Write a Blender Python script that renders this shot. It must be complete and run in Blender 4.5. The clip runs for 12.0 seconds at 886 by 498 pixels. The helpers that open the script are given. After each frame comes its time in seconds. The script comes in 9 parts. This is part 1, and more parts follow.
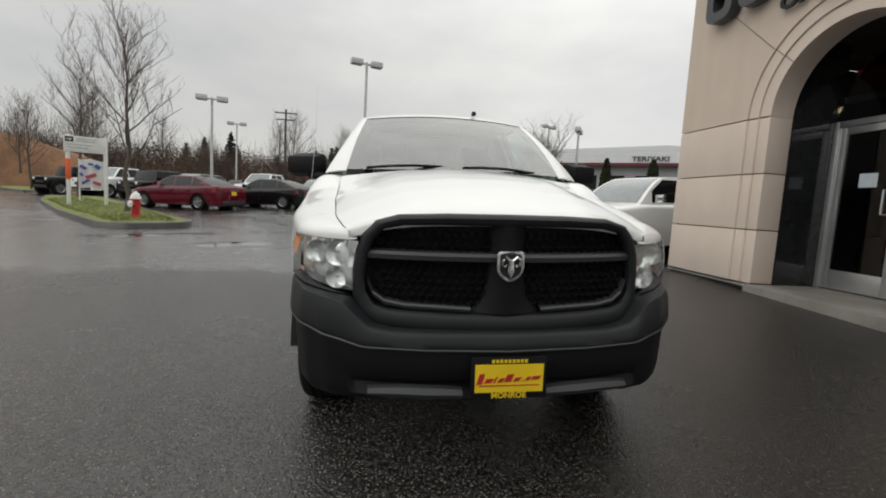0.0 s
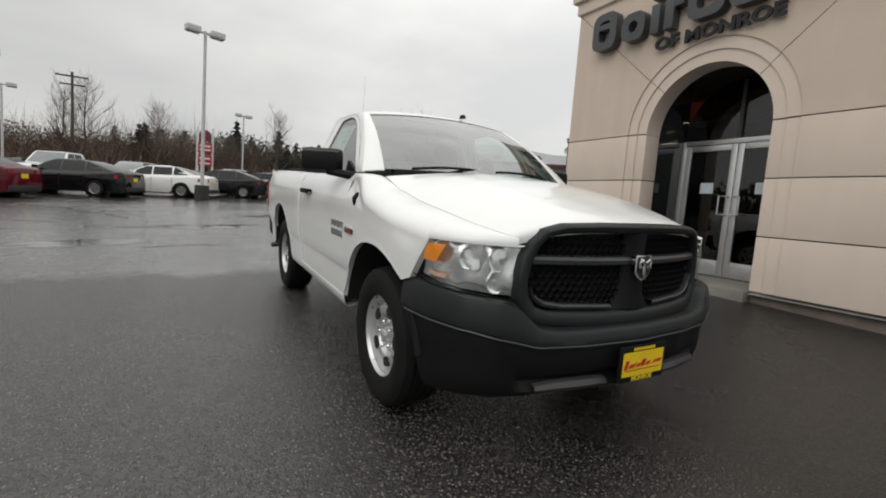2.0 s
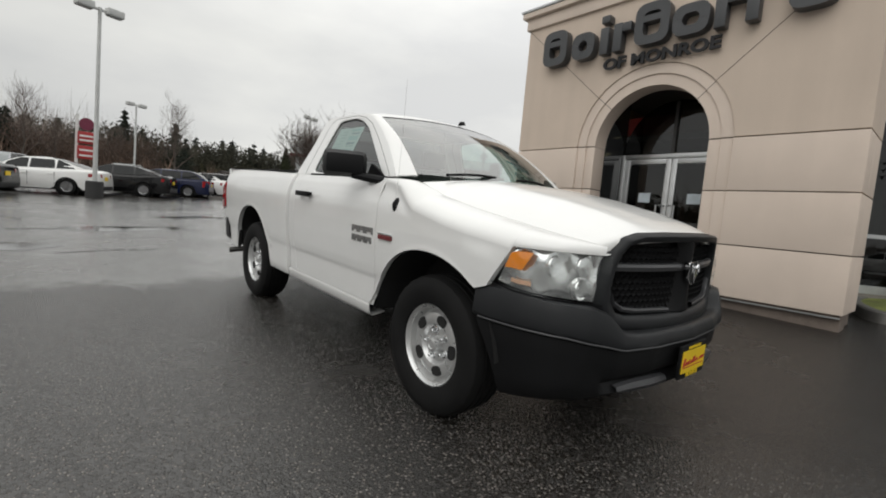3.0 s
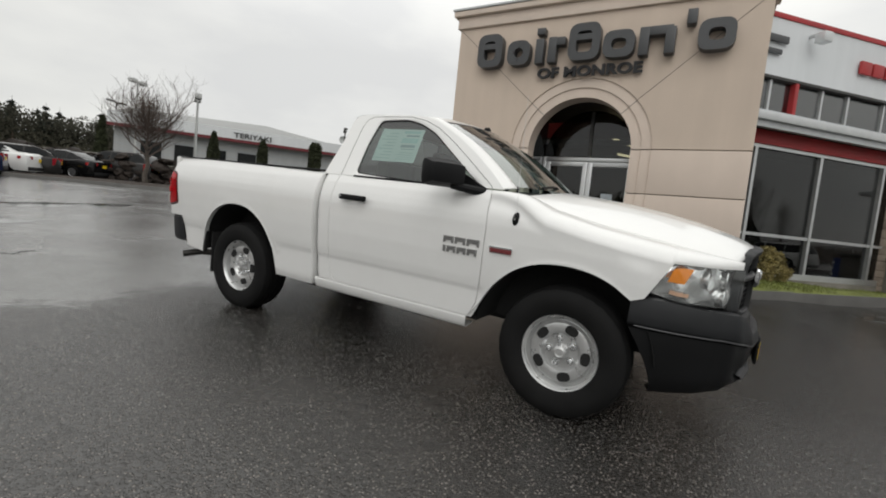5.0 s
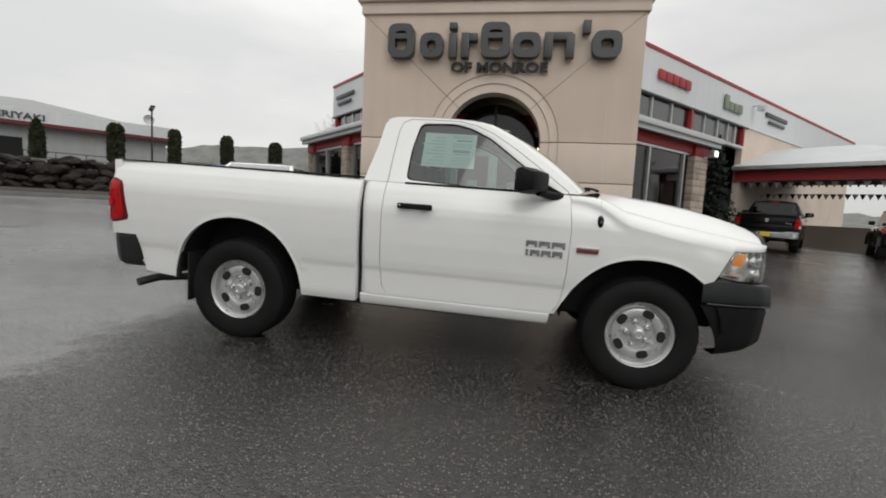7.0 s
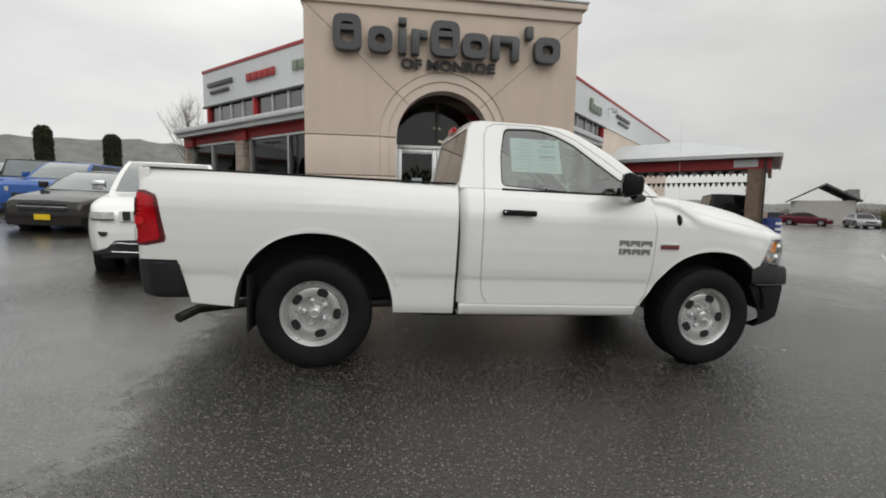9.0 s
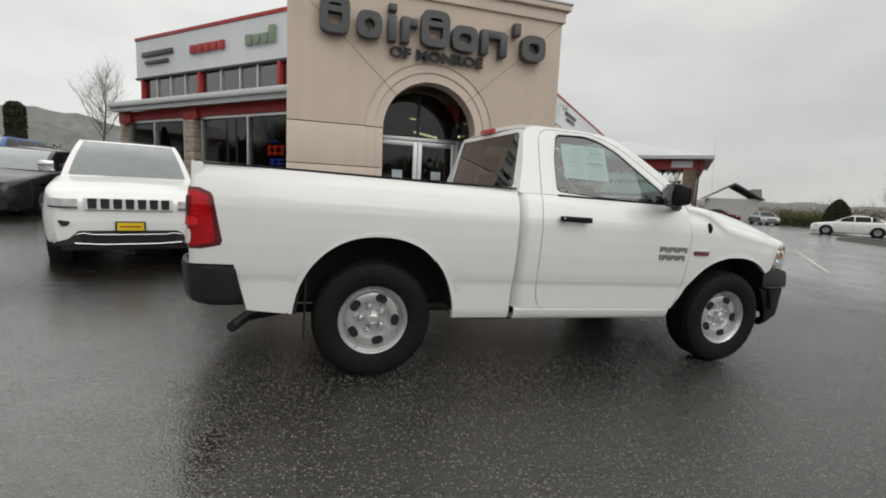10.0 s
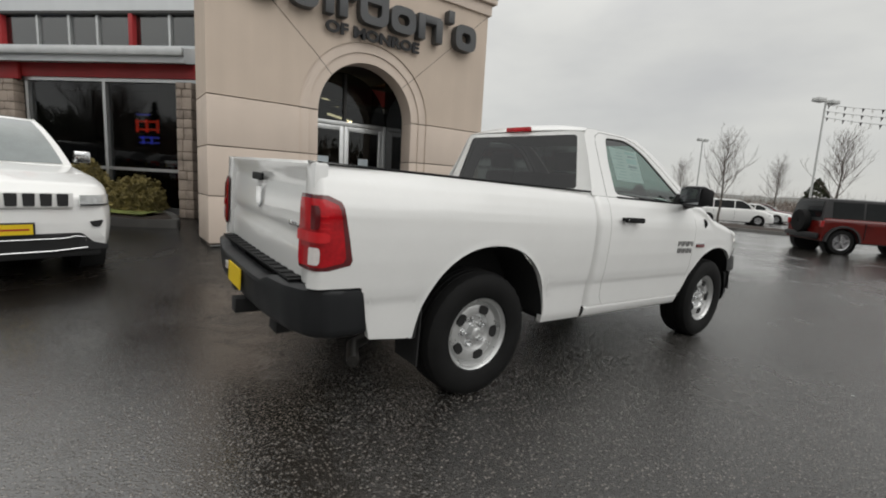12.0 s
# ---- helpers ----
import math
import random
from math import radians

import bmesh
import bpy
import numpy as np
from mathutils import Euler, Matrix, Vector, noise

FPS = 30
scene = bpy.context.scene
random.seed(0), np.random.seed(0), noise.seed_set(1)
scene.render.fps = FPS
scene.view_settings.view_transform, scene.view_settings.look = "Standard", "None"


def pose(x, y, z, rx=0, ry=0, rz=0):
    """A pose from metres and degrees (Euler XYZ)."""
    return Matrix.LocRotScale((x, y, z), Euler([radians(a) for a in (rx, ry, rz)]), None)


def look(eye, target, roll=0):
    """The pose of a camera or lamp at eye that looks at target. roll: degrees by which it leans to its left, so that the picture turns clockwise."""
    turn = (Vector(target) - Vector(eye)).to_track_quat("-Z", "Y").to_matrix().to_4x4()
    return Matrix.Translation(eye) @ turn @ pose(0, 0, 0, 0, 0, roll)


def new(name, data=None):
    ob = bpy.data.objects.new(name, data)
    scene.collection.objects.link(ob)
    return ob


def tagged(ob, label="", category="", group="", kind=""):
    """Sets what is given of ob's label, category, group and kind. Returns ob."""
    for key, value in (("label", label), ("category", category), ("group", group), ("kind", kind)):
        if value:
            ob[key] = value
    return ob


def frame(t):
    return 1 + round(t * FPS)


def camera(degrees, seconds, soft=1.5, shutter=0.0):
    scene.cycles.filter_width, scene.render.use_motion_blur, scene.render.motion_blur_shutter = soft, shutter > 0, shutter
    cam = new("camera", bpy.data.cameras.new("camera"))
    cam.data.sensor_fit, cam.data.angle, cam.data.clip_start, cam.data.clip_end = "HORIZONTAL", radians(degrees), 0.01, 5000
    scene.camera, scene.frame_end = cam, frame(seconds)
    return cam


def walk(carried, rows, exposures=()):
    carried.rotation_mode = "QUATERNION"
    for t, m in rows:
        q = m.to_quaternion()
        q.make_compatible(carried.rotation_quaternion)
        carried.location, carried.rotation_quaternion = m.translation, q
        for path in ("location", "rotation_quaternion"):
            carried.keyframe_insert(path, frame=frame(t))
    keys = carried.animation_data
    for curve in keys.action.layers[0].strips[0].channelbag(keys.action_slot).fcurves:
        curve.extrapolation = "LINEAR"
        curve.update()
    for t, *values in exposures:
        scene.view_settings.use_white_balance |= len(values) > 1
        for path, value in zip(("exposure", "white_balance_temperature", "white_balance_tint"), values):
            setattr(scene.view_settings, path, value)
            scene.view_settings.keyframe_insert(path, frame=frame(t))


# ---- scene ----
cam = camera(88.9, 12.0, soft=1.9)
PATH = [
    (0, (-0.552, -2.765, 1.196), (-0.268, -0.795, 0.996), 3.3),
    (0.5, (-0.884, -2.707, 1.216), (-0.47, -0.759, 1.03), 4.4),
    (1, (-1.246, -2.702, 1.213), (-0.566, -0.828, 1.055), 3.5),
    (1.5, (-1.583, -2.596, 1.175), (-0.72, -0.8, 0.998), 3.9),
    (2, (-1.902, -2.403, 1.183), (-0.926, -0.668, 0.99), 4.3),
    (2.5, (-2.259, -2.215, 1.184), (-1.111, -0.585, 1.022), 4.8),
    (3, (-2.556, -1.944, 1.144), (-1.259, -0.429, 0.995), 5.1),
    (5, (-3.631, -0.678, 1.17), (-1.902, 0.315, 1.014), 5.8),
    (5.5, (-3.876, -0.306, 1.183), (-2.046, 0.487, 1.03), 4.6),
    (6, (-4.017, 0.104, 1.159), (-2.134, 0.763, 1.01), 4.0),
    (6.5, (-4.087, 0.495, 1.192), (-2.158, 1.001, 1.039), 4.5),
    (7, (-4.212, 0.939, 1.216), (-2.241, 1.229, 1.038), 2.9),
    (9, (-4.142, 2.665, 1.256), (-2.176, 2.351, 1.07), 0.9),
    (9.5, (-4.023, 3.057, 1.318), (-2.082, 2.622, 1.113), 2.6),
    (10, (-3.894, 3.514, 1.347), (-1.998, 2.923, 1.114), 2.6),
    (10.5, (-3.704, 3.876, 1.359), (-1.865, 3.126, 1.124), 3.0),
    (11, (-3.451, 4.216, 1.401), (-1.684, 3.318, 1.137), 4.2),
    (11.5, (-3.243, 4.59, 1.431), (-1.584, 3.516, 1.128), 3.2),
    (12, (-2.981, 4.901, 1.41), (-1.393, 3.717, 1.131), 3.1),
]
walk(cam, [(t, look(eye, target, roll)) for t, eye, target, roll in PATH])

# ---- world, sun, exposure ----
world = bpy.data.worlds.new("overcast_sky")
world.use_nodes = True
scene.world = world
wn, wl = world.node_tree.nodes, world.node_tree.links
wn.clear()
w_out = wn.new("ShaderNodeOutputWorld")
w_bg = wn.new("ShaderNodeBackground")
w_sky = wn.new("ShaderNodeTexSky")
w_sky.sky_type = "NISHITA"
w_sky.sun_disc = False
w_sky.sun_elevation = radians(38)
w_sky.sun_rotation = radians(293)
w_skyk = wn.new("ShaderNodeMix")
w_skyk.data_type = "RGBA"
w_skyk.blend_type = "MULTIPLY"
w_skyk.inputs[0].default_value = 1.0
w_skyk.inputs[7].default_value = (0.1, 0.1, 0.1, 1)
wl.new(w_sky.outputs[0], w_skyk.inputs[6])
w_co = wn.new("ShaderNodeTexCoord")
w_sep = wn.new("ShaderNodeSeparateXYZ")
wl.new(w_co.outputs["Generated"], w_sep.inputs[0])
w_ramp = wn.new("ShaderNodeValToRGB")
w_ramp.color_ramp.elements[0].position = 0.0
w_ramp.color_ramp.elements[0].color = (0.67, 0.667, 0.642, 1)
w_ramp.color_ramp.elements[1].position = 1.0
w_ramp.color_ramp.elements[1].color = (1.7, 1.69, 1.63, 1)
e = w_ramp.color_ramp.elements.new(0.3)
e.color = (0.73, 0.727, 0.70, 1)
wl.new(w_sep.outputs[2], w_ramp.inputs[0])
w_map = wn.new("ShaderNodeMapping")
w_map.inputs["Scale"].default_value = (1.6, 1.6, 4.2)
wl.new(w_co.outputs["Generated"], w_map.inputs[0])
w_noise = wn.new("ShaderNodeTexNoise")
w_noise.inputs["Scale"].default_value = 1.5
w_noise.inputs["Detail"].default_value = 6
w_noise.inputs["Roughness"].default_value = 0.5
wl.new(w_map.outputs[0], w_noise.inputs[0])
w_cr = wn.new("ShaderNodeValToRGB")
w_cr.color_ramp.elements[0].position = 0.36
w_cr.color_ramp.elements[0].color = (0.86, 0.865, 0.885, 1)
w_cr.color_ramp.elements[1].position = 0.66
w_cr.color_ramp.elements[1].color = (1.07, 1.07, 1.06, 1)
wl.new(w_noise.outputs[0], w_cr.inputs[0])
w_mul = wn.new("ShaderNodeMix")
w_mul.data_type = "RGBA"
w_mul.blend_type = "MULTIPLY"
w_mul.inputs[0].default_value = 1.0
wl.new(w_ramp.outputs[0], w_mul.inputs[6])
wl.new(w_cr.outputs[0], w_mul.inputs[7])
w_mix = wn.new("ShaderNodeMix")
w_mix.data_type = "RGBA"
w_mix.inputs[0].default_value = 0.94
wl.new(w_skyk.outputs[2], w_mix.inputs[6])
w_dot = wn.new("ShaderNodeVectorMath")
w_dot.operation = "DOT_PRODUCT"
w_dot.inputs[1].default_value = (0.866, 0.5, 0.0)
wl.new(w_co.outputs["Generated"], w_dot.inputs[0])
w_az = wn.new("ShaderNodeMapRange")
w_az.interpolation_type = "SMOOTHSTEP"
w_az.inputs[1].default_value = 0.2
w_az.inputs[2].default_value = 1.0
w_az.inputs[3].default_value = 0.91
w_az.inputs[4].default_value = 1.24
wl.new(w_dot.outputs["Value"], w_az.inputs[0])
w_side = wn.new("ShaderNodeMix")
w_side.data_type = "RGBA"
w_side.blend_type = "MULTIPLY"
w_side.inputs[0].default_value = 1.0
wl.new(w_mul.outputs[2], w_side.inputs[6])
wl.new(w_az.outputs[0], w_side.inputs[7])
wl.new(w_side.outputs[2], w_mix.inputs[7])
wl.new(w_mix.outputs[2], w_bg.inputs[0])
w_bg.inputs[1].default_value = 1.0
wl.new(w_bg.outputs[0], w_out.inputs[0])

sun_data = bpy.data.lights.new("sun", "SUN")
sun_data.energy = 0.7
sun_data.angle = radians(50)
sun_data.color = (1.0, 0.985, 0.96)
sun = new("sun", sun_data)
sun.matrix_world = look((-24, -10, 20), (0, 0, 0))
scene.view_settings.exposure = 0.0

# ---- building helpers ----
def gz(x, y):
    """Height of the sloping lot."""
    k = x + 0.92
    sx = 0.8 * math.tanh(k / 25) if k > 0 else 0.48 * math.tanh(k / 15)
    fall = math.exp(-(max(0.0, -10 - y) / 8) ** 2)
    sy = 1.155 * math.tanh(y / 35) if y > 0 else 0.198 * math.tanh(y / 6)
    # slight rise to the tower's foot, slight hollow beside it
    rise = max(0.0, min(1.0, (x - 2.2) / 1.8)) * max(0.0, min(1.0, (y + 3.2) / 1.2)) * max(0.0, min(1.0, (4.6 - y) / 0.8))
    hollow = math.exp(-((x - 3.6) / 2.4) ** 2 - ((y - 6.2) / 1.5) ** 2)
    return sx * fall + sy + 0.11 * rise - 0.11 * hollow


def lerp(a, b, t):
    return a + (b - a) * t


def curve1(pts, x):
    """Piecewise linear value through (x, value) pairs, smoothed at the joints."""
    if x <= pts[0][0]:
        return pts[0][1]
    for (a, va), (b, vb) in zip(pts, pts[1:]):
        if x <= b:
            return lerp(va, vb, (x - a) / (b - a))
    return pts[-1][1]


def finish(bm, smooth=True, angle=35):
    bmesh.ops.recalc_face_normals(bm, faces=bm.faces)
    for f in bm.faces:
        f.smooth = smooth
    if smooth:
        lim = radians(angle)
        for e in bm.edges:
            if len(e.link_faces) == 2 and e.calc_face_angle(0) > lim:
                e.smooth = False


def part(name, bm, material, parent=None, label="", smooth=True, angle=35, recalc=True):
    me = bpy.data.meshes.new(name)
    if recalc:
        finish(bm, smooth, angle)
    else:
        for f in bm.faces:
            f.smooth = smooth
    bm.to_mesh(me)
    bm.free()
    mats = material if isinstance(material, (list, tuple)) else [material]
    for m in mats:
        me.materials.append(m)
    ob = new(name, me)
    if parent is not None:
        ob.parent = parent
    if label:
        ob["label"] = label
    return ob


def thing(name, label, category, group="", m=None, kind=""):
    ob = new(name)
    ob.empty_display_size = 0.1
    if m is not None:
        ob.matrix_world = m
    return tagged(ob, label, category, group, kind)


def box(bm, x0, x1, y0, y1, z0, z1, bevel=0.0, seg=2, m=None):
    r = bmesh.ops.create_cube(bm, size=1)
    vs = r["verts"]
    for v in vs:
        v.co = Vector((lerp(x0, x1, v.co.x + 0.5), lerp(y0, y1, v.co.y + 0.5), lerp(z0, z1, v.co.z + 0.5)))
    if bevel > 0:
        es = list({e for v in vs for e in v.link_edges})
        r2 = bmesh.ops.bevel(bm, geom=es, offset=bevel, segments=seg, profile=0.6, affect="EDGES")
        vs = list({v for f in r2["faces"] for v in f.verts} | {v for v in vs if v.is_valid})
    if m is not None:
        bmesh.ops.transform(bm, matrix=m, verts=[v for v in vs if v.is_valid])
    return bm


def boxes(*specs, bevel=0.0, m=None):
    bm = bmesh.new()
    for s in specs:
        box(bm, *s, bevel=bevel, m=m)
    return bm


def sheet(rows, close_u=False, close_v=False, bm=None):
    """Quads over rows of points."""
    bm = bm or bmesh.new()
    vr = [[bm.verts.new(p) for p in row] for row in rows]
    n = len(rows)
    for i in range(n if close_v else n - 1):
        a, b = vr[i], vr[(i + 1) % n]
        k = len(a)
        for j in range(k if close_u else k - 1):
            q = [a[j], a[(j + 1) % k], b[(j + 1) % k], b[j]]
            try:
                bm.faces.new(q)
            except ValueError:
                pass
    return bm


def thick(bm, t):
    """Give an open sheet a thickness t against its normals."""
    bmesh.ops.recalc_face_normals(bm, faces=bm.faces)
    bmesh.ops.solidify(bm, geom=bm.faces[:], thickness=t)
    return bm


def capped(bm):
    es = [e for e in bm.edges if e.is_boundary]
    if es:
        bmesh.ops.holes_fill(bm, edges=es)
    return bm


def prism(pts, h, axis="z", at=0.0, bm=None, bevel=0.0):
    """A polygon of 2D points pushed along an axis from at to at+h."""
    bm = bm or bmesh.new()

    def put(p, d):
        if axis == "z":
            return (p[0], p[1], d)
        if axis == "x":
            return (d, p[0], p[1])
        return (p[0], d, p[1])
    a = [bm.verts.new(put(p, at)) for p in pts]
    b = [bm.verts.new(put(p, at + h)) for p in pts]
    fs = [bm.faces.new(a), bm.faces.new(b[::-1])]
    n = len(pts)
    for i in range(n):
        fs.append(bm.faces.new((a[i], b[i], b[(i + 1) % n], a[(i + 1) % n])))
    if bevel > 0:
        es = [e for e in fs[1].edges] + [e for e in fs[0].edges]
        bmesh.ops.bevel(bm, geom=es, offset=bevel, segments=2, profile=0.6, affect="EDGES")
    return bm


def lathe(profile, n=32, axis="x", bm=None, centre=(0, 0, 0), close=False):
    """Turn (radius, height) pairs round an axis."""
    rows = []
    for i in range(n):
        a = 2 * math.pi * i / n
        c, s = math.cos(a), math.sin(a)
        row = []
        for r, h in profile:
            if axis == "x":
                p = (h, r * c, r * s)
            elif axis == "z":
                p = (r * c, r * s, h)
            else:
                p = (r * c, h, r * s)
            row.append((p[0] + centre[0], p[1] + centre[1], p[2] + centre[2]))
        rows.append(row)
    return sheet(rows, close_u=close, close_v=True, bm=bm)


def tube(pts, r, n=8, bm=None, r1=None):
    """A round rod along points, tapering from r to r1."""
    bm = bm or bmesh.new()
    pts = [Vector(p) for p in pts]
    r1 = r if r1 is None else r1
    rows = []
    for i, p in enumerate(pts):
        d = (pts[min(i + 1, len(pts) - 1)] - pts[max(i - 1, 0)]).normalized()
        up = Vector((0, 0, 1)) if abs(d.z) < 0.9 else Vector((1, 0, 0))
        a = d.cross(up).normalized()
        b = d.cross(a)
        rr = lerp(r, r1, i / max(1, len(pts) - 1))
        rows.append([p + (a * math.cos(2 * math.pi * k / n) + b * math.sin(2 * math.pi * k / n)) * rr for k in range(n)])
    vr = [[bm.verts.new(q) for q in row] for row in rows]
    for a, b in zip(vr, vr[1:]):
        for j in range(n):
            bm.faces.new((a[j], a[(j + 1) % n], b[(j + 1) % n], b[j]))
    bm.faces.new(vr[0][::-1])
    bm.faces.new(vr[-1])
    return bm


def text_part(name, s, size, depth, material, parent=None, m=None, label="", bevel=0.0, squeeze=1.0, heavy=0.0):
    """Raised letters in the built-in font, turned into a mesh. Letters run along local x, stand along local y."""
    cu = bpy.data.curves.new(name, "FONT")
    cu.body = s
    cu.size = size
    cu.extrude = depth / 2
    cu.align_x = "CENTER"
    cu.offset = heavy
    cu.bevel_depth = bevel
    cu.resolution_u = 4
    tmp = new(name + "_tmp", cu)
    dg = bpy.context.evaluated_depsgraph_get()
    me = bpy.data.meshes.new_from_object(tmp.evaluated_get(dg))
    bpy.data.objects.remove(tmp)
    bpy.data.curves.remove(cu)
    for v in me.vertices:
        v.co.x *= squeeze
    me.materials.clear()
    me.materials.append(material)
    ob = new(name, me)
    if parent is not None:
        ob.parent = parent
    if m is not None:
        ob.matrix_local = m
    if label:
        ob["label"] = label
    return ob


# ---- materials ----
def mat(name, col, rough=0.5, metal=0.0, var=0.12, scale=6.0, fine=60.0, bump=0.15, col2=None, coat=0.0, spec=0.5, rvar=0.12, sheen_rand=0.0, alpha_noise=0.0, dist=0.003, streak=0.0):
    """A surface with coarse and fine variation of colour and gloss and a fine relief; sizes in metres."""
    m = bpy.data.materials.new(name)
    m.use_nodes = True
    n, l = m.node_tree.nodes, m.node_tree.links
    b = n["Principled BSDF"]
    b.inputs["Metallic"].default_value = metal
    b.inputs["Coat Weight"].default_value = coat
    b.inputs["Coat Roughness"].default_value = 0.04
    b.inputs["Specular IOR Level"].default_value = spec
    co = n.new("ShaderNodeTexCoord")
    geo = co.outputs["Object"]
    n1 = n.new("ShaderNodeTexNoise")
    n1.inputs["Scale"].default_value = scale
    n1.inputs["Detail"].default_value = 5
    l.new(geo, n1.inputs[0])
    n2 = n.new("ShaderNodeTexNoise")
    n2.inputs["Scale"].default_value = fine
    n2.inputs["Detail"].default_value = 3
    l.new(geo, n2.inputs[0])
    add = n.new("ShaderNodeMath")
    add.operation = "MULTIPLY_ADD"
    l.new(n2.outputs[0], add.inputs[0])
    add.inputs[1].default_value = 0.5
    sub = n.new("ShaderNodeMath")
    sub.operation = "SUBTRACT"
    sub.inputs[1].default_value = 0.25
    l.new(n1.outputs[0], sub.inputs[0])
    l.new(sub.outputs[0], add.inputs[2])
    val = add.outputs[0]
    if streak > 0:
        mp = n.new("ShaderNodeMapping")
        mp.inputs["Scale"].default_value = (2.2, 2.2, 0.18)
        l.new(geo, mp.inputs[0])
        n3 = n.new("ShaderNodeTexNoise")
        n3.inputs["Scale"].default_value = 1.6
        n3.inputs["Detail"].default_value = 6
        l.new(mp.outputs[0], n3.inputs[0])
        mx = n.new("ShaderNodeMix")
        mx.inputs[0].default_value = streak
        l.new(val, mx.inputs[2])
        l.new(n3.outputs[0], mx.inputs[3])
        val = mx.outputs[0]
    if sheen_rand > 0:
        oi = n.new("ShaderNodeObjectInfo")
        ma = n.new("ShaderNodeMath")
        ma.operation = "MULTIPLY_ADD"
        l.new(oi.outputs["Random"], ma.inputs[0])
        ma.inputs[1].default_value = sheen_rand
        l.new(val, ma.inputs[2])
        val = ma.outputs[0]
    ramp = n.new("ShaderNodeValToRGB")
    c2 = col2 or tuple(min(1, c * (1 + var)) for c in col)
    c1 = tuple(c * (1 - var) for c in col) if col2 is None else col
    ramp.color_ramp.elements[0].position = 0.3
    ramp.color_ramp.elements[0].color = (*c1, 1)
    ramp.color_ramp.elements[1].position = 0.7
    ramp.color_ramp.elements[1].color = (*c2, 1)
    l.new(val, ramp.inputs[0])
    l.new(ramp.outputs[0], b.inputs["Base Color"])
    rr = n.new("ShaderNodeMapRange")
    rr.inputs[3].default_value = max(0.02, rough - rvar)
    rr.inputs[4].default_value = min(1.0, rough + rvar)
    l.new(n1.outputs[0], rr.inputs[0])
    l.new(rr.outputs[0], b.inputs["Roughness"])
    if bump > 0:
        bp = n.new("ShaderNodeBump")
        bp.inputs["Strength"].default_value = bump
        bp.inputs["Distance"].default_value = dist
        l.new(n2.outputs[0], bp.inputs["Height"])
        l.new(bp.outputs[0], b.inputs["Normal"])
    return m


def glass(name, tint, rough=0.02, clear=0.5):
    """Vehicle or shop glass: part clear, part tinted gloss."""
    m = bpy.data.materials.new(name)
    m.use_nodes = True
    n, l = m.node_tree.nodes, m.node_tree.links
    n.clear()
    out = n.new("ShaderNodeOutputMaterial")
    tr = n.new("ShaderNodeBsdfTransparent")
    tr.inputs[0].default_value = (*tint, 1)
    gl = n.new("ShaderNodeBsdfGlossy")
    gl.inputs["Color"].default_value = (1, 1, 1, 1)
    gl.inputs["Roughness"].default_value = rough
    lw = n.new("ShaderNodeLayerWeight")
    lw.inputs[0].default_value = 0.5
    fr = n.new("ShaderNodeMath")
    fr.operation = "POWER"
    fr.inputs[1].default_value = 4.5
    l.new(lw.outputs["Facing"], fr.inputs[0])
    mr = n.new("ShaderNodeMapRange")
    mr.inputs[3].default_value = clear
    mr.inputs[4].default_value = 1.0
    l.new(fr.outputs[0], mr.inputs[0])
    mx = n.new("ShaderNodeMixShader")
    l.new(mr.outputs[0], mx.inputs[0])
    l.new(tr.outputs[0], mx.inputs[1])
    l.new(gl.outputs[0], mx.inputs[2])
    l.new(mx.outputs[0], out.inputs[0])
    return m


def glow(name, col, strength):
    m = bpy.data.materials.new(name)
    m.use_nodes = True
    b = m.node_tree.nodes["Principled BSDF"]
    b.inputs["Base Color"].default_value = (*col, 1)
    b.inputs["Emission Color"].default_value = (*col, 1)
    b.inputs["Emission Strength"].default_value = strength
    return m


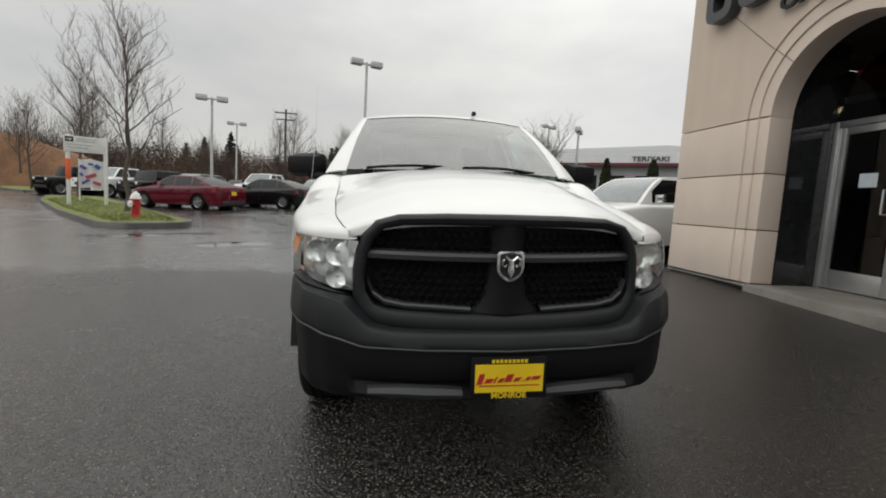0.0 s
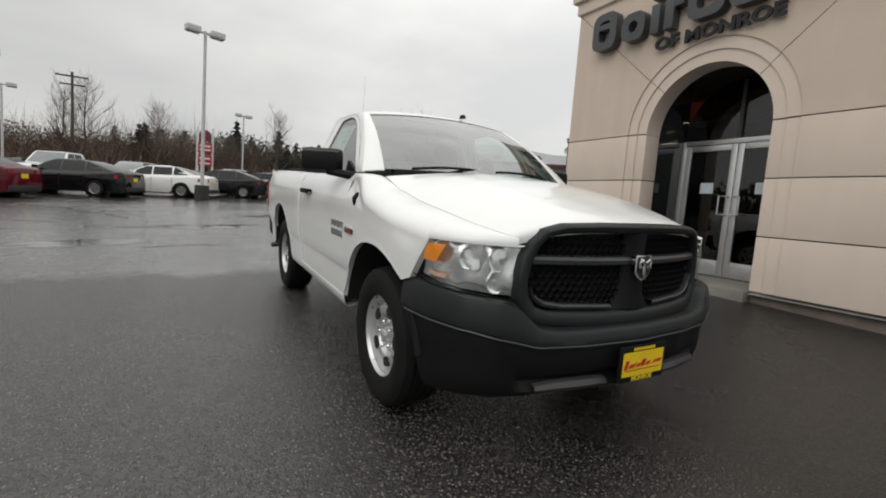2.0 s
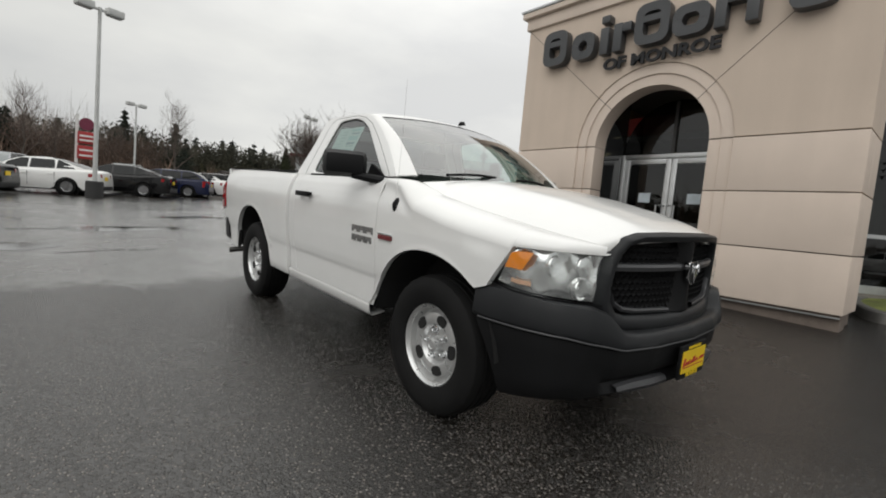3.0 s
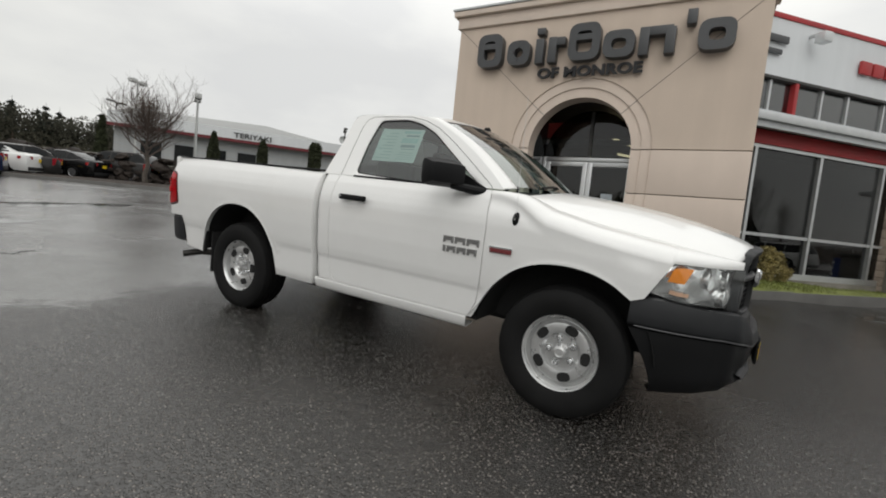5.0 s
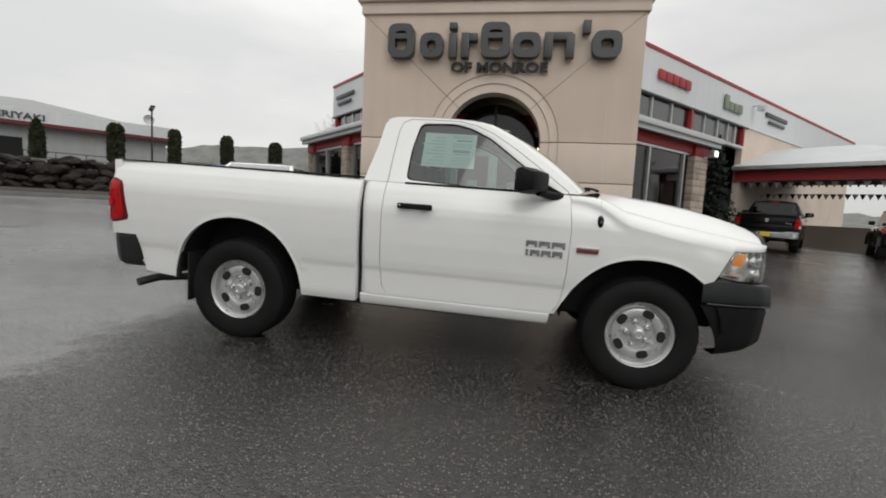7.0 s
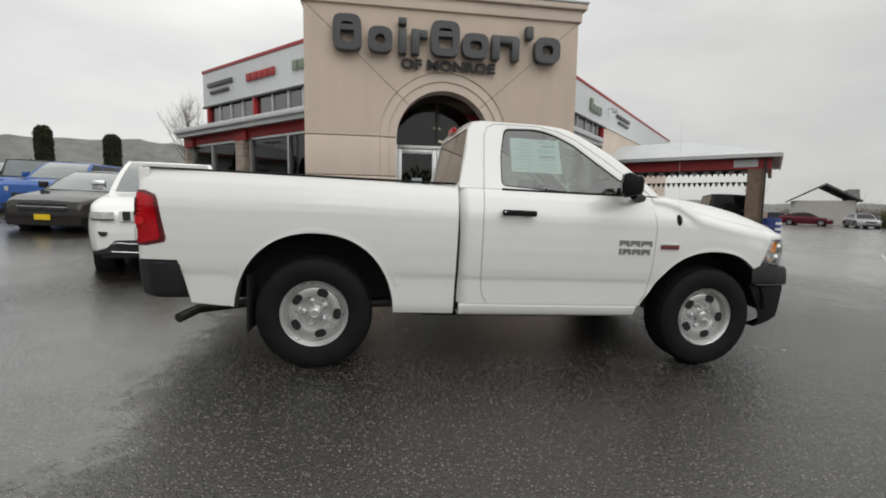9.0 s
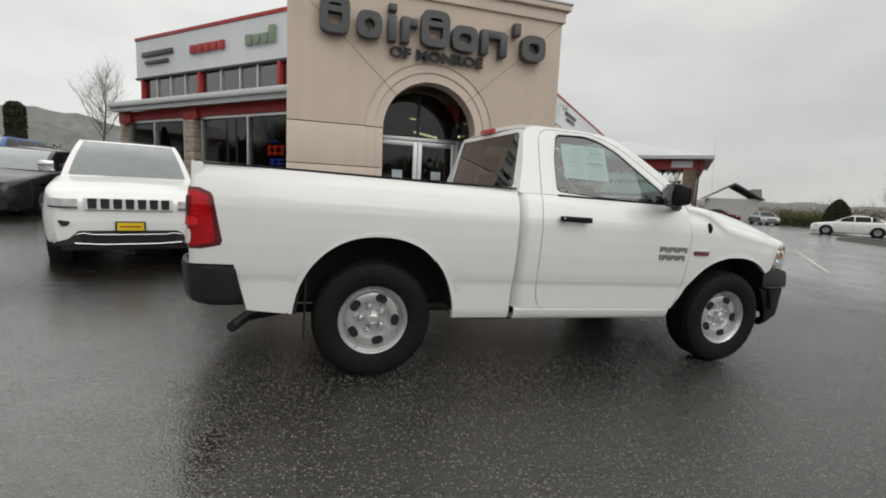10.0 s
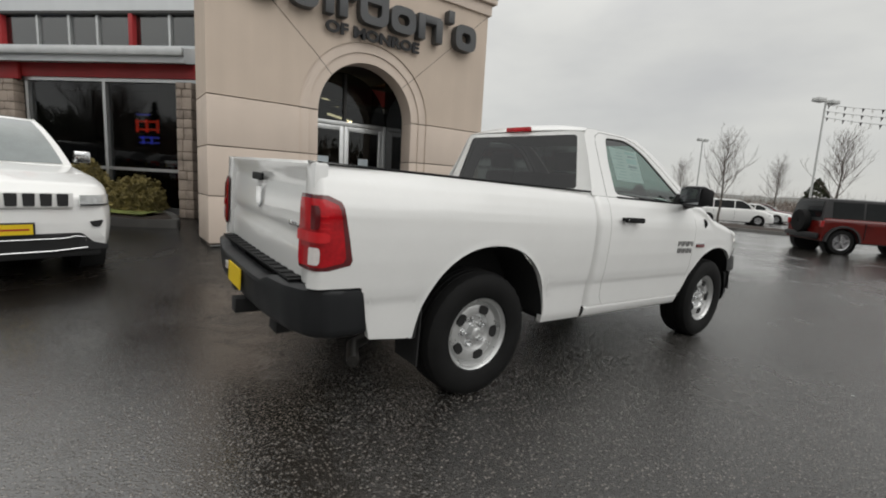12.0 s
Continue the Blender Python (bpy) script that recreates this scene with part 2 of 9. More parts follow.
def wet_asphalt():
    """Dark asphalt with pale stones, wet film and standing puddles."""
    m = bpy.data.materials.new("wet_asphalt")
    m.use_nodes = True
    n, l = m.node_tree.nodes, m.node_tree.links
    b = n["Principled BSDF"]
    co = n.new("ShaderNodeTexCoord")
    P = co.outputs["Object"]

    def noise_node(s, d=4, rough=0.5):
        k = n.new("ShaderNodeTexNoise")
        k.inputs["Scale"].default_value = s
        k.inputs["Detail"].default_value = d
        k.inputs["Roughness"].default_value = rough
        l.new(P, k.inputs[0])
        return k.outputs[0]

    def ramp(src, a, b_, ca=(0, 0, 0), cb=(1, 1, 1)):
        r = n.new("ShaderNodeValToRGB")
        r.color_ramp.elements[0].position = a
        r.color_ramp.elements[0].color = (*ca, 1)
        r.color_ramp.elements[1].position = b_
        r.color_ramp.elements[1].color = (*cb, 1)
        l.new(src, r.inputs[0])
        return r.outputs[0]

    def mixc(f, a, b_, mode="MIX"):
        k = n.new("ShaderNodeMix")
        k.data_type = "RGBA"
        k.blend_type = mode
        if isinstance(f, float):
            k.inputs[0].default_value = f
        else:
            l.new(f, k.inputs[0])
        for s, v in ((6, a), (7, b_)):
            if isinstance(v, tuple):
                k.inputs[s].default_value = (*v, 1)
            else:
                l.new(v, k.inputs[s])
        return k.outputs[2]
    def math_node(op, a, b_):
        k = n.new("ShaderNodeMath")
        k.operation = op
        for i, v in enumerate((a, b_)):
            if isinstance(v, (int, float)):
                k.inputs[i].default_value = v
            else:
                l.new(v, k.inputs[i])
        return k.outputs[0]

    def remap(src, a, b_, lo, hi):
        k = n.new("ShaderNodeMapRange")
        for i, v in enumerate((a, b_, lo, hi)):
            k.inputs[i + 1].default_value = v
        l.new(src, k.inputs[0])
        return k.outputs[0]
    # coarse newer patch round the truck, older smooth wet asphalt beyond it
    sep = n.new("ShaderNodeSeparateXYZ")
    l.new(P, sep.inputs[0])
    wob = math_node("MULTIPLY", math_node("SUBTRACT", noise_node(0.9, 4, 0.6), 0.5), 2.2)
    ragged = math_node("MULTIPLY", math_node("SUBTRACT", noise_node(7.0, 5, 0.7), 0.5), 1.3)
    edge_n = remap(math_node("ADD", math_node("ADD", sep.outputs[1], math_node("MULTIPLY", wob, 0.7)), ragged), 3.75, 4.2, 0.0, 1.0)
    edge_e = remap(math_node("ADD", sep.outputs[0], wob), -0.6, 1.2, 0.0, 1.0)
    edge_e = math_node("MULTIPLY", edge_e, remap(sep.outputs[1], -0.8, -3.2, 0.0, 1.0))
    edge_s = remap(math_node("ADD", sep.outputs[1], wob), -3.0, -7.0, 0.0, 1.0)
    edge_w = remap(math_node("ADD", sep.outputs[0], wob), -5.0, -8.0, 0.0, 1.0)
    old = math_node("MAXIMUM", math_node("MAXIMUM", edge_n, edge_e), math_node("MAXIMUM", edge_s, edge_w))
    coarse = math_node("SUBTRACT", 1.0, old)
    vor = n.new("ShaderNodeTexVoronoi")
    vor.inputs["Scale"].default_value = 66
    l.new(P, vor.inputs[0])
    stone_sel = ramp(vor.outputs["Color"], 0.50, 0.80)
    stone_core = ramp(vor.outputs["Distance"], 0.30, 0.52, (1, 1, 1), (0, 0, 0))
    sel = math_node("MULTIPLY", math_node("MULTIPLY", stone_sel, stone_core), remap(old, 0.0, 1.0, 1.0, 0.75))
    grain = ramp(noise_node(170, 2), 0.3, 0.75, (0.004, 0.0036, 0.0031), (0.030, 0.0262, 0.0222))
    broad = ramp(noise_node(0.45, 6, 0.6), 0.3, 0.7, (0.75, 0.74, 0.73), (1.25, 1.24, 1.22))
    base = mixc(1.0, grain, broad, "MULTIPLY")
    weathered = math_node("MAXIMUM", edge_n, edge_w)
    base = mixc(weathered, base, mixc(1.0, base, (1.4, 1.4, 1.4), "MULTIPLY"))
    hue = ramp(vor.outputs["Color"], 0.2, 0.9, (0.095, 0.075, 0.059), (0.175, 0.160, 0.143))
    base = mixc(sel, base, hue)
    # shade by truck and tower painted in: darker base colour, lower gloss
    tower_shade = math_node("MULTIPLY", remap(math_node("ADD", sep.outputs[0], math_node("MULTIPLY", wob, 0.5)), -0.7, 0.7, 0.0, 1.0), math_node("MULTIPLY", remap(sep.outputs[1], 7.5, 6.0, 0.0, 1.0), remap(sep.outputs[1], -7.0, -4.0, 0.0, 1.0)))
    base = mixc(tower_shade, base, mixc(1.0, base, (0.36, 0.33, 0.30), "MULTIPLY"))
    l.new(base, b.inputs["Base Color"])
    # film of water: smooth where it stands, rougher where stones break through
    wet = ramp(noise_node(0.30, 6, 0.6), 0.38, 0.54)
    pool = math_node("MULTIPLY", wet, old)
    r_old = remap(wet, 0.0, 1.0, 0.30, 0.13)
    rough = mixc(coarse, r_old, (0.24, 0.24, 0.24))
    rv = math_node("ADD", math_node("MULTIPLY", math_node("SUBTRACT", noise_node(2.5, 6, 0.65), 0.5), 0.14), math_node("MULTIPLY", math_node("SUBTRACT", noise_node(0.55, 5, 0.6), 0.5), 0.26))
    l.new(math_node("MAXIMUM", math_node("ADD", rough, rv), 0.03), b.inputs["Roughness"])
    l.new(math_node("SUBTRACT", 1.0, math_node("MULTIPLY", tower_shade, 0.4)), b.inputs["Specular IOR Level"])
    b.inputs["Coat IOR"].default_value = 1.4
    b.inputs["Coat Roughness"].default_value = 0.24
    sealed = math_node("MAXIMUM", edge_n, math_node("MAXIMUM", edge_s, edge_w))
    l.new(math_node("MULTIPLY", math_node("ADD", math_node("MULTIPLY", sealed, 0.50), 0.28), math_node("SUBTRACT", 1.0, math_node("MULTIPLY", tower_shade, 0.35))), b.inputs["Coat Weight"])
    hsum = math_node("ADD", math_node("MULTIPLY", stone_core, 0.7), math_node("MULTIPLY", noise_node(90, 3), 0.8))
    strength = math_node("ADD", math_node("MULTIPLY", coarse, 1.0), math_node("MULTIPLY", math_node("SUBTRACT", old, math_node("MULTIPLY", pool, 0.75)), 0.55))
    bp = n.new("ShaderNodeBump")
    bp.inputs["Distance"].default_value = 0.008
    l.new(math_node("ADD", strength, 0.02), bp.inputs["Strength"])
    l.new(hsum, bp.inputs["Height"])
    l.new(bp.outputs[0], b.inputs["Normal"])
    film = n.new("ShaderNodeBump")
    film.inputs["Strength"].default_value = 0.35
    film.inputs["Distance"].default_value = 0.005
    l.new(hsum, film.inputs["Height"])
    l.new(film.outputs[0], b.inputs["Coat Normal"])
    return m


M_ASPHALT = wet_asphalt()
M_STUCCO = mat("tan_stucco", (0.655, 0.555, 0.475), 0.85, var=0.09, scale=0.9, fine=220, bump=0.35, streak=0.25, spec=0.3)
M_STUCCO_UP = mat("tan_stucco_upper", (0.60, 0.50, 0.415), 0.85, var=0.10, scale=0.8, fine=220, bump=0.35, streak=0.4, spec=0.3)
# dark joint tone, with the shade of recesses put in
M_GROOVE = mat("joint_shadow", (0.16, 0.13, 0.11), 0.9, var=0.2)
M_LETTER = mat("grey_letter_paint", (0.055, 0.057, 0.060), 0.42, var=0.1, scale=3, bump=0.05)
M_LETTERD = mat("dark_letter_paint", (0.022, 0.022, 0.024), 0.55, spec=0.3, var=0.1, bump=0.0)
M_ALU = mat("silver_aluminium", (0.62, 0.63, 0.63), 0.38, 0.85, var=0.06, bump=0.03)
M_DARKALU = mat("dark_bronze_frame", (0.05, 0.048, 0.046), 0.4, 0.3, var=0.15, bump=0.05)
M_SHOPGLASS = glass("shop_glass", (0.30, 0.32, 0.32), 0.01, 0.05)
M_CLERE = glass("clerestory_glass", (0.30, 0.32, 0.32), 0.01, 0.16)
M_WHITEPANEL = mat("white_metal_panel", (0.66, 0.68, 0.69), 0.5, var=0.06, scale=0.8, bump=0.05, streak=0.5)
M_RED = mat("red_trim_paint", (0.36, 0.028, 0.030), 0.5, var=0.15, scale=1.5, bump=0.08)
M_GREYROOF = mat("pale_grey_roof", (0.52, 0.54, 0.55), 0.55, var=0.08, scale=1.2, bump=0.1)
M_CONCRETE = mat("wet_concrete", (0.20, 0.185, 0.165), 0.55, var=0.25, scale=2.0, fine=90, bump=0.4)
M_STONE = mat("stacked_stone", (0.33, 0.27, 0.225), 0.75, var=0.35, scale=5, fine=50, bump=0.6, sheen_rand=0.3)
# indoor and soffit shade put into a near-black colour
M_DARKIN = mat("interior_shade", (0.035, 0.033, 0.032), 0.8, var=0.3)
M_FLOORIN = mat("showroom_floor", (0.25, 0.23, 0.21), 0.3, var=0.15)
M_WHITEPAINT = mat("white_car_paint", (0.80, 0.80, 0.785), 0.32, var=0.012, bump=0.0, coat=0.8, rvar=0.04)
M_BLACKPL = mat("black_textured_plastic", (0.007, 0.0072, 0.0078), 0.55, spec=0.18, var=0.12, fine=900, bump=0.12, dist=0.001)
M_GREYPL = mat("charcoal_plastic", (0.016, 0.017, 0.0185), 0.45, spec=0.28, var=0.10, fine=900, bump=0.10, dist=0.001)
M_RUBBER = mat("tyre_rubber", (0.009, 0.009, 0.009), 0.7, spec=0.18, var=0.25, scale=9, fine=200, bump=0.25)
M_CHROME = mat("chrome", (0.78, 0.79, 0.80), 0.10, 1.0, var=0.02, bump=0.0, rvar=0.04)
M_STEEL = mat("silver_wheel_paint", (0.60, 0.605, 0.60), 0.30, 0.65, var=0.05, scale=12, bump=0.04)
M_UNDER = mat("underbody_black", (0.012, 0.012, 0.012), 0.85, var=0.3, bump=0.2)
M_CARGLASS = glass("car_glass", (0.40, 0.54, 0.50), 0.01, 0.25)
M_SIDEGLASS = glass("side_glass_green", (0.43, 0.55, 0.515), 0.01, 0.09)
M_TINTGLASS = glass("tinted_glass", (0.13, 0.12, 0.12), 0.01, 0.06)
M_YELLOW = mat("yellow_plate_card", (0.80, 0.56, 0.015), 0.45, var=0.05, bump=0.02)

# ---- ground ----
def ground_sheet():
    def axis(lo, hi):
        a = list(np.arange(-14, 16.01, 0.75)) + list(np.arange(16, 46, 2.0)) + list(-np.arange(15, 46, 2.0))
        a += [50, 60, 75, 100, 150, 250, 500, 1200, 2600, -50, -60, -75, -100, -150, -250, -500, -1200, -2600]
        return sorted(set(round(float(v), 3) for v in a if lo <= v <= hi))
    xs, ys = axis(-2600, 2600), axis(-2600, 2600)
    rows = [[(x, y, gz(x, y) if max(abs(x), abs(y)) < 500 else min(gz(x, y), 0.6)) for x in xs] for y in ys]
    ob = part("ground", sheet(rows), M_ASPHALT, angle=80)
    return tagged(ob, "wet dark asphalt car park with puddles", "ground", kind="structure")


ground_sheet()

M_PUDDLE = mat("standing_water", (0.016, 0.0155, 0.014), 0.13, var=0.3, scale=3, bump=0.0, rvar=0.03, coat=0.4)


def puddle(x, y, rx, ry, turn, seed):
    """Shallow standing water with a ragged outline."""
    a0 = radians(turn)
    pts = []
    for i in range(56):
        a = 2 * math.pi * i / 56
        k = 1 + 0.45 * noise.noise(Vector((math.cos(a) * 1.6, math.sin(a) * 1.6, seed))) + 0.22 * noise.noise(Vector((math.cos(a) * 5, math.sin(a) * 5, seed + 3)))
        px, py = rx * k * math.cos(a), ry * k * math.sin(a)
        pts.append((x + px * math.cos(a0) - py * math.sin(a0), y + px * math.sin(a0) + py * math.cos(a0)))
    rows = [[(lerp(x, p[0], t), lerp(y, p[1], t), gz(lerp(x, p[0], t), lerp(y, p[1], t)) + 0.007 * (1 - 0.6 * t * t)) for p in pts] for t in (0.02, 0.35, 0.7, 0.9, 1.0)]
    ob = part("puddle", capped(sheet(rows, close_u=True)), M_PUDDLE, angle=80)
    return tagged(ob, "shallow rain puddle on the asphalt", "puddle", kind="structure")


for px_, py_, prx, pry, ptn, psd in (
                                     (-3.4, 6.8, 1.1, 0.35, 15, 6), (-5.6, 8.2, 1.2, 0.35, 20, 7), (-1.5, 9.4, 1.3, 0.4, 10, 8), (0.9, 12.5, 1.6, 0.5, 15, 9), (6.6, -3.4, 0.8, 0.3, -40, 10)):
    puddle(px_, py_, prx, pry, ptn, psd)

# ---- entrance tower ----
TX, TY0, TY1 = 4.01, -1.09, 3.79          # front face and its two corners
ARC_Y, ARC_Z, ARC_R = 1.37, 2.465, 0.85   # arch centre and radius
JOINTS = (0.42, 1.09, 1.785, 2.470)
CORN_Z = 4.645


def arch_ring(r0, r1, x0, x1, z_low):
    """Half ring round the arch with legs down to z_low, from x0 (front) to x1."""
    def line(r):
        pts = [(ARC_Y + r, z_low)]
        for i in range(41):
            a = math.pi * i / 40
            pts.append((ARC_Y + r * math.cos(a), ARC_Z + r * math.sin(a)))
        pts.append((ARC_Y - r, z_low))
        return pts
    a, b = line(r0), line(r1)
    rows = [[(x0, *p) for p in a], [(x0, *p) for p in b], [(x1, *p) for p in b], [(x1, *p) for p in a]]
    return capped(sheet(rows, close_v=True))


def tower():
    root = thing("entrance_tower", "tan stucco entrance tower with arched doorway and moulded cornice", "building", kind="structure")
    # wall steps back twice towards the opening; every layer is cut by the same joints
    R2_, R1_ = ARC_R + 0.155, ARC_R + 0.305
    ZS = JOINTS[-1] + 0.008
    def outer(a):
        c, sn = math.cos(a), math.sin(a)
        k = []
        if c > 1e-6:
            k.append((TY1 - ARC_Y) / c)
        if c < -1e-6:
            k.append((TY0 - ARC_Y) / c)
        if sn > 1e-6:
            k.append((CORN_Z - ARC_Z) / sn)
        d = min(k)
        return (ARC_Y + c * d, max(ARC_Z + sn * d, ZS))
    angs = sorted({math.pi * i / 48 for i in range(49)} | {math.atan2(CORN_Z - ARC_Z, TY1 - ARC_Y), math.atan2(CORN_Z - ARC_Z, TY0 - ARC_Y)})
    rows = []
    for x, flip in ((TX, 0), (TX + 0.35, 1)):
        inner = [(x, ARC_Y + R1_ * math.cos(a), max(ARC_Z + R1_ * math.sin(a), ZS)) for a in angs]
        out = [(x, *outer(a)) for a in angs]
        rows += [inner, out] if not flip else [out, inner]
    part("upper_wall", capped(sheet(rows, close_v=True)), M_STUCCO_UP, root, "upper stucco wall with arch opening")
    STEPS = ((0.0, R1_, None), (0.022, R2_, R1_ - 0.001), (0.044, ARC_R, R2_ - 0.001))
    for dx, r0, r1 in STEPS[1:]:
        part("arch_moulding", arch_ring(r0, r1 - 0.002, TX + dx, TX + 0.35, ZS), M_STUCCO, root, "stepped arch moulding")
    # dark rings in the step corners stand in for the shade there
    part("arch_shade_ring", arch_ring(R1_ - 0.005, R1_ + 0.002, TX + 0.030, TX + 0.34, ZS), M_GROOVE, root)
    part("arch_shade_ring", arch_ring(R2_ - 0.005, R2_ + 0.002, TX + 0.052, TX + 0.34, ZS), M_GROOVE, root)
    for z0, z1 in zip(JOINTS, JOINTS[1:]):
        for dx, r0, r1 in STEPS:
            for sg in (-1, 1):
                e0 = ARC_Y + sg * r0
                e1 = ARC_Y + sg * r1 if r1 else (TY0 if sg < 0 else TY1)
                part("panel", boxes((TX + dx, TX + 0.35, min(e0, e1), max(e0, e1), z0 + 0.007, z1 - 0.007), bevel=0.006), M_STUCCO, root)
    for y0, y1 in ((TY0, ARC_Y - ARC_R), (ARC_Y + ARC_R, TY1)):
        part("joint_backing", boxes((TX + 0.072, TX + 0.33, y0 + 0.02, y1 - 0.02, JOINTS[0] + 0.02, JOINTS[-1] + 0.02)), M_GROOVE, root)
    # thin seams that run from the arch to the upper corners
    for ty in (TY0, TY1):
        d = Vector((ty - ARC_Y, CORN_Z - ARC_Z))
        d.normalize()
        p0 = Vector((ARC_Y, ARC_Z)) + d * 1.16
        k = min((TY1 - p0.x) / d.x if d.x > 0 else (TY0 - p0.x) / d.x, (CORN_Z - p0.y) / d.y)
        p1 = p0 + d * k
        nrm = Vector((-d.y, d.x)) * 0.0045
        part("seam", prism([tuple(p0 + nrm), tuple(p1 + nrm), tuple(p1 - nrm), tuple(p0 - nrm)], 0.01, "x", TX - 0.003), M_GROOVE, root)
        for dx, ra, rb in ((0.022, R2_, R1_), (0.044, ARC_R, R2_)):
            q0, q1 = Vector((ARC_Y, ARC_Z)) + d * (ra + 0.004), Vector((ARC_Y, ARC_Z)) + d * (rb - 0.004)
            part("seam", prism([tuple(q0 + nrm), tuple(q1 + nrm), tuple(q1 - nrm), tuple(q0 - nrm)], 0.01, "x", TX + dx - 0.003), M_GROOVE, root)
    # sides, back, roof
    for y0, y1 in ((TY0, TY0 + 0.3), (TY1 - 0.3, TY1)):
        for z0, z1 in zip(JOINTS, JOINTS[1:]):
            part("side_panel", boxes((TX + 0.352, TX + 0.85, y0, y1, z0 + 0.008, z1 - 0.008), bevel=0.008), M_STUCCO, root)
        part("side_wall", boxes((TX + 0.352, TX + 0.85, y0, y1, JOINTS[-1] + 0.008, CORN_Z)), M_STUCCO_UP, root)
        part("joint_backing", boxes((TX + 0.33, TX + 0.83, y0 + 0.02, y1 - 0.02, JOINTS[0] + 0.02, JOINTS[-1] + 0.02)), M_GROOVE, root)
    part("roof_deck", boxes((TX + 0.3, TX + 0.85, TY0 + 0.28, TY1 - 0.28, 4.3, 4.45)), M_GREYROOF, root)
    # cornice in two steps, running round the corners
    for o, z0, z1, bv in ((0.05, CORN_Z + 0.002, CORN_Z + 0.20, 0.015), (0.12, CORN_Z + 0.202, CORN_Z + 0.30, 0.02)):
        part("cornice", boxes((TX - o, TX + 0.85 + o, TY0 - o, TY1 + o, z0, z1), bevel=bv), M_STUCCO, root)
    part("cap_flashing", boxes((TX - 0.14, TX + 0.99, TY0 - 0.14, TY1 + 0.14, CORN_Z + 0.304, CORN_Z + 0.34), bevel=0.006), M_GREYROOF, root, "pale metal cap flashing")
    # gap under the wall, its shade put into dark recess boxes, and drip strip
    for y0, y1 in ((TY0 + 0.02, ARC_Y - ARC_R - 0.02), (ARC_Y + ARC_R + 0.02, TY1 - 0.02)):
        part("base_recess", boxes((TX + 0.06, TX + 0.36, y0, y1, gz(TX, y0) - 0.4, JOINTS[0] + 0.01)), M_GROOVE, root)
        part("drip_strip", boxes((TX - 0.012, TX + 0.05, y0, y1, JOINTS[0] - 0.035, JOINTS[0] - 0.022)), M_ALU, root, "thin metal drip strip")
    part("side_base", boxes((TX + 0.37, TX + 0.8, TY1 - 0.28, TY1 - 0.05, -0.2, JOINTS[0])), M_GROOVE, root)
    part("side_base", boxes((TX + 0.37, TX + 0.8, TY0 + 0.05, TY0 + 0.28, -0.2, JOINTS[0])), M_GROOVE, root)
    return root


tower()
tagged(part("entrance_landing", boxes((3.95, 7.5, ARC_Y - ARC_R + 0.004, ARC_Y + ARC_R - 0.004, -0.2, 0.415), bevel=0.02), M_CONCRETE), "worn wet concrete landing at the doorway", "landing", kind="structure")


def entrance_doors():
    root = thing("door_1", "silver framed double glass entrance door under arched transom", "door", kind="structure")
    x = 4.95
    y0, y1 = ARC_Y - ARC_R, ARC_Y + ARC_R
    zt = 2.46
    bm = boxes((x, x + 0.1, y0, y0 + 0.06, 0.42, zt), (x, x + 0.1, y1 - 0.06, y1, 0.42, zt), (x, x + 0.1, y0 + 0.061, y1 - 0.061, zt - 0.07, zt), bevel=0.004)
    part("frame", bm, M_ALU, root, "silver aluminium door frame")
    for k, (a, b) in enumerate(((y0 + 0.065, ARC_Y - 0.004), (ARC_Y + 0.004, y1 - 0.065))):
        leaf = part("door_leaf", boxes((x + 0.02, x + 0.075, a, a + 0.085, 0.43, zt - 0.075), (x + 0.02, x + 0.075, b - 0.085, b, 0.43, zt - 0.075),
                                       (x + 0.02, x + 0.075, a + 0.086, b - 0.086, zt - 0.16, zt - 0.075), (x + 0.02, x + 0.075, a + 0.086, b - 0.086, 0.43, 0.66), bevel=0.004), M_ALU, root)
        part("pane", boxes((x + 0.04, x + 0.05, a + 0.08, b - 0.08, 0.67, zt - 0.155)), M_SHOPGLASS, leaf)
        yh = b - 0.04 if k == 0 else a + 0.04
        s = -1 if k == 0 else 1
        part("handle", tube([(x + 0.02, yh, 1.35), (x - 0.05, yh, 1.35), (x - 0.05, yh + s * 0.10, 1.35), (x - 0.05, yh + s * 0.10, 1.62), (x - 0.05, yh, 1.62), (x + 0.02, yh, 1.62)], 0.014), M_ALU, leaf)
        part("notice", boxes((x + 0.034, x + 0.038, (a + b) / 2 - 0.10, (a + b) / 2 + 0.10, 1.66, 1.82)), mat("notice_card", (0.55, 0.62, 0.66), 0.5), leaf, "small white and blue notice")
    part("transom_glass", prism([(ARC_Y + 0.84 * math.cos(math.pi * i / 24), zt + 0.02 + 0.84 * math.sin(math.pi * i / 24)) for i in range(25)], 0.012, "x", x + 0.04), M_SHOPGLASS, root)
    part("transom_bar", boxes((x, x + 0.09, ARC_Y - 0.025, ARC_Y + 0.025, zt + 0.004, zt + 0.83)), M_DARKALU, root)
    part("reveal_lining", boxes((TX + 0.37, x + 0.1, y0 - 0.06, y0 - 0.004, 0.3, 3.4), (TX + 0.37, x + 0.1, y1 + 0.004, y1 + 0.06, 0.3, 3.4)), mat("dark_sidelight_glass", (0.018, 0.019, 0.02), 0.06, var=0.2, bump=0.0, rvar=0.02), root, "dark glass sidelight")
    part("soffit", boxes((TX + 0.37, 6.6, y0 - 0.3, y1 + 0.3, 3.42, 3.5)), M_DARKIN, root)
    return root


entrance_doors()

# sign on the tower: the name as plain raised shapes, the place name lettered
sign = thing("tower_sign", "dark grey raised wall sign over the arch", "sign")


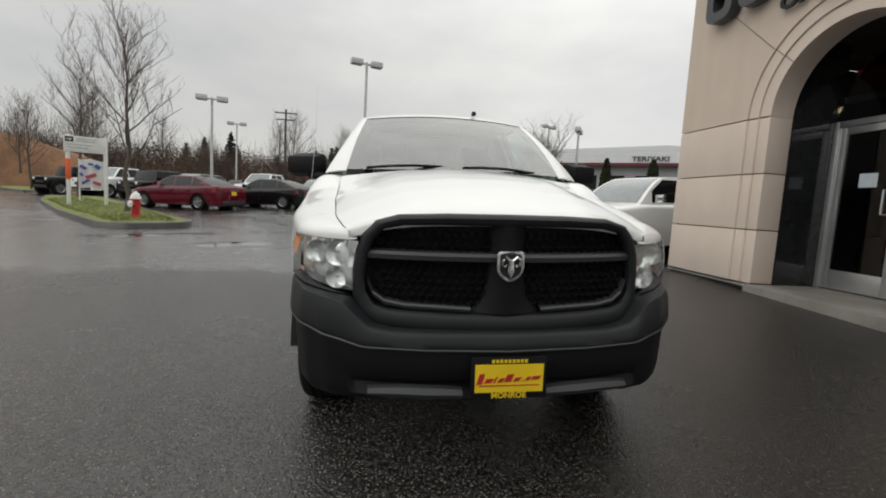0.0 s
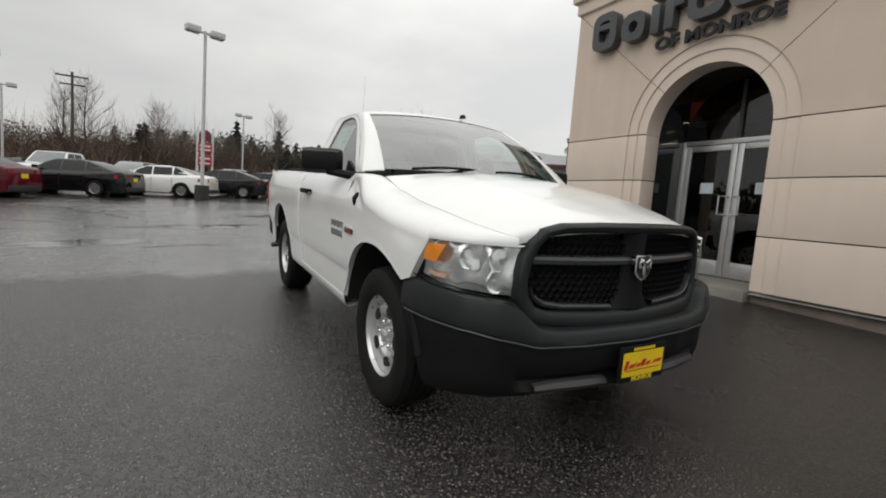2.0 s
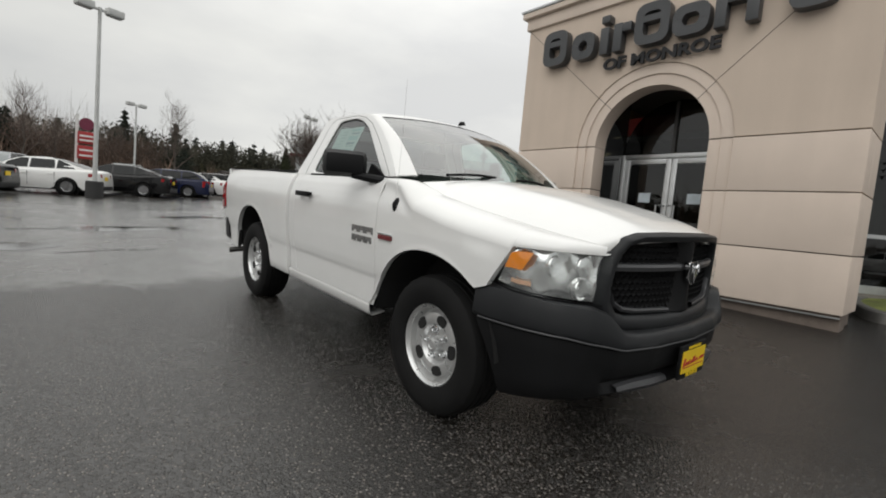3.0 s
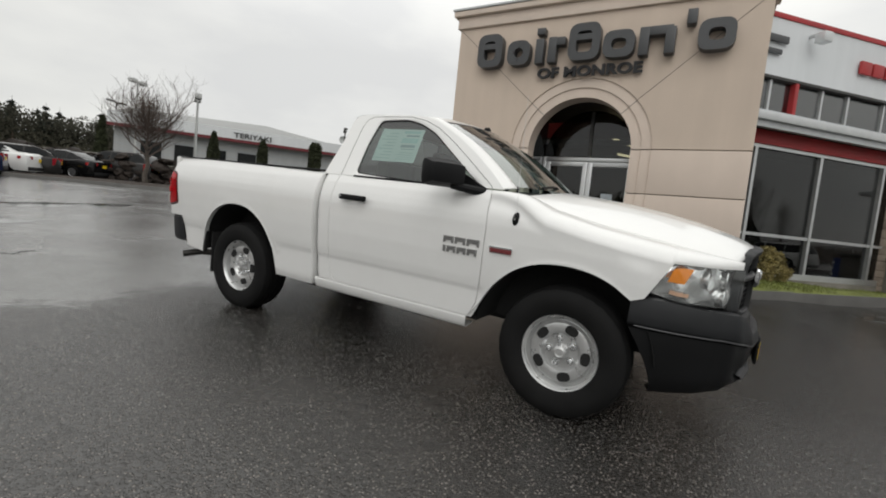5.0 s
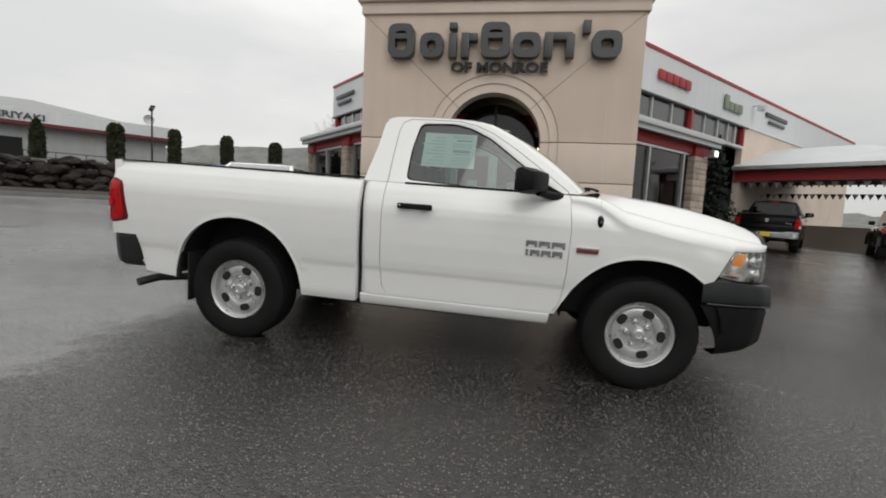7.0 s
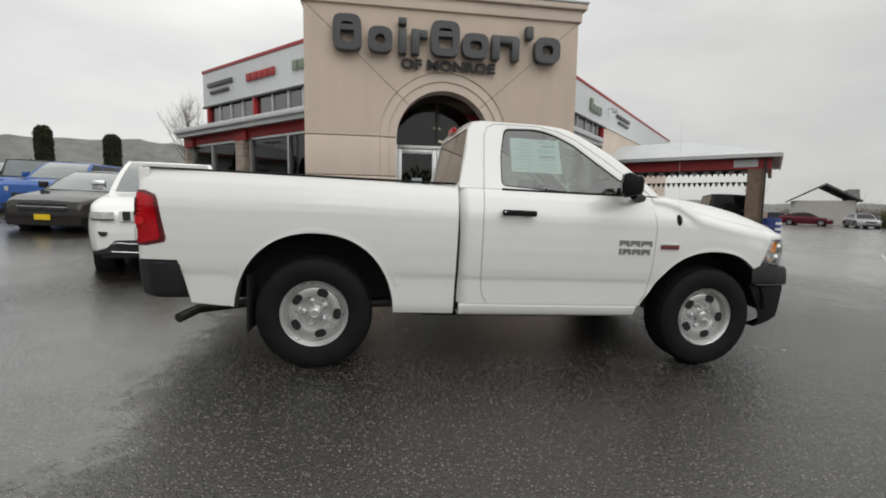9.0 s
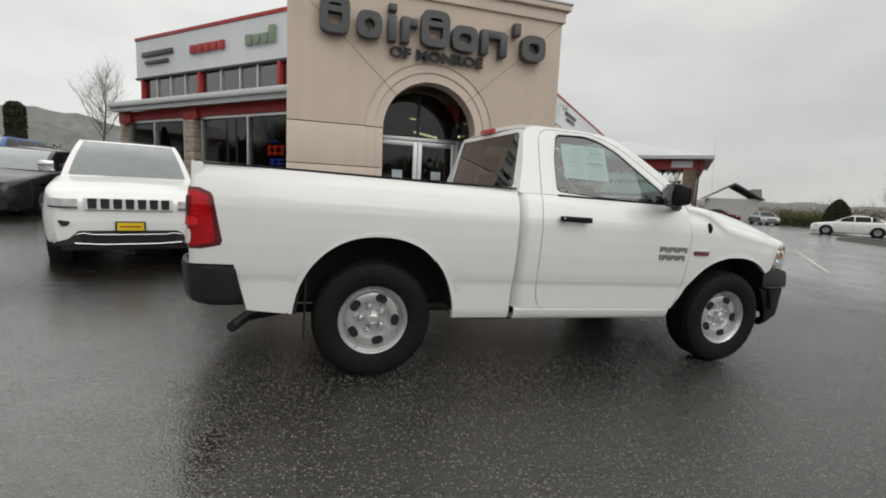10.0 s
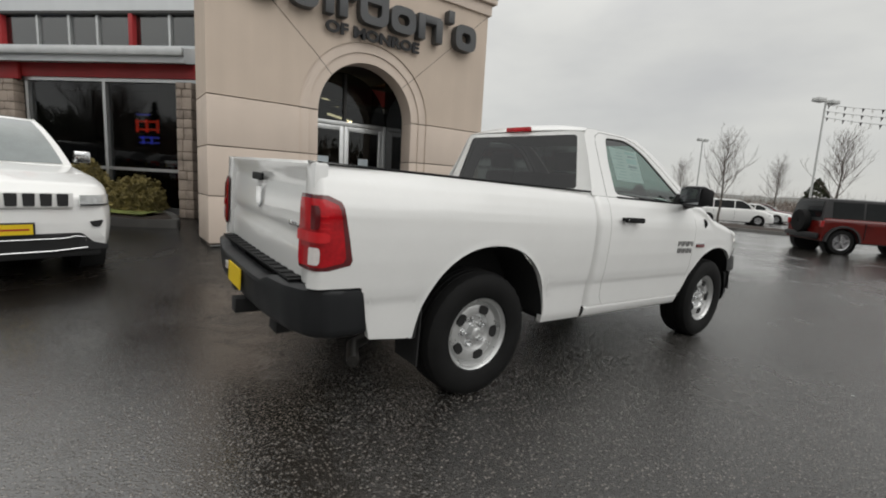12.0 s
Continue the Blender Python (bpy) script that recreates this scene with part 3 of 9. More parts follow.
def rounded2(pts, r, seg=4):
    out = []
    for i in range(4):
        p, a, b = Vector(pts[i]), Vector(pts[i - 1]), Vector(pts[(i + 1) % 4])
        s0, e0 = p + (a - p).normalized() * r, p + (b - p).normalized() * r
        out += [tuple(s0 * (1 - t) ** 2 + p * 2 * t * (1 - t) + e0 * t * t) for t in [k / seg for k in range(seg + 1)]]
    return out


def glyph(y0, y1, z0, z1, kind):
    """A plain raised shape of one character's size; y runs down from the viewer's left."""
    x, d = TX - 0.17, 0.15
    w, h = y0 - y1, z1 - z0
    st = 0.085
    bm = bmesh.new()
    def bar(a, b, c, e):
        box(bm, x, x + d, y0 - b, y0 - a, z0 + c, z0 + e, bevel=0.012)
    # rounded ring, slab with a slot, or bar
    def loop(k):
        return rounded2([(y0 - k, z0 + k), (y1 + k, z0 + k), (y1 + k, z1 - k), (y0 - k, z1 - k)], min(0.16, w * 0.4) - k * 0.6)
    if kind == "hook":
        box(bm, x, x + d, y0 - 0.14, y0, z0, z1, bevel=0.012)
        box(bm, x + 0.002, x + d, y1, y0 - 0.138, z1 - 0.14, z1 - 0.01, bevel=0.012)
    elif kind == "gate":
        box(bm, x, x + d, y0 - 0.14, y0, z0, z1, bevel=0.012)
        box(bm, x, x + d, y1, y1 + 0.14, z0, z1 - 0.03, bevel=0.012)
        box(bm, x + 0.002, x + d, y1 + 0.04, y0 - 0.138, z1 - 0.13, z1, bevel=0.012)
    elif kind == "stem" or w < 0.3:
        box(bm, x, x + d, y1, y0, z0, z1, bevel=0.012)
    else:
        st = 0.125 if kind != "zig" else 0.13
        a, b = loop(0), loop(st)
        sheet([[(x, *p) for p in a], [(x + d, *p) for p in a], [(x + d, *p) for p in b], [(x, *p) for p in b]], close_u=True, close_v=True, bm=bm)
        if kind in ("cap", "tall"):
            zb = lerp(z0, z1, 0.55)
            box(bm, x + 0.002, x + d, y1 + st - 0.01, y0 - st + 0.01, zb, zb + 0.09)
    part("raised_shape", bm, M_LETTER, sign)


B, XH, CH = 3.855, 4.27, 4.43
for y0, y1, kind, zb, z1 in ((3.30, 2.83, "tall", B, CH), (2.72, 2.31, "ring", B, XH), (2.21, 2.07, "stem", B, 4.26), (2.21, 2.07, "stem", 4.33, 4.44), (1.99, 1.71, "hook", B, XH), (1.65, 1.15, "cap", B, CH + 0.01),
                             (1.10, 0.63, "ring", B, XH), (0.57, 0.07, "gate", B, XH), (-0.05, -0.18, "stem", 4.25, CH + 0.03), (-0.22, -0.69, "zig", B, XH + 0.02)):
    glyph(y0, y1, zb, z1, kind)
place_name = thing("place_name_sign", "dark grey raised capitals spelling a place name on stucco", "sign")
text_part("letters", "OF MONROE", 0.225, 0.03, M_LETTERD, place_name, Matrix.Translation((TX - 0.06, 1.325, 3.638)) @ pose(0, 0, 0, 90, 0, -90), squeeze=1.27, heavy=0.009)


# hall behind the doors: beam, red band and warm strip lamps
hall = thing("entrance_hall", "dim entrance hall with red band and grey beam", "hall", kind="structure")
part("red_band", boxes((5.6, 5.7, 0.2, 2.6, 2.95, 3.25)), M_RED, hall)
part("beam", boxes((5.45, 5.55, 0.2, 2.6, 2.80, 2.88)), M_GREYROOF, hall)
part("floor_slab", boxes((5.06, 9.5, -0.6, 3.29, 0.30, 0.405)), M_FLOORIN, hall)
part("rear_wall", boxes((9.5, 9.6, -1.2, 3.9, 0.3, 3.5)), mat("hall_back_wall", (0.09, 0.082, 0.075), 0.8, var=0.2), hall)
M_HALLWOOD = mat("warm_wood_ceiling", (0.20, 0.12, 0.065), 0.5, var=0.25, scale=3, fine=30)
part("wood_ceiling", boxes((5.06, 9.6, -0.62, 3.3, 3.505, 3.56)), M_HALLWOOD, hall, "warm wooden ceiling")
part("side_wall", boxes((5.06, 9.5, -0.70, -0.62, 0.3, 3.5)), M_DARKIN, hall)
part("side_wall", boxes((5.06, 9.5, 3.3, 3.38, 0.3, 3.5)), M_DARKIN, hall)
part("counter", boxes((7.6, 8.2, 0.6, 2.9, 0.41, 1.45), bevel=0.02), mat("counter_wood", (0.12, 0.075, 0.045), 0.4, var=0.2), hall)
for y, z, a in ((1.15, 3.05, 22), (0.85, 2.72, 10)):
    sl = thing("strip_lamp", "warm lit strip lamp in the entrance hall", "lamp", "hall strip lamps", pose(6.4, y, z, a, 0, 0))
    part("lit_tube", boxes((-0.03, 0.03, -0.28, 0.28, -0.02, 0.02), bevel=0.008), glow("strip_glow", (1.0, 0.82, 0.50), 5.0), sl)


# ---- showroom wings on either side of the tower ----
R2 = math.sqrt(0.5)


def wing_m(side, ap):
    """Local x runs along the wing (away from the tower for side 1, towards it for side -1), y outward."""
    ex = Vector((R2, R2, 0)) if side > 0 else Vector((-R2, R2, 0))
    ey = Vector((-R2, side * R2, 0))
    m = Matrix.Identity(4)
    m.col[0][:3], m.col[1][:3], m.col[3][:3] = ex, ey, (ap, 1.35, 0)
    return m


def wbm(side, ap, specs, bevel=0.0):
    """Boxes given as (u0, u1, v0, v1, z0, z1)."""
    bm = bmesh.new()
    for u0, u1, v0, v1, z0, z1 in specs:
        a, b = (u0, u1) if side > 0 else (-u1, -u0)
        box(bm, a, b, v0, v1, z0, z1, bevel=bevel)
    bmesh.ops.transform(bm, matrix=wing_m(side, ap), verts=bm.verts)
    return bm


def wprism(side, ap, poly, u0, u1, bm=None):
    """A (v, z) outline pushed along the wing."""
    bm = prism(poly, u1 - u0, "x", u0 if side > 0 else -u1, bm)
    bmesh.ops.transform(bm, matrix=wing_m(side, ap), verts=bm.verts)
    return bm


def stone_pier(root, side, ap, u0, u1, v0, v1, z0, z1):
    """A pier faced with courses of rough stones."""
    pier = part("pier", wbm(side, ap, [(u0 + 0.015, u1 - 0.015, v0, v1 - 0.015, z0, z1)]), M_GROOVE, root, "pier of rough brown stacked stone")
    rnd = random.Random(int(u0 * 100) + 7)
    z = z0
    while z < z1 - 0.05:
        h = min(rnd.uniform(0.14, 0.24), z1 - z)
        cut = rnd.uniform(0.35, 0.65)
        for a, b in ((u0, lerp(u0, u1, cut)), (lerp(u0, u1, cut), u1)):
            part("stone", wbm(side, ap, [(a + 0.006, b - 0.006, v0, v1 + rnd.uniform(-0.008, 0.012), z + 0.006, z + h - 0.006)], bevel=0.01), M_STONE, pier)
        z += h
    return pier


def wing(side, up, low, u_in, u_end, u_low_end, posts, mulls, low_posts, low_piers, wins, name, u_lo):
    root = thing(name, "showroom wing with white parapet, red trim and tall shop windows", "building", kind="structure")
    dv = (up - low) * R2
    # parapet and upper wall
    part("parapet", wbm(side, up, [(u_in, u_end, -0.25, 0.0, 5.30, 6.64)]), M_WHITEPANEL, root, "white metal parapet panels")
    part("red_coping", wbm(side, up, [(u_in, u_end + 0.03, -0.28, 0.03, 6.642, 6.76)], bevel=0.01), M_RED, root, "red metal coping")
    part("end_wall", wbm(side, up, [(u_end - 0.3, u_end, -9.0, -0.252, 0.2, 6.62)]), M_WHITEPANEL, root)
    part("back_wall", wbm(side, up, [(9.4, u_end, -9.3, -9.0, 0.2, 6.6)]), M_WHITEPANEL, root)
    part("roof_deck", wbm(side, up, [(max(u_in, 1.5 if side < 0 else 0), u_end - 0.31, -8.99, -0.26, 5.9 + 0.01 * side, 6.05 + 0.01 * side)]), M_GREYROOF, root)
    # clerestory
    u_cl = posts[-1]
    part("clerestory_glass", wbm(side, up, [(u_in, u_cl, -0.14, -0.125, 4.47, 5.28)]), M_CLERE, root)
    part("head_trim", wbm(side, up, [(u_in, u_cl + 0.4, -0.24, 0.02, 5.235, 5.298)]), M_DARKALU, root)
    part("sill_trim", wbm(side, up, [(u_in, u_cl, -0.2, 0.03, 4.36, 4.47)], bevel=0.008), M_GREYROOF, root)
    for u in posts:
        part("red_post", wbm(side, up, [(u - 0.055, u + 0.055, -0.2, 0.015, 4.472, 5.23)], bevel=0.006), M_RED, root)
    for u in mulls:
        part("mullion", wbm(side, up, [(u - 0.03, u + 0.03, -0.17, -0.06, 4.472, 5.23)]), M_ALU, root)
    if u_end > u_cl + 2:
        part("upper_wall", wbm(side, up, [(u_cl + 0.12, u_end - 0.31, -0.3, -0.05, 0.2, 5.296)]), M_STUCCO, root)
    # canopy roof over the shop front
    ve = 0.32
    part("canopy_roof", wprism(side, low, [(-0.2 - dv, 4.34), (-0.2 - dv, 4.1), (ve - 0.1, 3.42), (ve, 3.42), (ve, 3.68)], u_lo, u_low_end + 0.1), M_GREYROOF, root, "pale grey sloping canopy roof")
    part("gutter", wbm(side, low, [(u_lo, u_low_end + 0.12, ve + 0.002, ve + 0.07, 3.54, 3.69)], bevel=0.015), M_ALU, root)
    part("red_fascia", wbm(side, low, [(u_lo, u_low_end, -0.1, 0.02, 3.19, 3.46)], bevel=0.008), M_RED, root, "red fascia band")
    for u in low_posts:
        part("red_block", wbm(side, low, [(u - 0.3, u + 0.3, 0.021, 0.10, 3.12, 3.46)], bevel=0.01), M_RED, root)
    # shop front
    part("shop_glass", wbm(side, low, [(u_lo, u_low_end, -0.10, -0.085, 0.5, 3.185)]), M_SHOPGLASS, root)
    part("head_rail", wbm(side, low, [(u_lo, u_low_end, -0.13, -0.02, 3.12, 3.186)]), M_ALU, root)
    part("sill_rail", wbm(side, low, [(u_lo, u_low_end, -0.13, -0.03, 1.37, 1.43)]), M_ALU, root)
    part("bottom_rail", wbm(side, low, [(u_lo, u_low_end, -0.14, -0.02, 0.52, 0.64)]), M_ALU, root)
    for u in wins:
        part("mullion", wbm(side, low, [(u - 0.035, u + 0.035, -0.13, -0.012, 0.641, 3.118)]), M_ALU, root)
    for u0, u1 in low_piers:
        stone_pier(root, side, low, u0, u1, -0.15, 0.12, 0.1, 3.11)
    part("plinth", wbm(side, low, [(u_lo, u_low_end, -0.15, -0.01, -0.1, 0.519)]), M_CONCRETE, root)
    # end of the shop front
    part("end_glass", wbm(side, low, [(u_low_end - 0.02, u_low_end, -dv, -0.16, 0.5, 3.4)]), M_SHOPGLASS, root)
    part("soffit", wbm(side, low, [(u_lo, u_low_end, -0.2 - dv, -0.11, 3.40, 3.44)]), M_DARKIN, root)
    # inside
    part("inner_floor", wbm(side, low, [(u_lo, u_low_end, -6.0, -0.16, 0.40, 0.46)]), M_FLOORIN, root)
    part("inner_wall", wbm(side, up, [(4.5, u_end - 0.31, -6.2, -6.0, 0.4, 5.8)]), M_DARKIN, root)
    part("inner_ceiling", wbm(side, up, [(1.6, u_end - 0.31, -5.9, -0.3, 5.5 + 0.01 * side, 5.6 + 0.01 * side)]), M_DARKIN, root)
    return root


wing(1, 8.5, 5.25, 0.4, 11.78, 10.62, (4.15, 8.03, 11.45), (1.2, 2.15, 3.12, 5.17, 6.0, 6.95, 8.9, 9.75, 10.6), (7.2, 10.4), ((7.0, 7.42), (2.96, 3.30), (10.44, 10.62)), (5.02, 9.05, 6.85, 3.32, 7.62, 10.4), "north_wing", 2.95)
wing(-1, 7.0, 4.6, 0.6, 31.0, 8.8, (4.95, 9.4, 14.0), (3.4, 4.2, 5.9, 6.8, 8.1, 10.55, 11.65, 12.6, 13.3), (8.1,), ((7.75, 8.55),), (5.55, 3.8, 7.4), "south_wing", 2.2)

# ---- pickup trucks ----
def smooth01(t):
    t = max(0.0, min(1.0, t))
    return t * t * (3 - 2 * t)


SIDE_Z = [(0.28, 0.90), (0.40, 0.926), (0.415, 0.938), (0.44, 0.949), (0.47, 0.957), (0.50, 0.960), (0.54, 0.962), (0.62, 0.966), (0.686, 0.970), (0.696, 0.977), (0.76, 0.987), (0.90, 0.998), (1.02, 1.0), (1.12, 0.996), (1.17, 0.988), (1.22, 0.972), (1.28, 0.948), (1.335, 0.914)]
ARCH_F, ARCH_R = (0.02, 0.385, 0.535, 0.555), (3.05, 0.385, 0.54, 0.597)   # centre y, z, half length, height


def side_x(y, z):
    """Half width of the truck body."""
    x = curve1(SIDE_Z, z)
    if y < -0.05:
        x -= 0.22 * (-0.05 - y) ** 2
    if y > 3.5:
        x -= 0.05 * (y - 3.5) ** 2
    for cy, cz, a, b in (ARCH_F, ARCH_R):
        r = math.hypot((y - cy) / a, (z - cz) / b)
        if z > 0.35:
            x += 0.0035 * math.exp(-((r - 1.015) / 0.03) ** 2)
    return x


def arch_z(y, arch):
    cy, cz, a, b = arch
    t = (y - cy) / a
    return cz + b * max(0.0, 1 - abs(t) ** 2.25) ** (1 / 2.15) if abs(t) < 1 else None


def stations(a, b, step, dense=()):
    ys = list(np.arange(a, b, step)) + [b]
    for cy, half in dense:
        for i in range(33):
            v = cy - half * math.cos(math.pi * i / 32)
            if a <= v <= b:
                ys.append(v)
    ys = sorted(float(y) for y in ys)
    out = [ys[0]]
    for y in ys[1:]:
        if y - out[-1] > 0.004:
            out.append(y)
    return out


HOOD_C = [(-0.97, 1.120), (-0.93, 1.165), (-0.86, 1.20), (-0.75, 1.235), (-0.62, 1.272), (-0.40, 1.318), (-0.17, 1.352), (0.10, 1.378), (0.40, 1.395)]
SEAM_Z = [(-0.92, 1.060), (-0.88, 1.082), (-0.585, 1.125), (-0.10, 1.200), (0.165, 1.255), (0.27, 1.29), (0.36, 1.322), (0.56, 1.345)]
SEAM_X = [(-0.92, 0.625), (-0.80, 0.68), (-0.60, 0.73), (-0.2, 0.77), (0.2, 0.785), (0.56, 0.80)]


def hood_z(x, y):
    xs, zs, zc = curve1(SEAM_X, y), curve1(SEAM_Z, y), curve1(HOOD_C, y)
    t = min(1.0, abs(x) / xs)
    h = 1 - t ** 2.7
    return zs + (zc - zs) * h - 0.012 * (t * t) * (1 - t) + 0.006 * math.exp(-((t - 0.55) / 0.09) ** 2) * smooth01((0.3 - y) / 0.3) * smooth01((y + 0.95) / 0.2)


def yf_grille(x):
    return -0.965 + 0.115 * (abs(x) / 0.63) ** 2.2


def tyre(bm, r=0.402, w=0.262):
    h = w / 2
    prof = [(0.232, -h + 0.03), (0.240, -h + 0.008), (0.265, -h - 0.004), (0.32, -h - 0.012), (0.365, -h - 0.004), (r - 0.012, -h + 0.012), (r - 0.003, -h + 0.035)]
    for g in (-0.066, -0.022, 0.022, 0.066):
        prof += [(r, g - 0.008), (r - 0.008, g - 0.005), (r - 0.008, g + 0.005), (r, g + 0.008)]
    prof += [(r - 0.003, h - 0.035), (r - 0.012, h - 0.012), (0.365, h + 0.004), (0.32, h + 0.012), (0.265, h + 0.004), (0.240, h - 0.008), (0.232, h - 0.03)]
    lathe(prof, 64, "x", bm)
    bm.verts.ensure_lookup_table()
    # shoulder notches
    n = len(prof)
    for i in range(64):
        if i % 2:
            for k in (5, 6, n - 7, n - 6):
                v = bm.verts[i * n + k]
                v.co.y *= 0.985
                v.co.z *= 0.985
    return bm


def wheel_face(root, sgn, sub):
    """Painted steel disc with black ovals for its holes, centre cap and nuts; faces along -x when sgn is -1."""
    prof = [(0.232, 0.085), (0.239, 0.108), (0.232, 0.116), (0.224, 0.108), (0.218, 0.094), (0.212, 0.092), (0.207, 0.066), (0.199, 0.050), (0.192, 0.052), (0.180, 0.074), (0.150, 0.084), (0.122, 0.076), (0.105, 0.052), (0.092, 0.050), (0.060, 0.054), (0.0, 0.054)]
    bm = lathe([(r, sgn * h) for r, h in prof], 48, "x")
    rim = part("rim", bm, M_STEEL, root, "silver painted steel rim")
    if not sub:
        return rim
    for k in range(5):
        m = Matrix.Rotation(2 * math.pi * k / 5 + 0.35, 4, "X")
        pts = []
        for i in range(20):
            a = 2 * math.pi * i / 20
            pts.append((0.040 * math.copysign(abs(math.cos(a)) ** 0.75, math.cos(a)), 0.153 + 0.028 * math.copysign(abs(math.sin(a)) ** 0.75, math.sin(a))))
        # solid black oval paints the dark of an open hole
        bm = prism(pts, 0.012 * sgn, "x", sgn * 0.0745)
        bmesh.ops.transform(bm, matrix=m, verts=bm.verts)
        part("vent_shade", bm, M_UNDER, rim)
        m2 = Matrix.Rotation(2 * math.pi * (k + 0.5) / 5 + 0.35, 4, "X")
        bm = lathe([(0.026, sgn * 0.050), (0.024, sgn * 0.056), (0.015, sgn * 0.058), (0.013, sgn * 0.086), (0.008, sgn * 0.092), (0.0, sgn * 0.093)], 10, "x", centre=(0, 0, 0))
        bmesh.ops.transform(bm, matrix=m2 @ Matrix.Translation((0, 0, 0.078)), verts=bm.verts)
        part("lug_nut", bm, M_CHROME, rim)
    part("centre_cap", lathe([(0.050, sgn * 0.048), (0.047, sgn * 0.078), (0.040, sgn * 0.098), (0.026, sgn * 0.104), (0.022, sgn * 0.100), (0.0, sgn * 0.101)], 28, "x"), M_STEEL, rim)
    part("rim_barrel", lathe([(0.226, sgn * 0.095), (0.205, sgn * 0.02), (0.205, -sgn * 0.10), (0.224, -sgn * 0.12)], 32, "x"), M_UNDER, rim)
    return rim


def ring_panel(inner, outer, fx):
    """Sheet between two (a, b) loops of equal length, lifted by fx(a, b)."""
    return sheet([[fx(*p) for p in inner], [fx(*[lerp(a, b, 0.5) for a, b in zip(p, q)]) for p, q in zip(inner, outer)], [fx(*p) for p in outer]], close_u=True)


def rounded(pts, r, seg=5):
    """Round off polygon corners."""
    out = []
    n = len(pts)
    for i in range(n):
        p, a, b = Vector(pts[i]), Vector(pts[i - 1]), Vector(pts[(i + 1) % n])
        da, db = (a - p), (b - p)
        k = min(r, da.length * 0.45, db.length * 0.45)
        s, e2 = p + da.normalized() * k, p + db.normalized() * k
        for j in range(seg + 1):
            t = j / seg
            out.append(tuple(s * (1 - t) ** 2 + p * 2 * t * (1 - t) + e2 * t * t))
    return out


def pickup(root, paint, bumper, trim, full=True):
    """A regular cab pickup: front axle at y = 0, front towards -y, on z = 0."""
    # front fenders with wheel arch
    def fender_low(y):
        if y < -0.535:
            return 1.045
        if y < -0.42:
            return lerp(1.045, 0.835, (y + 0.535) / 0.115)
        a = arch_z(y, ARCH_F)
        if a is None:
            return 0.41 if y > 0 else 0.80
        if y < -0.2:
            return max(a, lerp(0.835, 0.80, (y + 0.42) / 0.1) if y < -0.32 else a)
        return max(a, 0.41)
    for s, nm in ((-1, "front_fender"), (1, "front_fender")):
        rows = []
        for y in stations(-0.86, 0.545, 0.06, ((0.02, 0.53), (-0.48, 0.06))):
            xs, zs, zl = curve1(SEAM_X, y) + 0.003, curve1(SEAM_Z, y), fender_low(y)
            zt = max(zs - 0.10, zl + 0.01)
            zt = min(zt, zs - 0.012)
            zl = min(zl, zt - 0.008)
            X = side_x(y, min(zt, 1.12))
            X = lerp(min(X, curve1([(-0.86, 0.655), (-0.80, 0.745), (-0.735, 0.815), (-0.655, 0.872), (-0.565, 0.912), (-0.44, 0.945), (-0.30, 0.965), (0.6, 1.0)], y)), X, smooth01((y + 0.46) / 0.26))
            kb = smooth01((y + 0.56) / 0.26)
            kc = smooth01((y - 0.16) / 0.36)
            xs0, zs0 = xs, zs
            xs, zs = lerp(xs, 0.902, kc), lerp(zs, 1.336, kc)
            zt = lerp(zt, 1.30, kc)
            X = lerp(X, side_x(y, 1.30), kc)
            row = [(s * (xs0 - 0.004), y, zs0 - 0.004), (s * lerp(xs0, xs, 0.5), y, lerp(zs0, zs, 0.5) + 0.002)]
            for i in range(8):
                a = math.pi / 2 * i / 7
                row.append((s * (xs + (X - xs) * math.sin(a)), y, zt + (zs - zt) * math.cos(a)))
            for i in range(1, 43):
                z = lerp(zt, zl, i / 42)
                xx = side_x(y, z)
                k = smooth01((zt - z) / 0.10)
                row.append((s * lerp(X, xx, k * kb), y, z))
            row.append((row[-1][0] - s * 0.035, y, row[-1][2] + 0.004))
            k = smooth01((y - 0.33) / 0.215)
            row = [(p[0], p[1] + k * (curve1([(0.40, 0.640), (0.48, 0.628), (0.6, 0.567), (0.8, 0.548), (1.1, 0.544), (1.335, 0.567)], p[2]) - 0.545), p[2]) for p in row]
            rows.append(row)
        part(nm, thick(sheet(rows), 0.004), paint, root, angle=50)
        # inner wheel house
        for cy, cz, ra, rb, xo in ((0.02, 0.385, 0.55, 0.57, 0.955), (3.06, 0.385, 0.545, 0.625, 0.962)):
            rows = []
            for k in range(29):
                a = math.pi * lerp(0.05, 0.95, k / 28)
                c, sn = math.cos(a), math.sin(a)
                rows.append([(s * xo, cy + ra * c, cz + rb * sn), (s * 0.62, cy + ra * c, cz + rb * sn), (s * 0.60, cy + ra * 0.2 * c, cz + rb * 0.2 * sn)])
            part("wheel_house", sheet(rows), M_UNDER, root)
    # hood
    rows = []
    for i in range(41):
        v = i / 40
        row = []
        for j in range(-20, 21):
            u = j / 20
            yr, yfr = 0.25 + 0.12 * u * u, yf_grille(u * 0.62) + 0.035
            y = lerp(yr, yfr, v)
            x = u * (curve1(SEAM_X, y) - 0.003)
            row.append((x, y, hood_z(x, y)))
        # front lip rolls down to the grille
        rows.append(row)
    rows.append([(p[0] * 0.995, p[1] - 0.012, p[2] - 0.018) for p in rows[-1]])
    rows.append([(p[0], p[1] + 0.006, p[2] - 0.03) for p in rows[-1]])
    part("hood", thick(sheet(rows), 0.004), paint, root, angle=60)
    # cowl and wipers
    rows = []
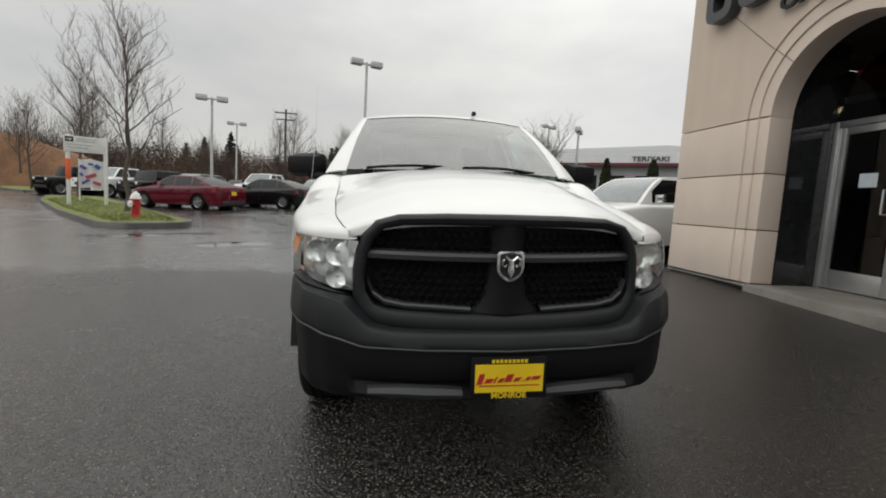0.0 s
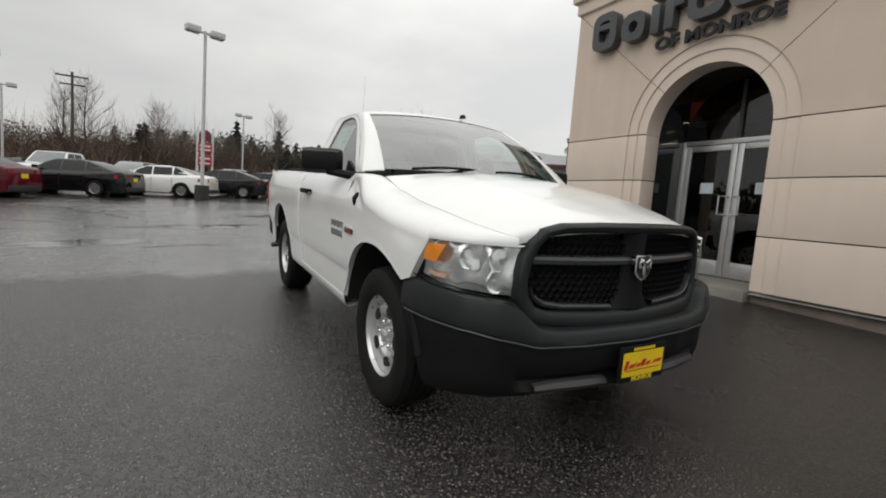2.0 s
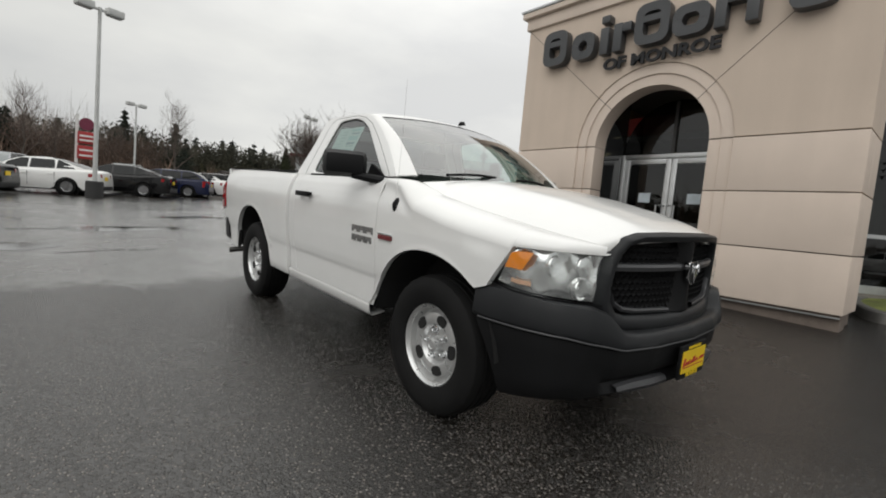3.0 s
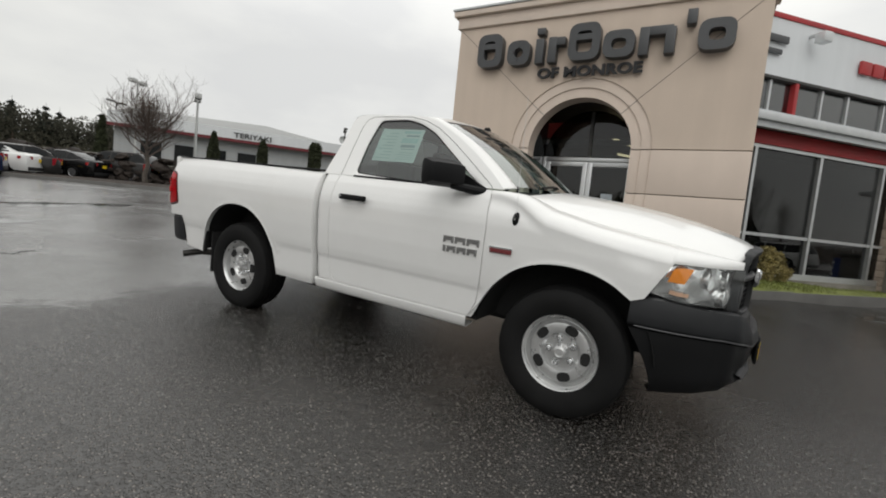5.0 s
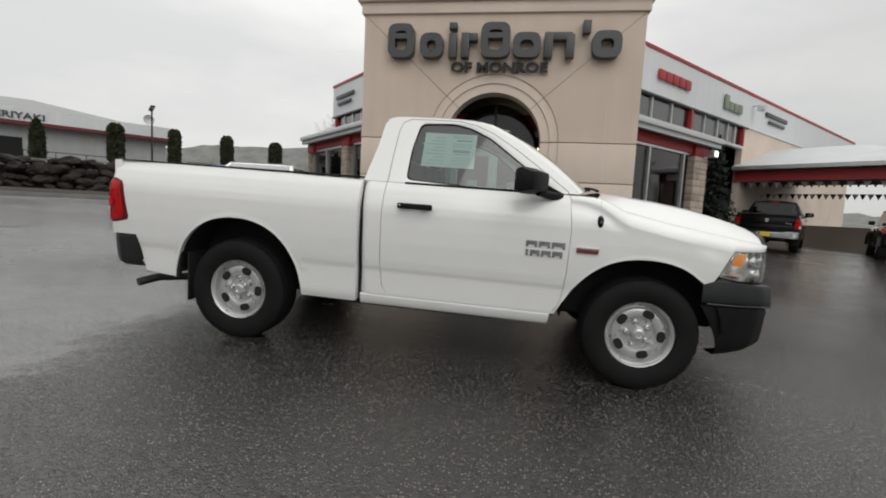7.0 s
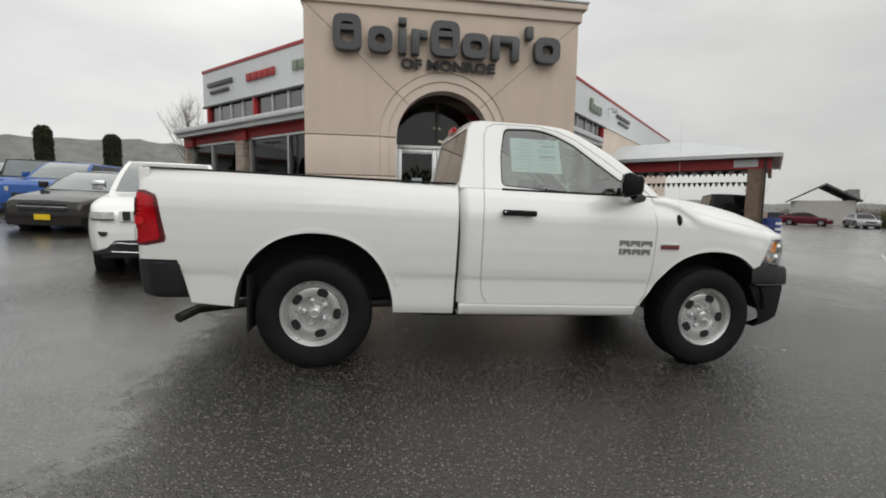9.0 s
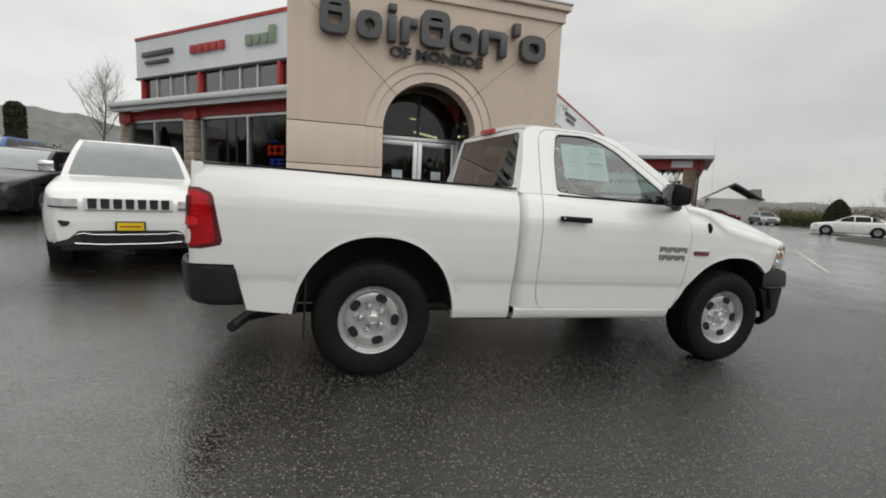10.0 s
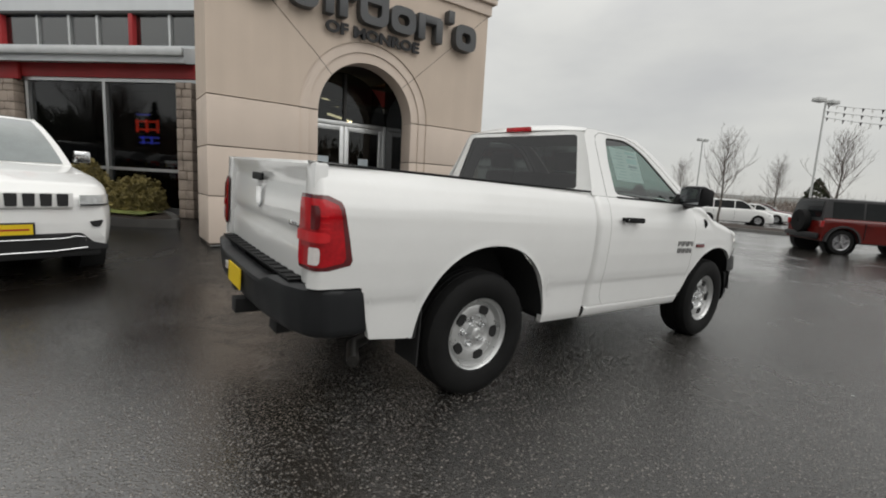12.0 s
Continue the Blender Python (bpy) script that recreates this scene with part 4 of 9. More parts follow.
    for k in range(5):
        rows.append([(u * 0.80, lerp(0.235, 0.43, k / 4) + 0.12 * u * u, lerp(1.345, 1.365, k / 4) - 0.03 * u * u) for u in [j / 12 for j in range(-12, 13)]])
    part("cowl", sheet(rows), M_BLACKPL, root, "black plastic cowl")
    for x0, x1 in ((-0.62, -0.02), (0.02, 0.56)):
        pts = [(lerp(x0, x1, t), 0.30 + 0.10 * t + 0.10 * lerp(x0, x1, t) ** 2, 1.405 + 0.012 * math.sin(3 * t) - 0.03 * lerp(x0, x1, t) ** 2 / 0.6) for t in (0, 0.25, 0.5, 0.75, 1)]
        part("wiper", tube(pts, 0.010, 6), M_BLACKPL, root)
    # doors and rockers, cab corners
    for s in (-1, 1):
        def door_y(t, z):
            f = curve1([(0.48, 0.637), (0.6, 0.5715), (0.8, 0.5525), (1.1, 0.5485), (1.335, 0.5715)], z)
            r = curve1([(0.48, 1.804), (0.56, 1.872), (0.75, 1.892), (1.15, 1.896), (1.335, 1.889)], z)
            return lerp(f, r, t)
        rows = []
        for i in range(61):
            z = lerp(0.497, 1.335, i / 60)
            rows.append([(s * side_x(door_y(j / 24, z), z), door_y(j / 24, z), z) for j in range(25)])
        door = part("door", thick(sheet(rows), 0.004), paint, root, angle=50)
        rows = []
        for i in range(13):
            z = lerp(0.49, 1.33, i / 12)
            f = curve1([(0.48, 0.637), (0.6, 0.5715), (0.8, 0.5525), (1.1, 0.5485), (1.335, 0.5715)], z)
            rows.append([(s * (side_x(f, z) - 0.013), y, z) for y in (f - 0.03, f + 0.03)])
        part("door_jamb", thick(sheet(rows), 0.003), paint, root)
        # handle in its recess
        bm = boxes((s * 1.032 - 0.012, s * 1.032 + 0.012, 1.520, 1.775, 1.154, 1.195), bevel=0.013)
        box(bm, min(s * 0.99, s * 1.022), max(s * 0.99, s * 1.022), 1.56, 1.60, 1.165, 1.19)
        box(bm, min(s * 0.99, s * 1.022), max(s * 0.99, s * 1.022), 1.72, 1.76, 1.165, 1.19)
        part("handle", bm, M_BLACKPL, door, "black door handle")
        if full:
            part("keyhole", lathe([(0.008, s * 1.0445), (0.0, s * 1.046)], 10, "x", centre=(0, 1.755, 1.178)), M_CHROME, door)
        badge = part("badge", boxes((min(s * 0.985, s * 1.0005), max(s * 0.985, s * 1.0005), 0.66, 0.672, 0.95, 0.96)), paint, door)
        def mark(ya, w, za, h, slot):
            """One raised block of a character's size with a slot in it."""
            xa, xb = min(s * 0.985, s * 1.0065), max(s * 0.985, s * 1.0065)
            t = 0.017
            bm = boxes((xa, xb, ya - w, ya, za + h - t, za + h), bevel=0.003)
            for k in slot:
                box(bm, xa, xb, ya - k - t, ya - k, za, za + h - t * 0.8, bevel=0.003)
            if len(slot) == 2:
                box(bm, xa, xb, ya - slot[1], ya - slot[0] - t * 0.5, za + h * 0.36, za + h * 0.36 + 0.011)
            part("badge_mark", bm, M_BADGE, badge, "small grey badge mark")
        for ya, w in ((0.845, 0.078), (0.757, 0.078), (0.669, 0.092)):
            mark(ya, w, 0.962, 0.046, (0.0, w - 0.017))
        for ya, w in ((0.843, 0.020), (0.812, 0.066), (0.736, 0.066), (0.660, 0.070)):
            mark(ya, w, 0.900, 0.044, (0.0, w - 0.017) if w > 0.03 else (0.0015,))
        if full:
            bm = boxes((min(s * 0.985, s * 1.013), max(s * 0.985, s * 1.013), 0.355, 0.50, 0.950, 0.978), bevel=0.004)
            part("badge", bm, M_REDBADGE, root, "red and grey engine badge")
            part("badge_trim", boxes((min(s * 0.985, s * 1.011), max(s * 0.985, s * 1.011), 0.350, 0.505, 0.979, 0.988)), M_CHROME, root)
        rows = []
        for dx, z in ((0.12, 0.425), (0.05, 0.408), (0.012, 0.404), (0.0, 0.412), (0.0, 0.425), (0.0, 0.44), (0.0, 0.46), (0.0, 0.475), (0.0, 0.488), (0.004, 0.493), (0.020, 0.495)):
            rows.append([(s * (side_x(1.2, z) - dx), lerp(curve1([(0.40, 0.646), (0.495, 0.632)], z), 2.04, j / 10), z) for j in range(11)])
        part("rocker", thick(sheet(rows), 0.004), paint, root, angle=60)
        rows = []
        for i in range(61):
            z = lerp(0.497, 1.335, i / 60)
            f = curve1([(0.48, 1.81), (0.56, 1.878), (0.75, 1.898), (1.15, 1.902), (1.335, 1.895)], z)
            r = curve1([(0.40, 2.052), (0.7, 2.050), (1.0, 2.053), (1.335, 2.070)], z)
            rows.append([(s * (side_x(2.0, z) - 0.06 * max(0.0, (t - 0.62) / 0.38) ** 2.4 - (0.011 if t < 0 else 0)), lerp(f, r, t), z) for t in (-0.2, -0.02, 0, 0.15, 0.3, 0.45, 0.55, 0.65, 0.75, 0.85, 0.93, 1.0)])
        part("cab_corner", thick(sheet(rows), 0.004), paint, root)
    # greenhouse sides
    def gx(y, z):
        return 0.912 - (z - 1.335) * 0.46
    win = rounded([(1.757, 1.362), (1.750, 1.60), (1.71, 1.80), (1.45, 1.812), (1.31, 1.782), (1.16, 1.712), (0.955, 1.562), (0.78, 1.435), (0.635, 1.335), (1.20, 1.337)], 0.045, 4)
    outer = [(2.072, 1.3365), (2.012, 1.60), (1.988, 1.785), (1.955, 1.828), (1.89, 1.847), (1.43, 1.850), (1.30, 1.843), (1.15, 1.79), (0.95, 1.685), (0.77, 1.57), (0.60, 1.44), (0.505, 1.346)]
    # both loops cut by the same fan of rays, so that corners stay sharp
    cen = (1.40, 1.53)
    def cast(poly, a):
        d = (math.cos(a), math.sin(a))
        best = None
        for p, q in zip(poly, poly[1:] + poly[:1]):
            ex, ez = q[0] - p[0], q[1] - p[1]
            det = ex * d[1] - ez * d[0]
            if abs(det) < 1e-12:
                continue
            wx, wz = p[0] - cen[0], p[1] - cen[1]
            t = (ex * wz - ez * wx) / det
            k = (d[0] * wz - d[1] * wx) / det
            if t > 0 and -1e-6 <= k <= 1 + 1e-6 and (best is None or t < best):
                best = t
        return (cen[0] + d[0] * best, cen[1] + d[1] * best)
    fan = sorted({round(math.atan2(z - cen[1], y - cen[0]), 4) for y, z in win + outer})
    fan = [a for a, b in zip(fan, fan[1:] + [9.0]) if b - a > 0.002]
    win, ow = [cast(win, a) for a in fan], [cast(outer, a) for a in fan]
    for s in (-1, 1):
        def skin(y, z, d=0.0):
            return (s * (gx(y, z) - d), y, z)
        rows = [[skin(*p, 0.03) for p in win], [skin(*p, 0.004) for p in win], [skin(*[lerp(a, b, 0.12) for a, b in zip(p, q)]) for p, q in zip(win, ow)], [skin(*[lerp(a, b, 0.6) for a, b in zip(p, q)]) for p, q in zip(win, ow)], [skin(*p) for p in ow]]
        part("window_frame", sheet(rows, close_u=True), paint, root, angle=40)
        seal_in = [(lerp(p[0], 1.40, 0.030), lerp(p[1], 1.53, 0.045)) for p in win]
        part("window_seal", ring_panel(seal_in, win, lambda y, z: (s * (gx(y, z) - 0.012), y, z)), M_BLACKPL, root, "black rubber window seal")
        bm = sheet([[(s * (gx(y, z) - 0.014), y, z) for y, z in seal_in]])
        vs = [bm.verts.new((s * (gx(y, z) - 0.014), y, z)) for y, z in seal_in]
        bm.faces.new(vs)
        gl = part("side_glass", bm, M_SIDEGLASS, root)
        gl.visible_shadow = False
        part("belt_strip", boxes((min(s * 0.905, s * 0.919), max(s * 0.905, s * 0.919), 0.64, 1.755, 1.330, 1.346), bevel=0.004), M_BLACKPL, root)
        cut = [(1.889, 1.338), (1.880, 1.546), (1.868, 1.74), (1.845, 1.80), (1.79, 1.829), (1.60, 1.834), (1.42, 1.833), (1.28, 1.806), (1.146, 1.752), (0.96, 1.634), (0.813, 1.529), (0.70, 1.445), (0.588, 1.362), (0.575, 1.34)]
        part("door_seam", tube([(s * (gx(y, z) - 0.0015), y, z) for y, z in cut], 0.0032, 6), M_SEAM, root)
        # mirror on an arm, swept back
        arm = part("mirror_arm", tube([(s * 0.895, 0.63, 1.315), (s * 0.96, 0.72, 1.325), (s * 1.05, 0.80, 1.34)], 0.032, 10, r1=0.026), M_BLACKPL, root)
        bm = boxes((-0.145, 0.145, -0.075, 0.065, 1.322, 1.498), bevel=0.042)
        for v in bm.verts:
            if v.co.y < -0.02:
                v.co.z = lerp(v.co.z, 1.405, 0.22)
                v.co.x *= 0.88
        hd = part("mirror_housing", bm, M_BLACKPL, root, "black door mirror housing")
        part("mirror_glass", boxes((-0.122, 0.122, 0.0655, 0.071, 1.342, 1.48), bevel=0.002), M_MIRROR, hd, "mirror glass")
        hd.matrix_local = pose(s * 1.085, 0.845, 0, 0, 0, s * 27)
        part("mirror_base", prism(rounded([(0.60, 1.335), (0.86, 1.335), (0.80, 1.43)], 0.02, 3), 0.02, "x", s * 0.90 - 0.01), M_BLACKPL, root)
    # windscreen, roof, rear wall
    def ws(u, v):
        b = Vector((u * 0.775, 0.33 + 0.135 * u * u, 1.375 - 0.010 * u * u))
        t = Vector((u * 0.655, 1.065 + 0.075 * u * u, 1.845 - 0.035 * u * u))
        p = b.lerp(t, v)
        p.z += 0.03 * math.sin(math.pi * v)
        p.y -= 0.02 * math.sin(math.pi * v)
        return p
    bm = sheet([[ws(j / 12 * 0.985, lerp(0.02, 0.965, i / 10)) for j in range(-12, 13)] for i in range(11)])
    wsg = part("windscreen", bm, M_CARGLASS, root)
    wsg.visible_shadow = False
    part("screen_edge", sheet([[ws(j / 12, v) for j in range(-12, 13)] for v in (0.965, 1.0)]), M_BLACKPL, root)
    for s in (-1, 1):
        rows = []
        for i in range(13):
            v = i / 12
            a = ws(s * 0.985, v)
            zz = lerp(1.350, 1.838, v)
            b = Vector((s * gx(0, zz), curve1([(1.350, 0.505), (1.44, 0.60), (1.57, 0.77), (1.685, 0.95), (1.79, 1.15), (1.843, 1.30)], zz), zz))
            mid = (a + b) / 2 + Vector((s * 0.006, -0.008, 0.004))
            rows.append([a, a.lerp(mid, 0.5) + Vector((s * 0.004, -0.005, 0.004)), mid, mid.lerp(b, 0.5) + Vector((s * 0.006, -0.002, 0.003)), b])
        part("a_pillar", thick(sheet(rows), 0.01), paint, root, angle=60)
    rows = []
    for i in range(17):
        v = i / 16
        row = []
        for j in range(-16, 17):
            u = j / 16
            front = ws(u, 1.0)
            y = lerp(front.y, 1.98, v)
            ze = curve1([(0, 1.845), (0.86, 1.85), (0.95, 1.842), (1.0, 1.822)], v)
            zc = curve1([(0, 1.845), (0.12, 1.878), (0.3, 1.90), (0.6, 1.908), (0.85, 1.898), (0.95, 1.885), (1.0, 1.862)], v)
            edge = gx(0, ze)
            x = u * lerp(0.655, edge, smooth01(v * 5))
            k = (1 - abs(u) ** 2.6)
            z0 = lerp(front.z, ze, smooth01(v * 4))
            row.append((x, y, z0 + (zc - 1.845) * k))
        rows.append(row)
    part("roof", thick(sheet(rows), 0.01), paint, root, angle=60)
    def back(x, z):
        return (x, 2.072 - (z - 1.335) * 0.172 - 0.05 * (abs(x) / 0.9) ** 4, z)
    rg = rounded([(-0.74, 1.372), (0.74, 1.372), (0.635, 1.792), (-0.635, 1.792)], 0.035, 5)
    hw = lambda z: gx(0, z) - 0.002
    ob = [(-0.90, 1.335), (0.90, 1.335), (hw(1.85), 1.85), (-hw(1.85), 1.85)]
    oo = []
    for x, z in rg:
        sx, sz = (x / 0.74) * (1.0 if z < 1.5 else 0.74 / 0.635), (z - 1.582) / 0.21
        m = max(abs(sx), abs(sz))
        zz = 1.5795 + 0.2445 * sz / m
        oo.append((sx / m * lerp(0.90, hw(1.824), (zz - 1.335) / 0.489), zz))
    part("cab_back", ring_panel(rg, oo, back), paint, root)
    bm = bmesh.new()
    bm.faces.new([bm.verts.new((p[0], back(*p)[1] - 0.006, p[1])) for p in rg])
    part("rear_window", bm, M_TINTGLASS, root, "dark tinted rear window").visible_shadow = False
    part("cab_back_lower", boxes((-0.85, 0.85, 2.02, 2.045, 0.42, 1.334)), paint, root)
    part("brake_light", boxes((-0.14, 0.14, 1.975, 2.01, 1.828, 1.868), bevel=0.008), M_REDLENS, root, "red high brake light")
    if full:
        part("roof_antenna", prism([(0, 0), (0.07, 0), (0.055, 0.028), (0.02, 0.032)], 0.03, "x", 0.20), M_BLACKPL, root).location = (0.05, 1.2, 1.898)
        part("antenna_base", lathe([(0.028, 0), (0.024, 0.02), (0.008, 0.035)], 12, "z"), M_BLACKPL, root).matrix_local = pose(-0.972, 0.36, 1.17, 0, -78, 0) @ Matrix.Diagonal((1.7, 0.85, 1.0, 1))
        part("antenna_whip", tube([(-0.995, 0.36, 1.19), (-0.985, 0.362, 1.23), (-0.955, 0.385, 1.55), (-0.94, 0.40, 1.92)], 0.0014, 6, r1=0.0009), M_STEEL, root, "thin pale antenna whip")
    # load bed
    def bed_low(y):
        a = arch_z(y, ARCH_R)
        base = curve1([(2.06, 0.425), (2.55, 0.430), (3.57, 0.46), (3.845, 0.488), (3.92, 0.775), (4.2, 0.775)], y)
        return max(a, base) if a else base
    def bed_top(y):
        return lerp(1.338, 1.362, (y - 2.06) / 2.07)
    for s in (-1, 1):
        rows = []
        for y in stations(2.082, 4.125, 0.09, ((3.05, 0.54), (3.88, 0.045))):
            zl, zt = bed_low(y), bed_top(y)
            row = [(s * 0.83, y, zt - 0.006), (s * 0.87, y, zt), (s * 0.905, y, zt - 0.002)]
            for i in range(46):
                z = lerp(zt - 0.012, zl, i / 45)
                row.append((s * (side_x(y, z) - 0.004 * (1 if i == 0 else 0)), y, z))
            row.append((row[-1][0] - s * 0.035, y, zl + 0.004))
            rows.append(row)
        # front edge turned in, rounded rear corner
        rows = [[(p[0] - s * 0.10, p[1] + 0.004, p[2]) for p in rows[0]], [(p[0] - s * 0.018, p[1] - 0.003, p[2]) for p in rows[0]], [(p[0] - s * 0.004, p[1] + 0.004, p[2]) for p in rows[0]]] + rows[1:]
        y0 = 4.125
        last = rows[-1]
        for a in (20, 45, 70, 90):
            a = radians(a)
            row = [(p[0] - s * 0.06 * (1 - math.cos(a)) if abs(p[0]) > 0.88 else p[0], y0 + 0.045 * math.sin(a), p[2]) for p in last]
            rows.append(row)
        part("bed_side", thick(sheet(rows), 0.004), paint, root, angle=50)
        part("rail_cap", boxes((min(s * 0.825, s * 0.912), max(s * 0.825, s * 0.912), 2.09, 4.15, 1.352, 1.366), bevel=0.005), M_BLACKPL, root, "black bed rail cap")
        part("bed_inner_wall", boxes((min(s * 0.80, s * 0.83), max(s * 0.80, s * 0.83), 2.09, 4.12, 1.03, 1.345)), paint, root)
        # mud flap edge behind the arch
        part("mud_flap", boxes((min(s * 0.68, s * 0.92), max(s * 0.68, s * 0.92), 3.50, 3.513, 0.26, 0.66), bevel=0.004), M_UNDER, root, "black rubber mud flap")
        part("arch_liner", prism([(3.56, 0.455), (3.62, 0.455), (3.585, 0.70), (3.53, 0.72)], 0.03, "x", s * 0.945 - 0.015), M_UNDER, root)
    part("bed_floor", boxes((-0.60, 0.60, 2.08, 4.12, 0.76, 0.80)), paint, root)
    part("bed_front", boxes((-0.90, 0.90, 2.098, 2.12, 0.45, 1.335)), paint, root)
    for s in (-1, 1):
        # black strip added as the shade inside the gap of cab and bed
        part("gap_shade", thick(sheet([[(s * (side_x(2.0, z) - 0.075), y, z) for y in (2.03, 2.07, 2.10)] for z in [lerp(0.43, 1.32, k / 24) for k in range(25)]]), 0.01), M_UNDER, root)
        part("rear_post", boxes((min(s * 0.802, s * 0.925), max(s * 0.802, s * 0.925), 4.10, 4.168, 0.775, 1.360), bevel=0.016), paint, root)
    # tailgate with spoiler lip
    rows = []
    for i in range(15):
        z = lerp(0.775, 1.352, i / 14)
        o = 4.150 + 0.012 * math.sin((z - 0.775) / 0.5 * math.pi) - (0.018 * math.exp(-((z - 0.985) / 0.035) ** 2)) + 0.028 * smooth01((z - 1.28) / 0.05)
        rows.append([(u * 0.80, o - 0.012 * u * u, z) for u in [k / 12 for k in range(-12, 13)]])
    rows.append([(p[0], p[1] - 0.012, 1.366) for p in rows[-1]])
    rows.append([(p[0], p[1] - 0.10, 1.368) for p in rows[-2]])
    tg = part("tailgate", thick(sheet(rows), 0.02), paint, root)
    part("tailgate_handle", boxes((-0.11, 0.11, 4.172, 4.190, 1.232, 1.278), bevel=0.01), M_BLACKPL, tg)
    part("tailgate_emblem", prism(rounded([(-0.055, 1.195), (0.055, 1.195), (0.05, 1.10), (0, 1.055), (-0.05, 1.10)], 0.02, 3), 0.016, "y", 4.158), M_CHROME, tg, "chrome shield emblem")
    part("tailgate_badge", boxes((-0.72, -0.665, 4.148, 4.158, 1.03, 1.055), (-0.65, -0.63, 4.148, 4.158, 1.03, 1.055), (-0.615, -0.56, 4.149, 4.159, 1.03, 1.055), bevel=0.003), M_CHROME, tg)
    # tail lights wrapping the corners
    for s in (-1, 1):
        def tl(t, z, o):
            yf = curve1([(0.865, 3.975), (1.205, 4.045)], z)
            X = side_x(4.125, z)
            pts = [Vector((s * (side_x(yf, z) + 0.004), yf, z)), Vector((s * (X + 0.004), 4.125, z))]
            pts += [Vector((s * (X + 0.006 - 0.06 * (1 - math.cos(radians(g)))), 4.128 + 0.050 * math.sin(radians(g)), z)) for g in (25, 50, 75, 90)]
            pts += [Vector((s * 0.86, 4.184, z)), Vector((s * 0.815, 4.186, z))]
            k = t * (len(pts) - 1)
            i = min(int(k), len(pts) - 2)
            p = pts[i].lerp(pts[i + 1], k - i)
            p.x += s * o * (1 - t)
            p.y += o * t
            return p
        def tl_rows(z0, z1, ta, tb, o, rz, rt, n=16, m=14):
            """Patch of the corner with rounded ends at its outer edge."""
            out = []
            for i in range(m + 1):
                z = lerp(z0, z1, i / m)
                e = max(0.0, max(z0 + rz - z, z - z1 + rz) / rz)
                cut = rt * (1 - math.sqrt(max(0.0, 1 - e * e)))
                out.append([tl(lerp(ta + cut, tb - cut * 0.3, k / n), z, o) for k in range(n + 1)])
            return out
        lens = part("tail_light", thick(sheet(tl_rows(0.878, 1.196, 0.035, 0.97, 0.008, 0.045, 0.12)), 0.01), M_REDLENS, root, "red wraparound tail light")
        part("tail_light_rim", thick(sheet(tl_rows(0.860, 1.214, 0.0, 1.0, 0.002, 0.05, 0.12)), 0.008), M_REDRIM, lens, "dark red lamp rim")
        part("reverse_lens", thick(sheet(tl_rows(0.890, 0.972, 0.27, 0.60, 0.020, 0.03, 0.06, 10, 8)), 0.004), M_CLEARLENS, lens, "clear reversing lens")
        part("brake_lens", thick(sheet(tl_rows(0.995, 1.045, 0.12, 0.95, 0.020, 0.012, 0.03, 12, 6)), 0.003), M_REDLENS2, lens)
        part("lamp_pocket", thick(sheet(tl_rows(1.055, 1.165, 0.30, 0.56, 0.019, 0.03, 0.05, 8, 8)), 0.003), M_REDRIM, lens)
        for z0, z1, t0, t1 in ((1.115, 1.123, 0.13, 0.28), (1.06, 1.066, 0.12, 0.28), (1.088, 1.093, 0.12, 0.28)):
            part("lens_rib", thick(sheet([[tl(lerp(t0, t1, k / 8), z, 0.020) for k in range(9)] for z in (z0, (z0 + z1) / 2, z1)]), 0.003), M_REDLENS2, lens)
    # rear step bumper
    plan = [(0.0, 4.295), (0.25, 4.295), (0.40, 4.29), (0.60, 4.275), (0.78, 4.245), (0.90, 4.19), (0.965, 4.10), (0.980, 4.0), (0.982, 3.915)]
    def rb(u, z, inset):
        k = abs(u) * (len(plan) - 1)
        i = min(int(k), len(plan) - 2)
        x, y = lerp(plan[i][0], plan[i + 1][0], k - i), lerp(plan[i][1], plan[i + 1][1], k - i)
        sl = (0.77 - z) * 0.22
        return (math.copysign(x - inset * abs(u) ** 3, u), y - inset * (1 - abs(u) ** 3) - (sl * 0.8 if abs(u) > 0.9 else 0.25 * sl) , z)
    rows = []
    for z, ins in ((0.765, 0.10), (0.768, 0.03), (0.755, 0.004), (0.735, 0.0), (0.70, 0.0), (0.62, 0.004), (0.56, 0.01), (0.53, 0.02), (0.512, 0.05), (0.515, 0.15)):
        row = []
        for j in range(-32, 33):
            u = j / 32
            dz = -0.035 * smooth01((0.38 - abs(u) * 1.0) / 0.08) if z > 0.7 else 0
            row.append(Vector(rb(u, z, ins)) + Vector((0, 0, dz)))
        rows.append(row)
    rbp = part("rear_bumper", thick(sheet(rows), 0.006), bumper, root, "black rear step bumper", angle=45)
    part("step_pad", boxes((-0.78, 0.78, 4.12, 4.22, 0.772, 0.782), bevel=0.003), M_BLACKPL, rbp, "ribbed black step pad")
    for k in range(14):
        x = -0.74 + k * 0.106
        part("pad_rib", boxes((x, x + 0.05, 4.125, 4.215, 0.7825, 0.787)), M_BLACKPL, rbp)
    part("plate_card", boxes((-0.155, 0.155, 4.297, 4.303, 0.575, 0.70)), M_YELLOW, rbp, "yellow dealer plate")
    part("plate_lamp", boxes((0.21, 0.27, 4.29, 4.304, 0.63, 0.68), bevel=0.004), M_CLEARLENS, rbp)
    part("hitch_receiver", boxes((-0.05, 0.05, 4.10, 4.30, 0.40, 0.49), bevel=0.005), M_UNDER, root)
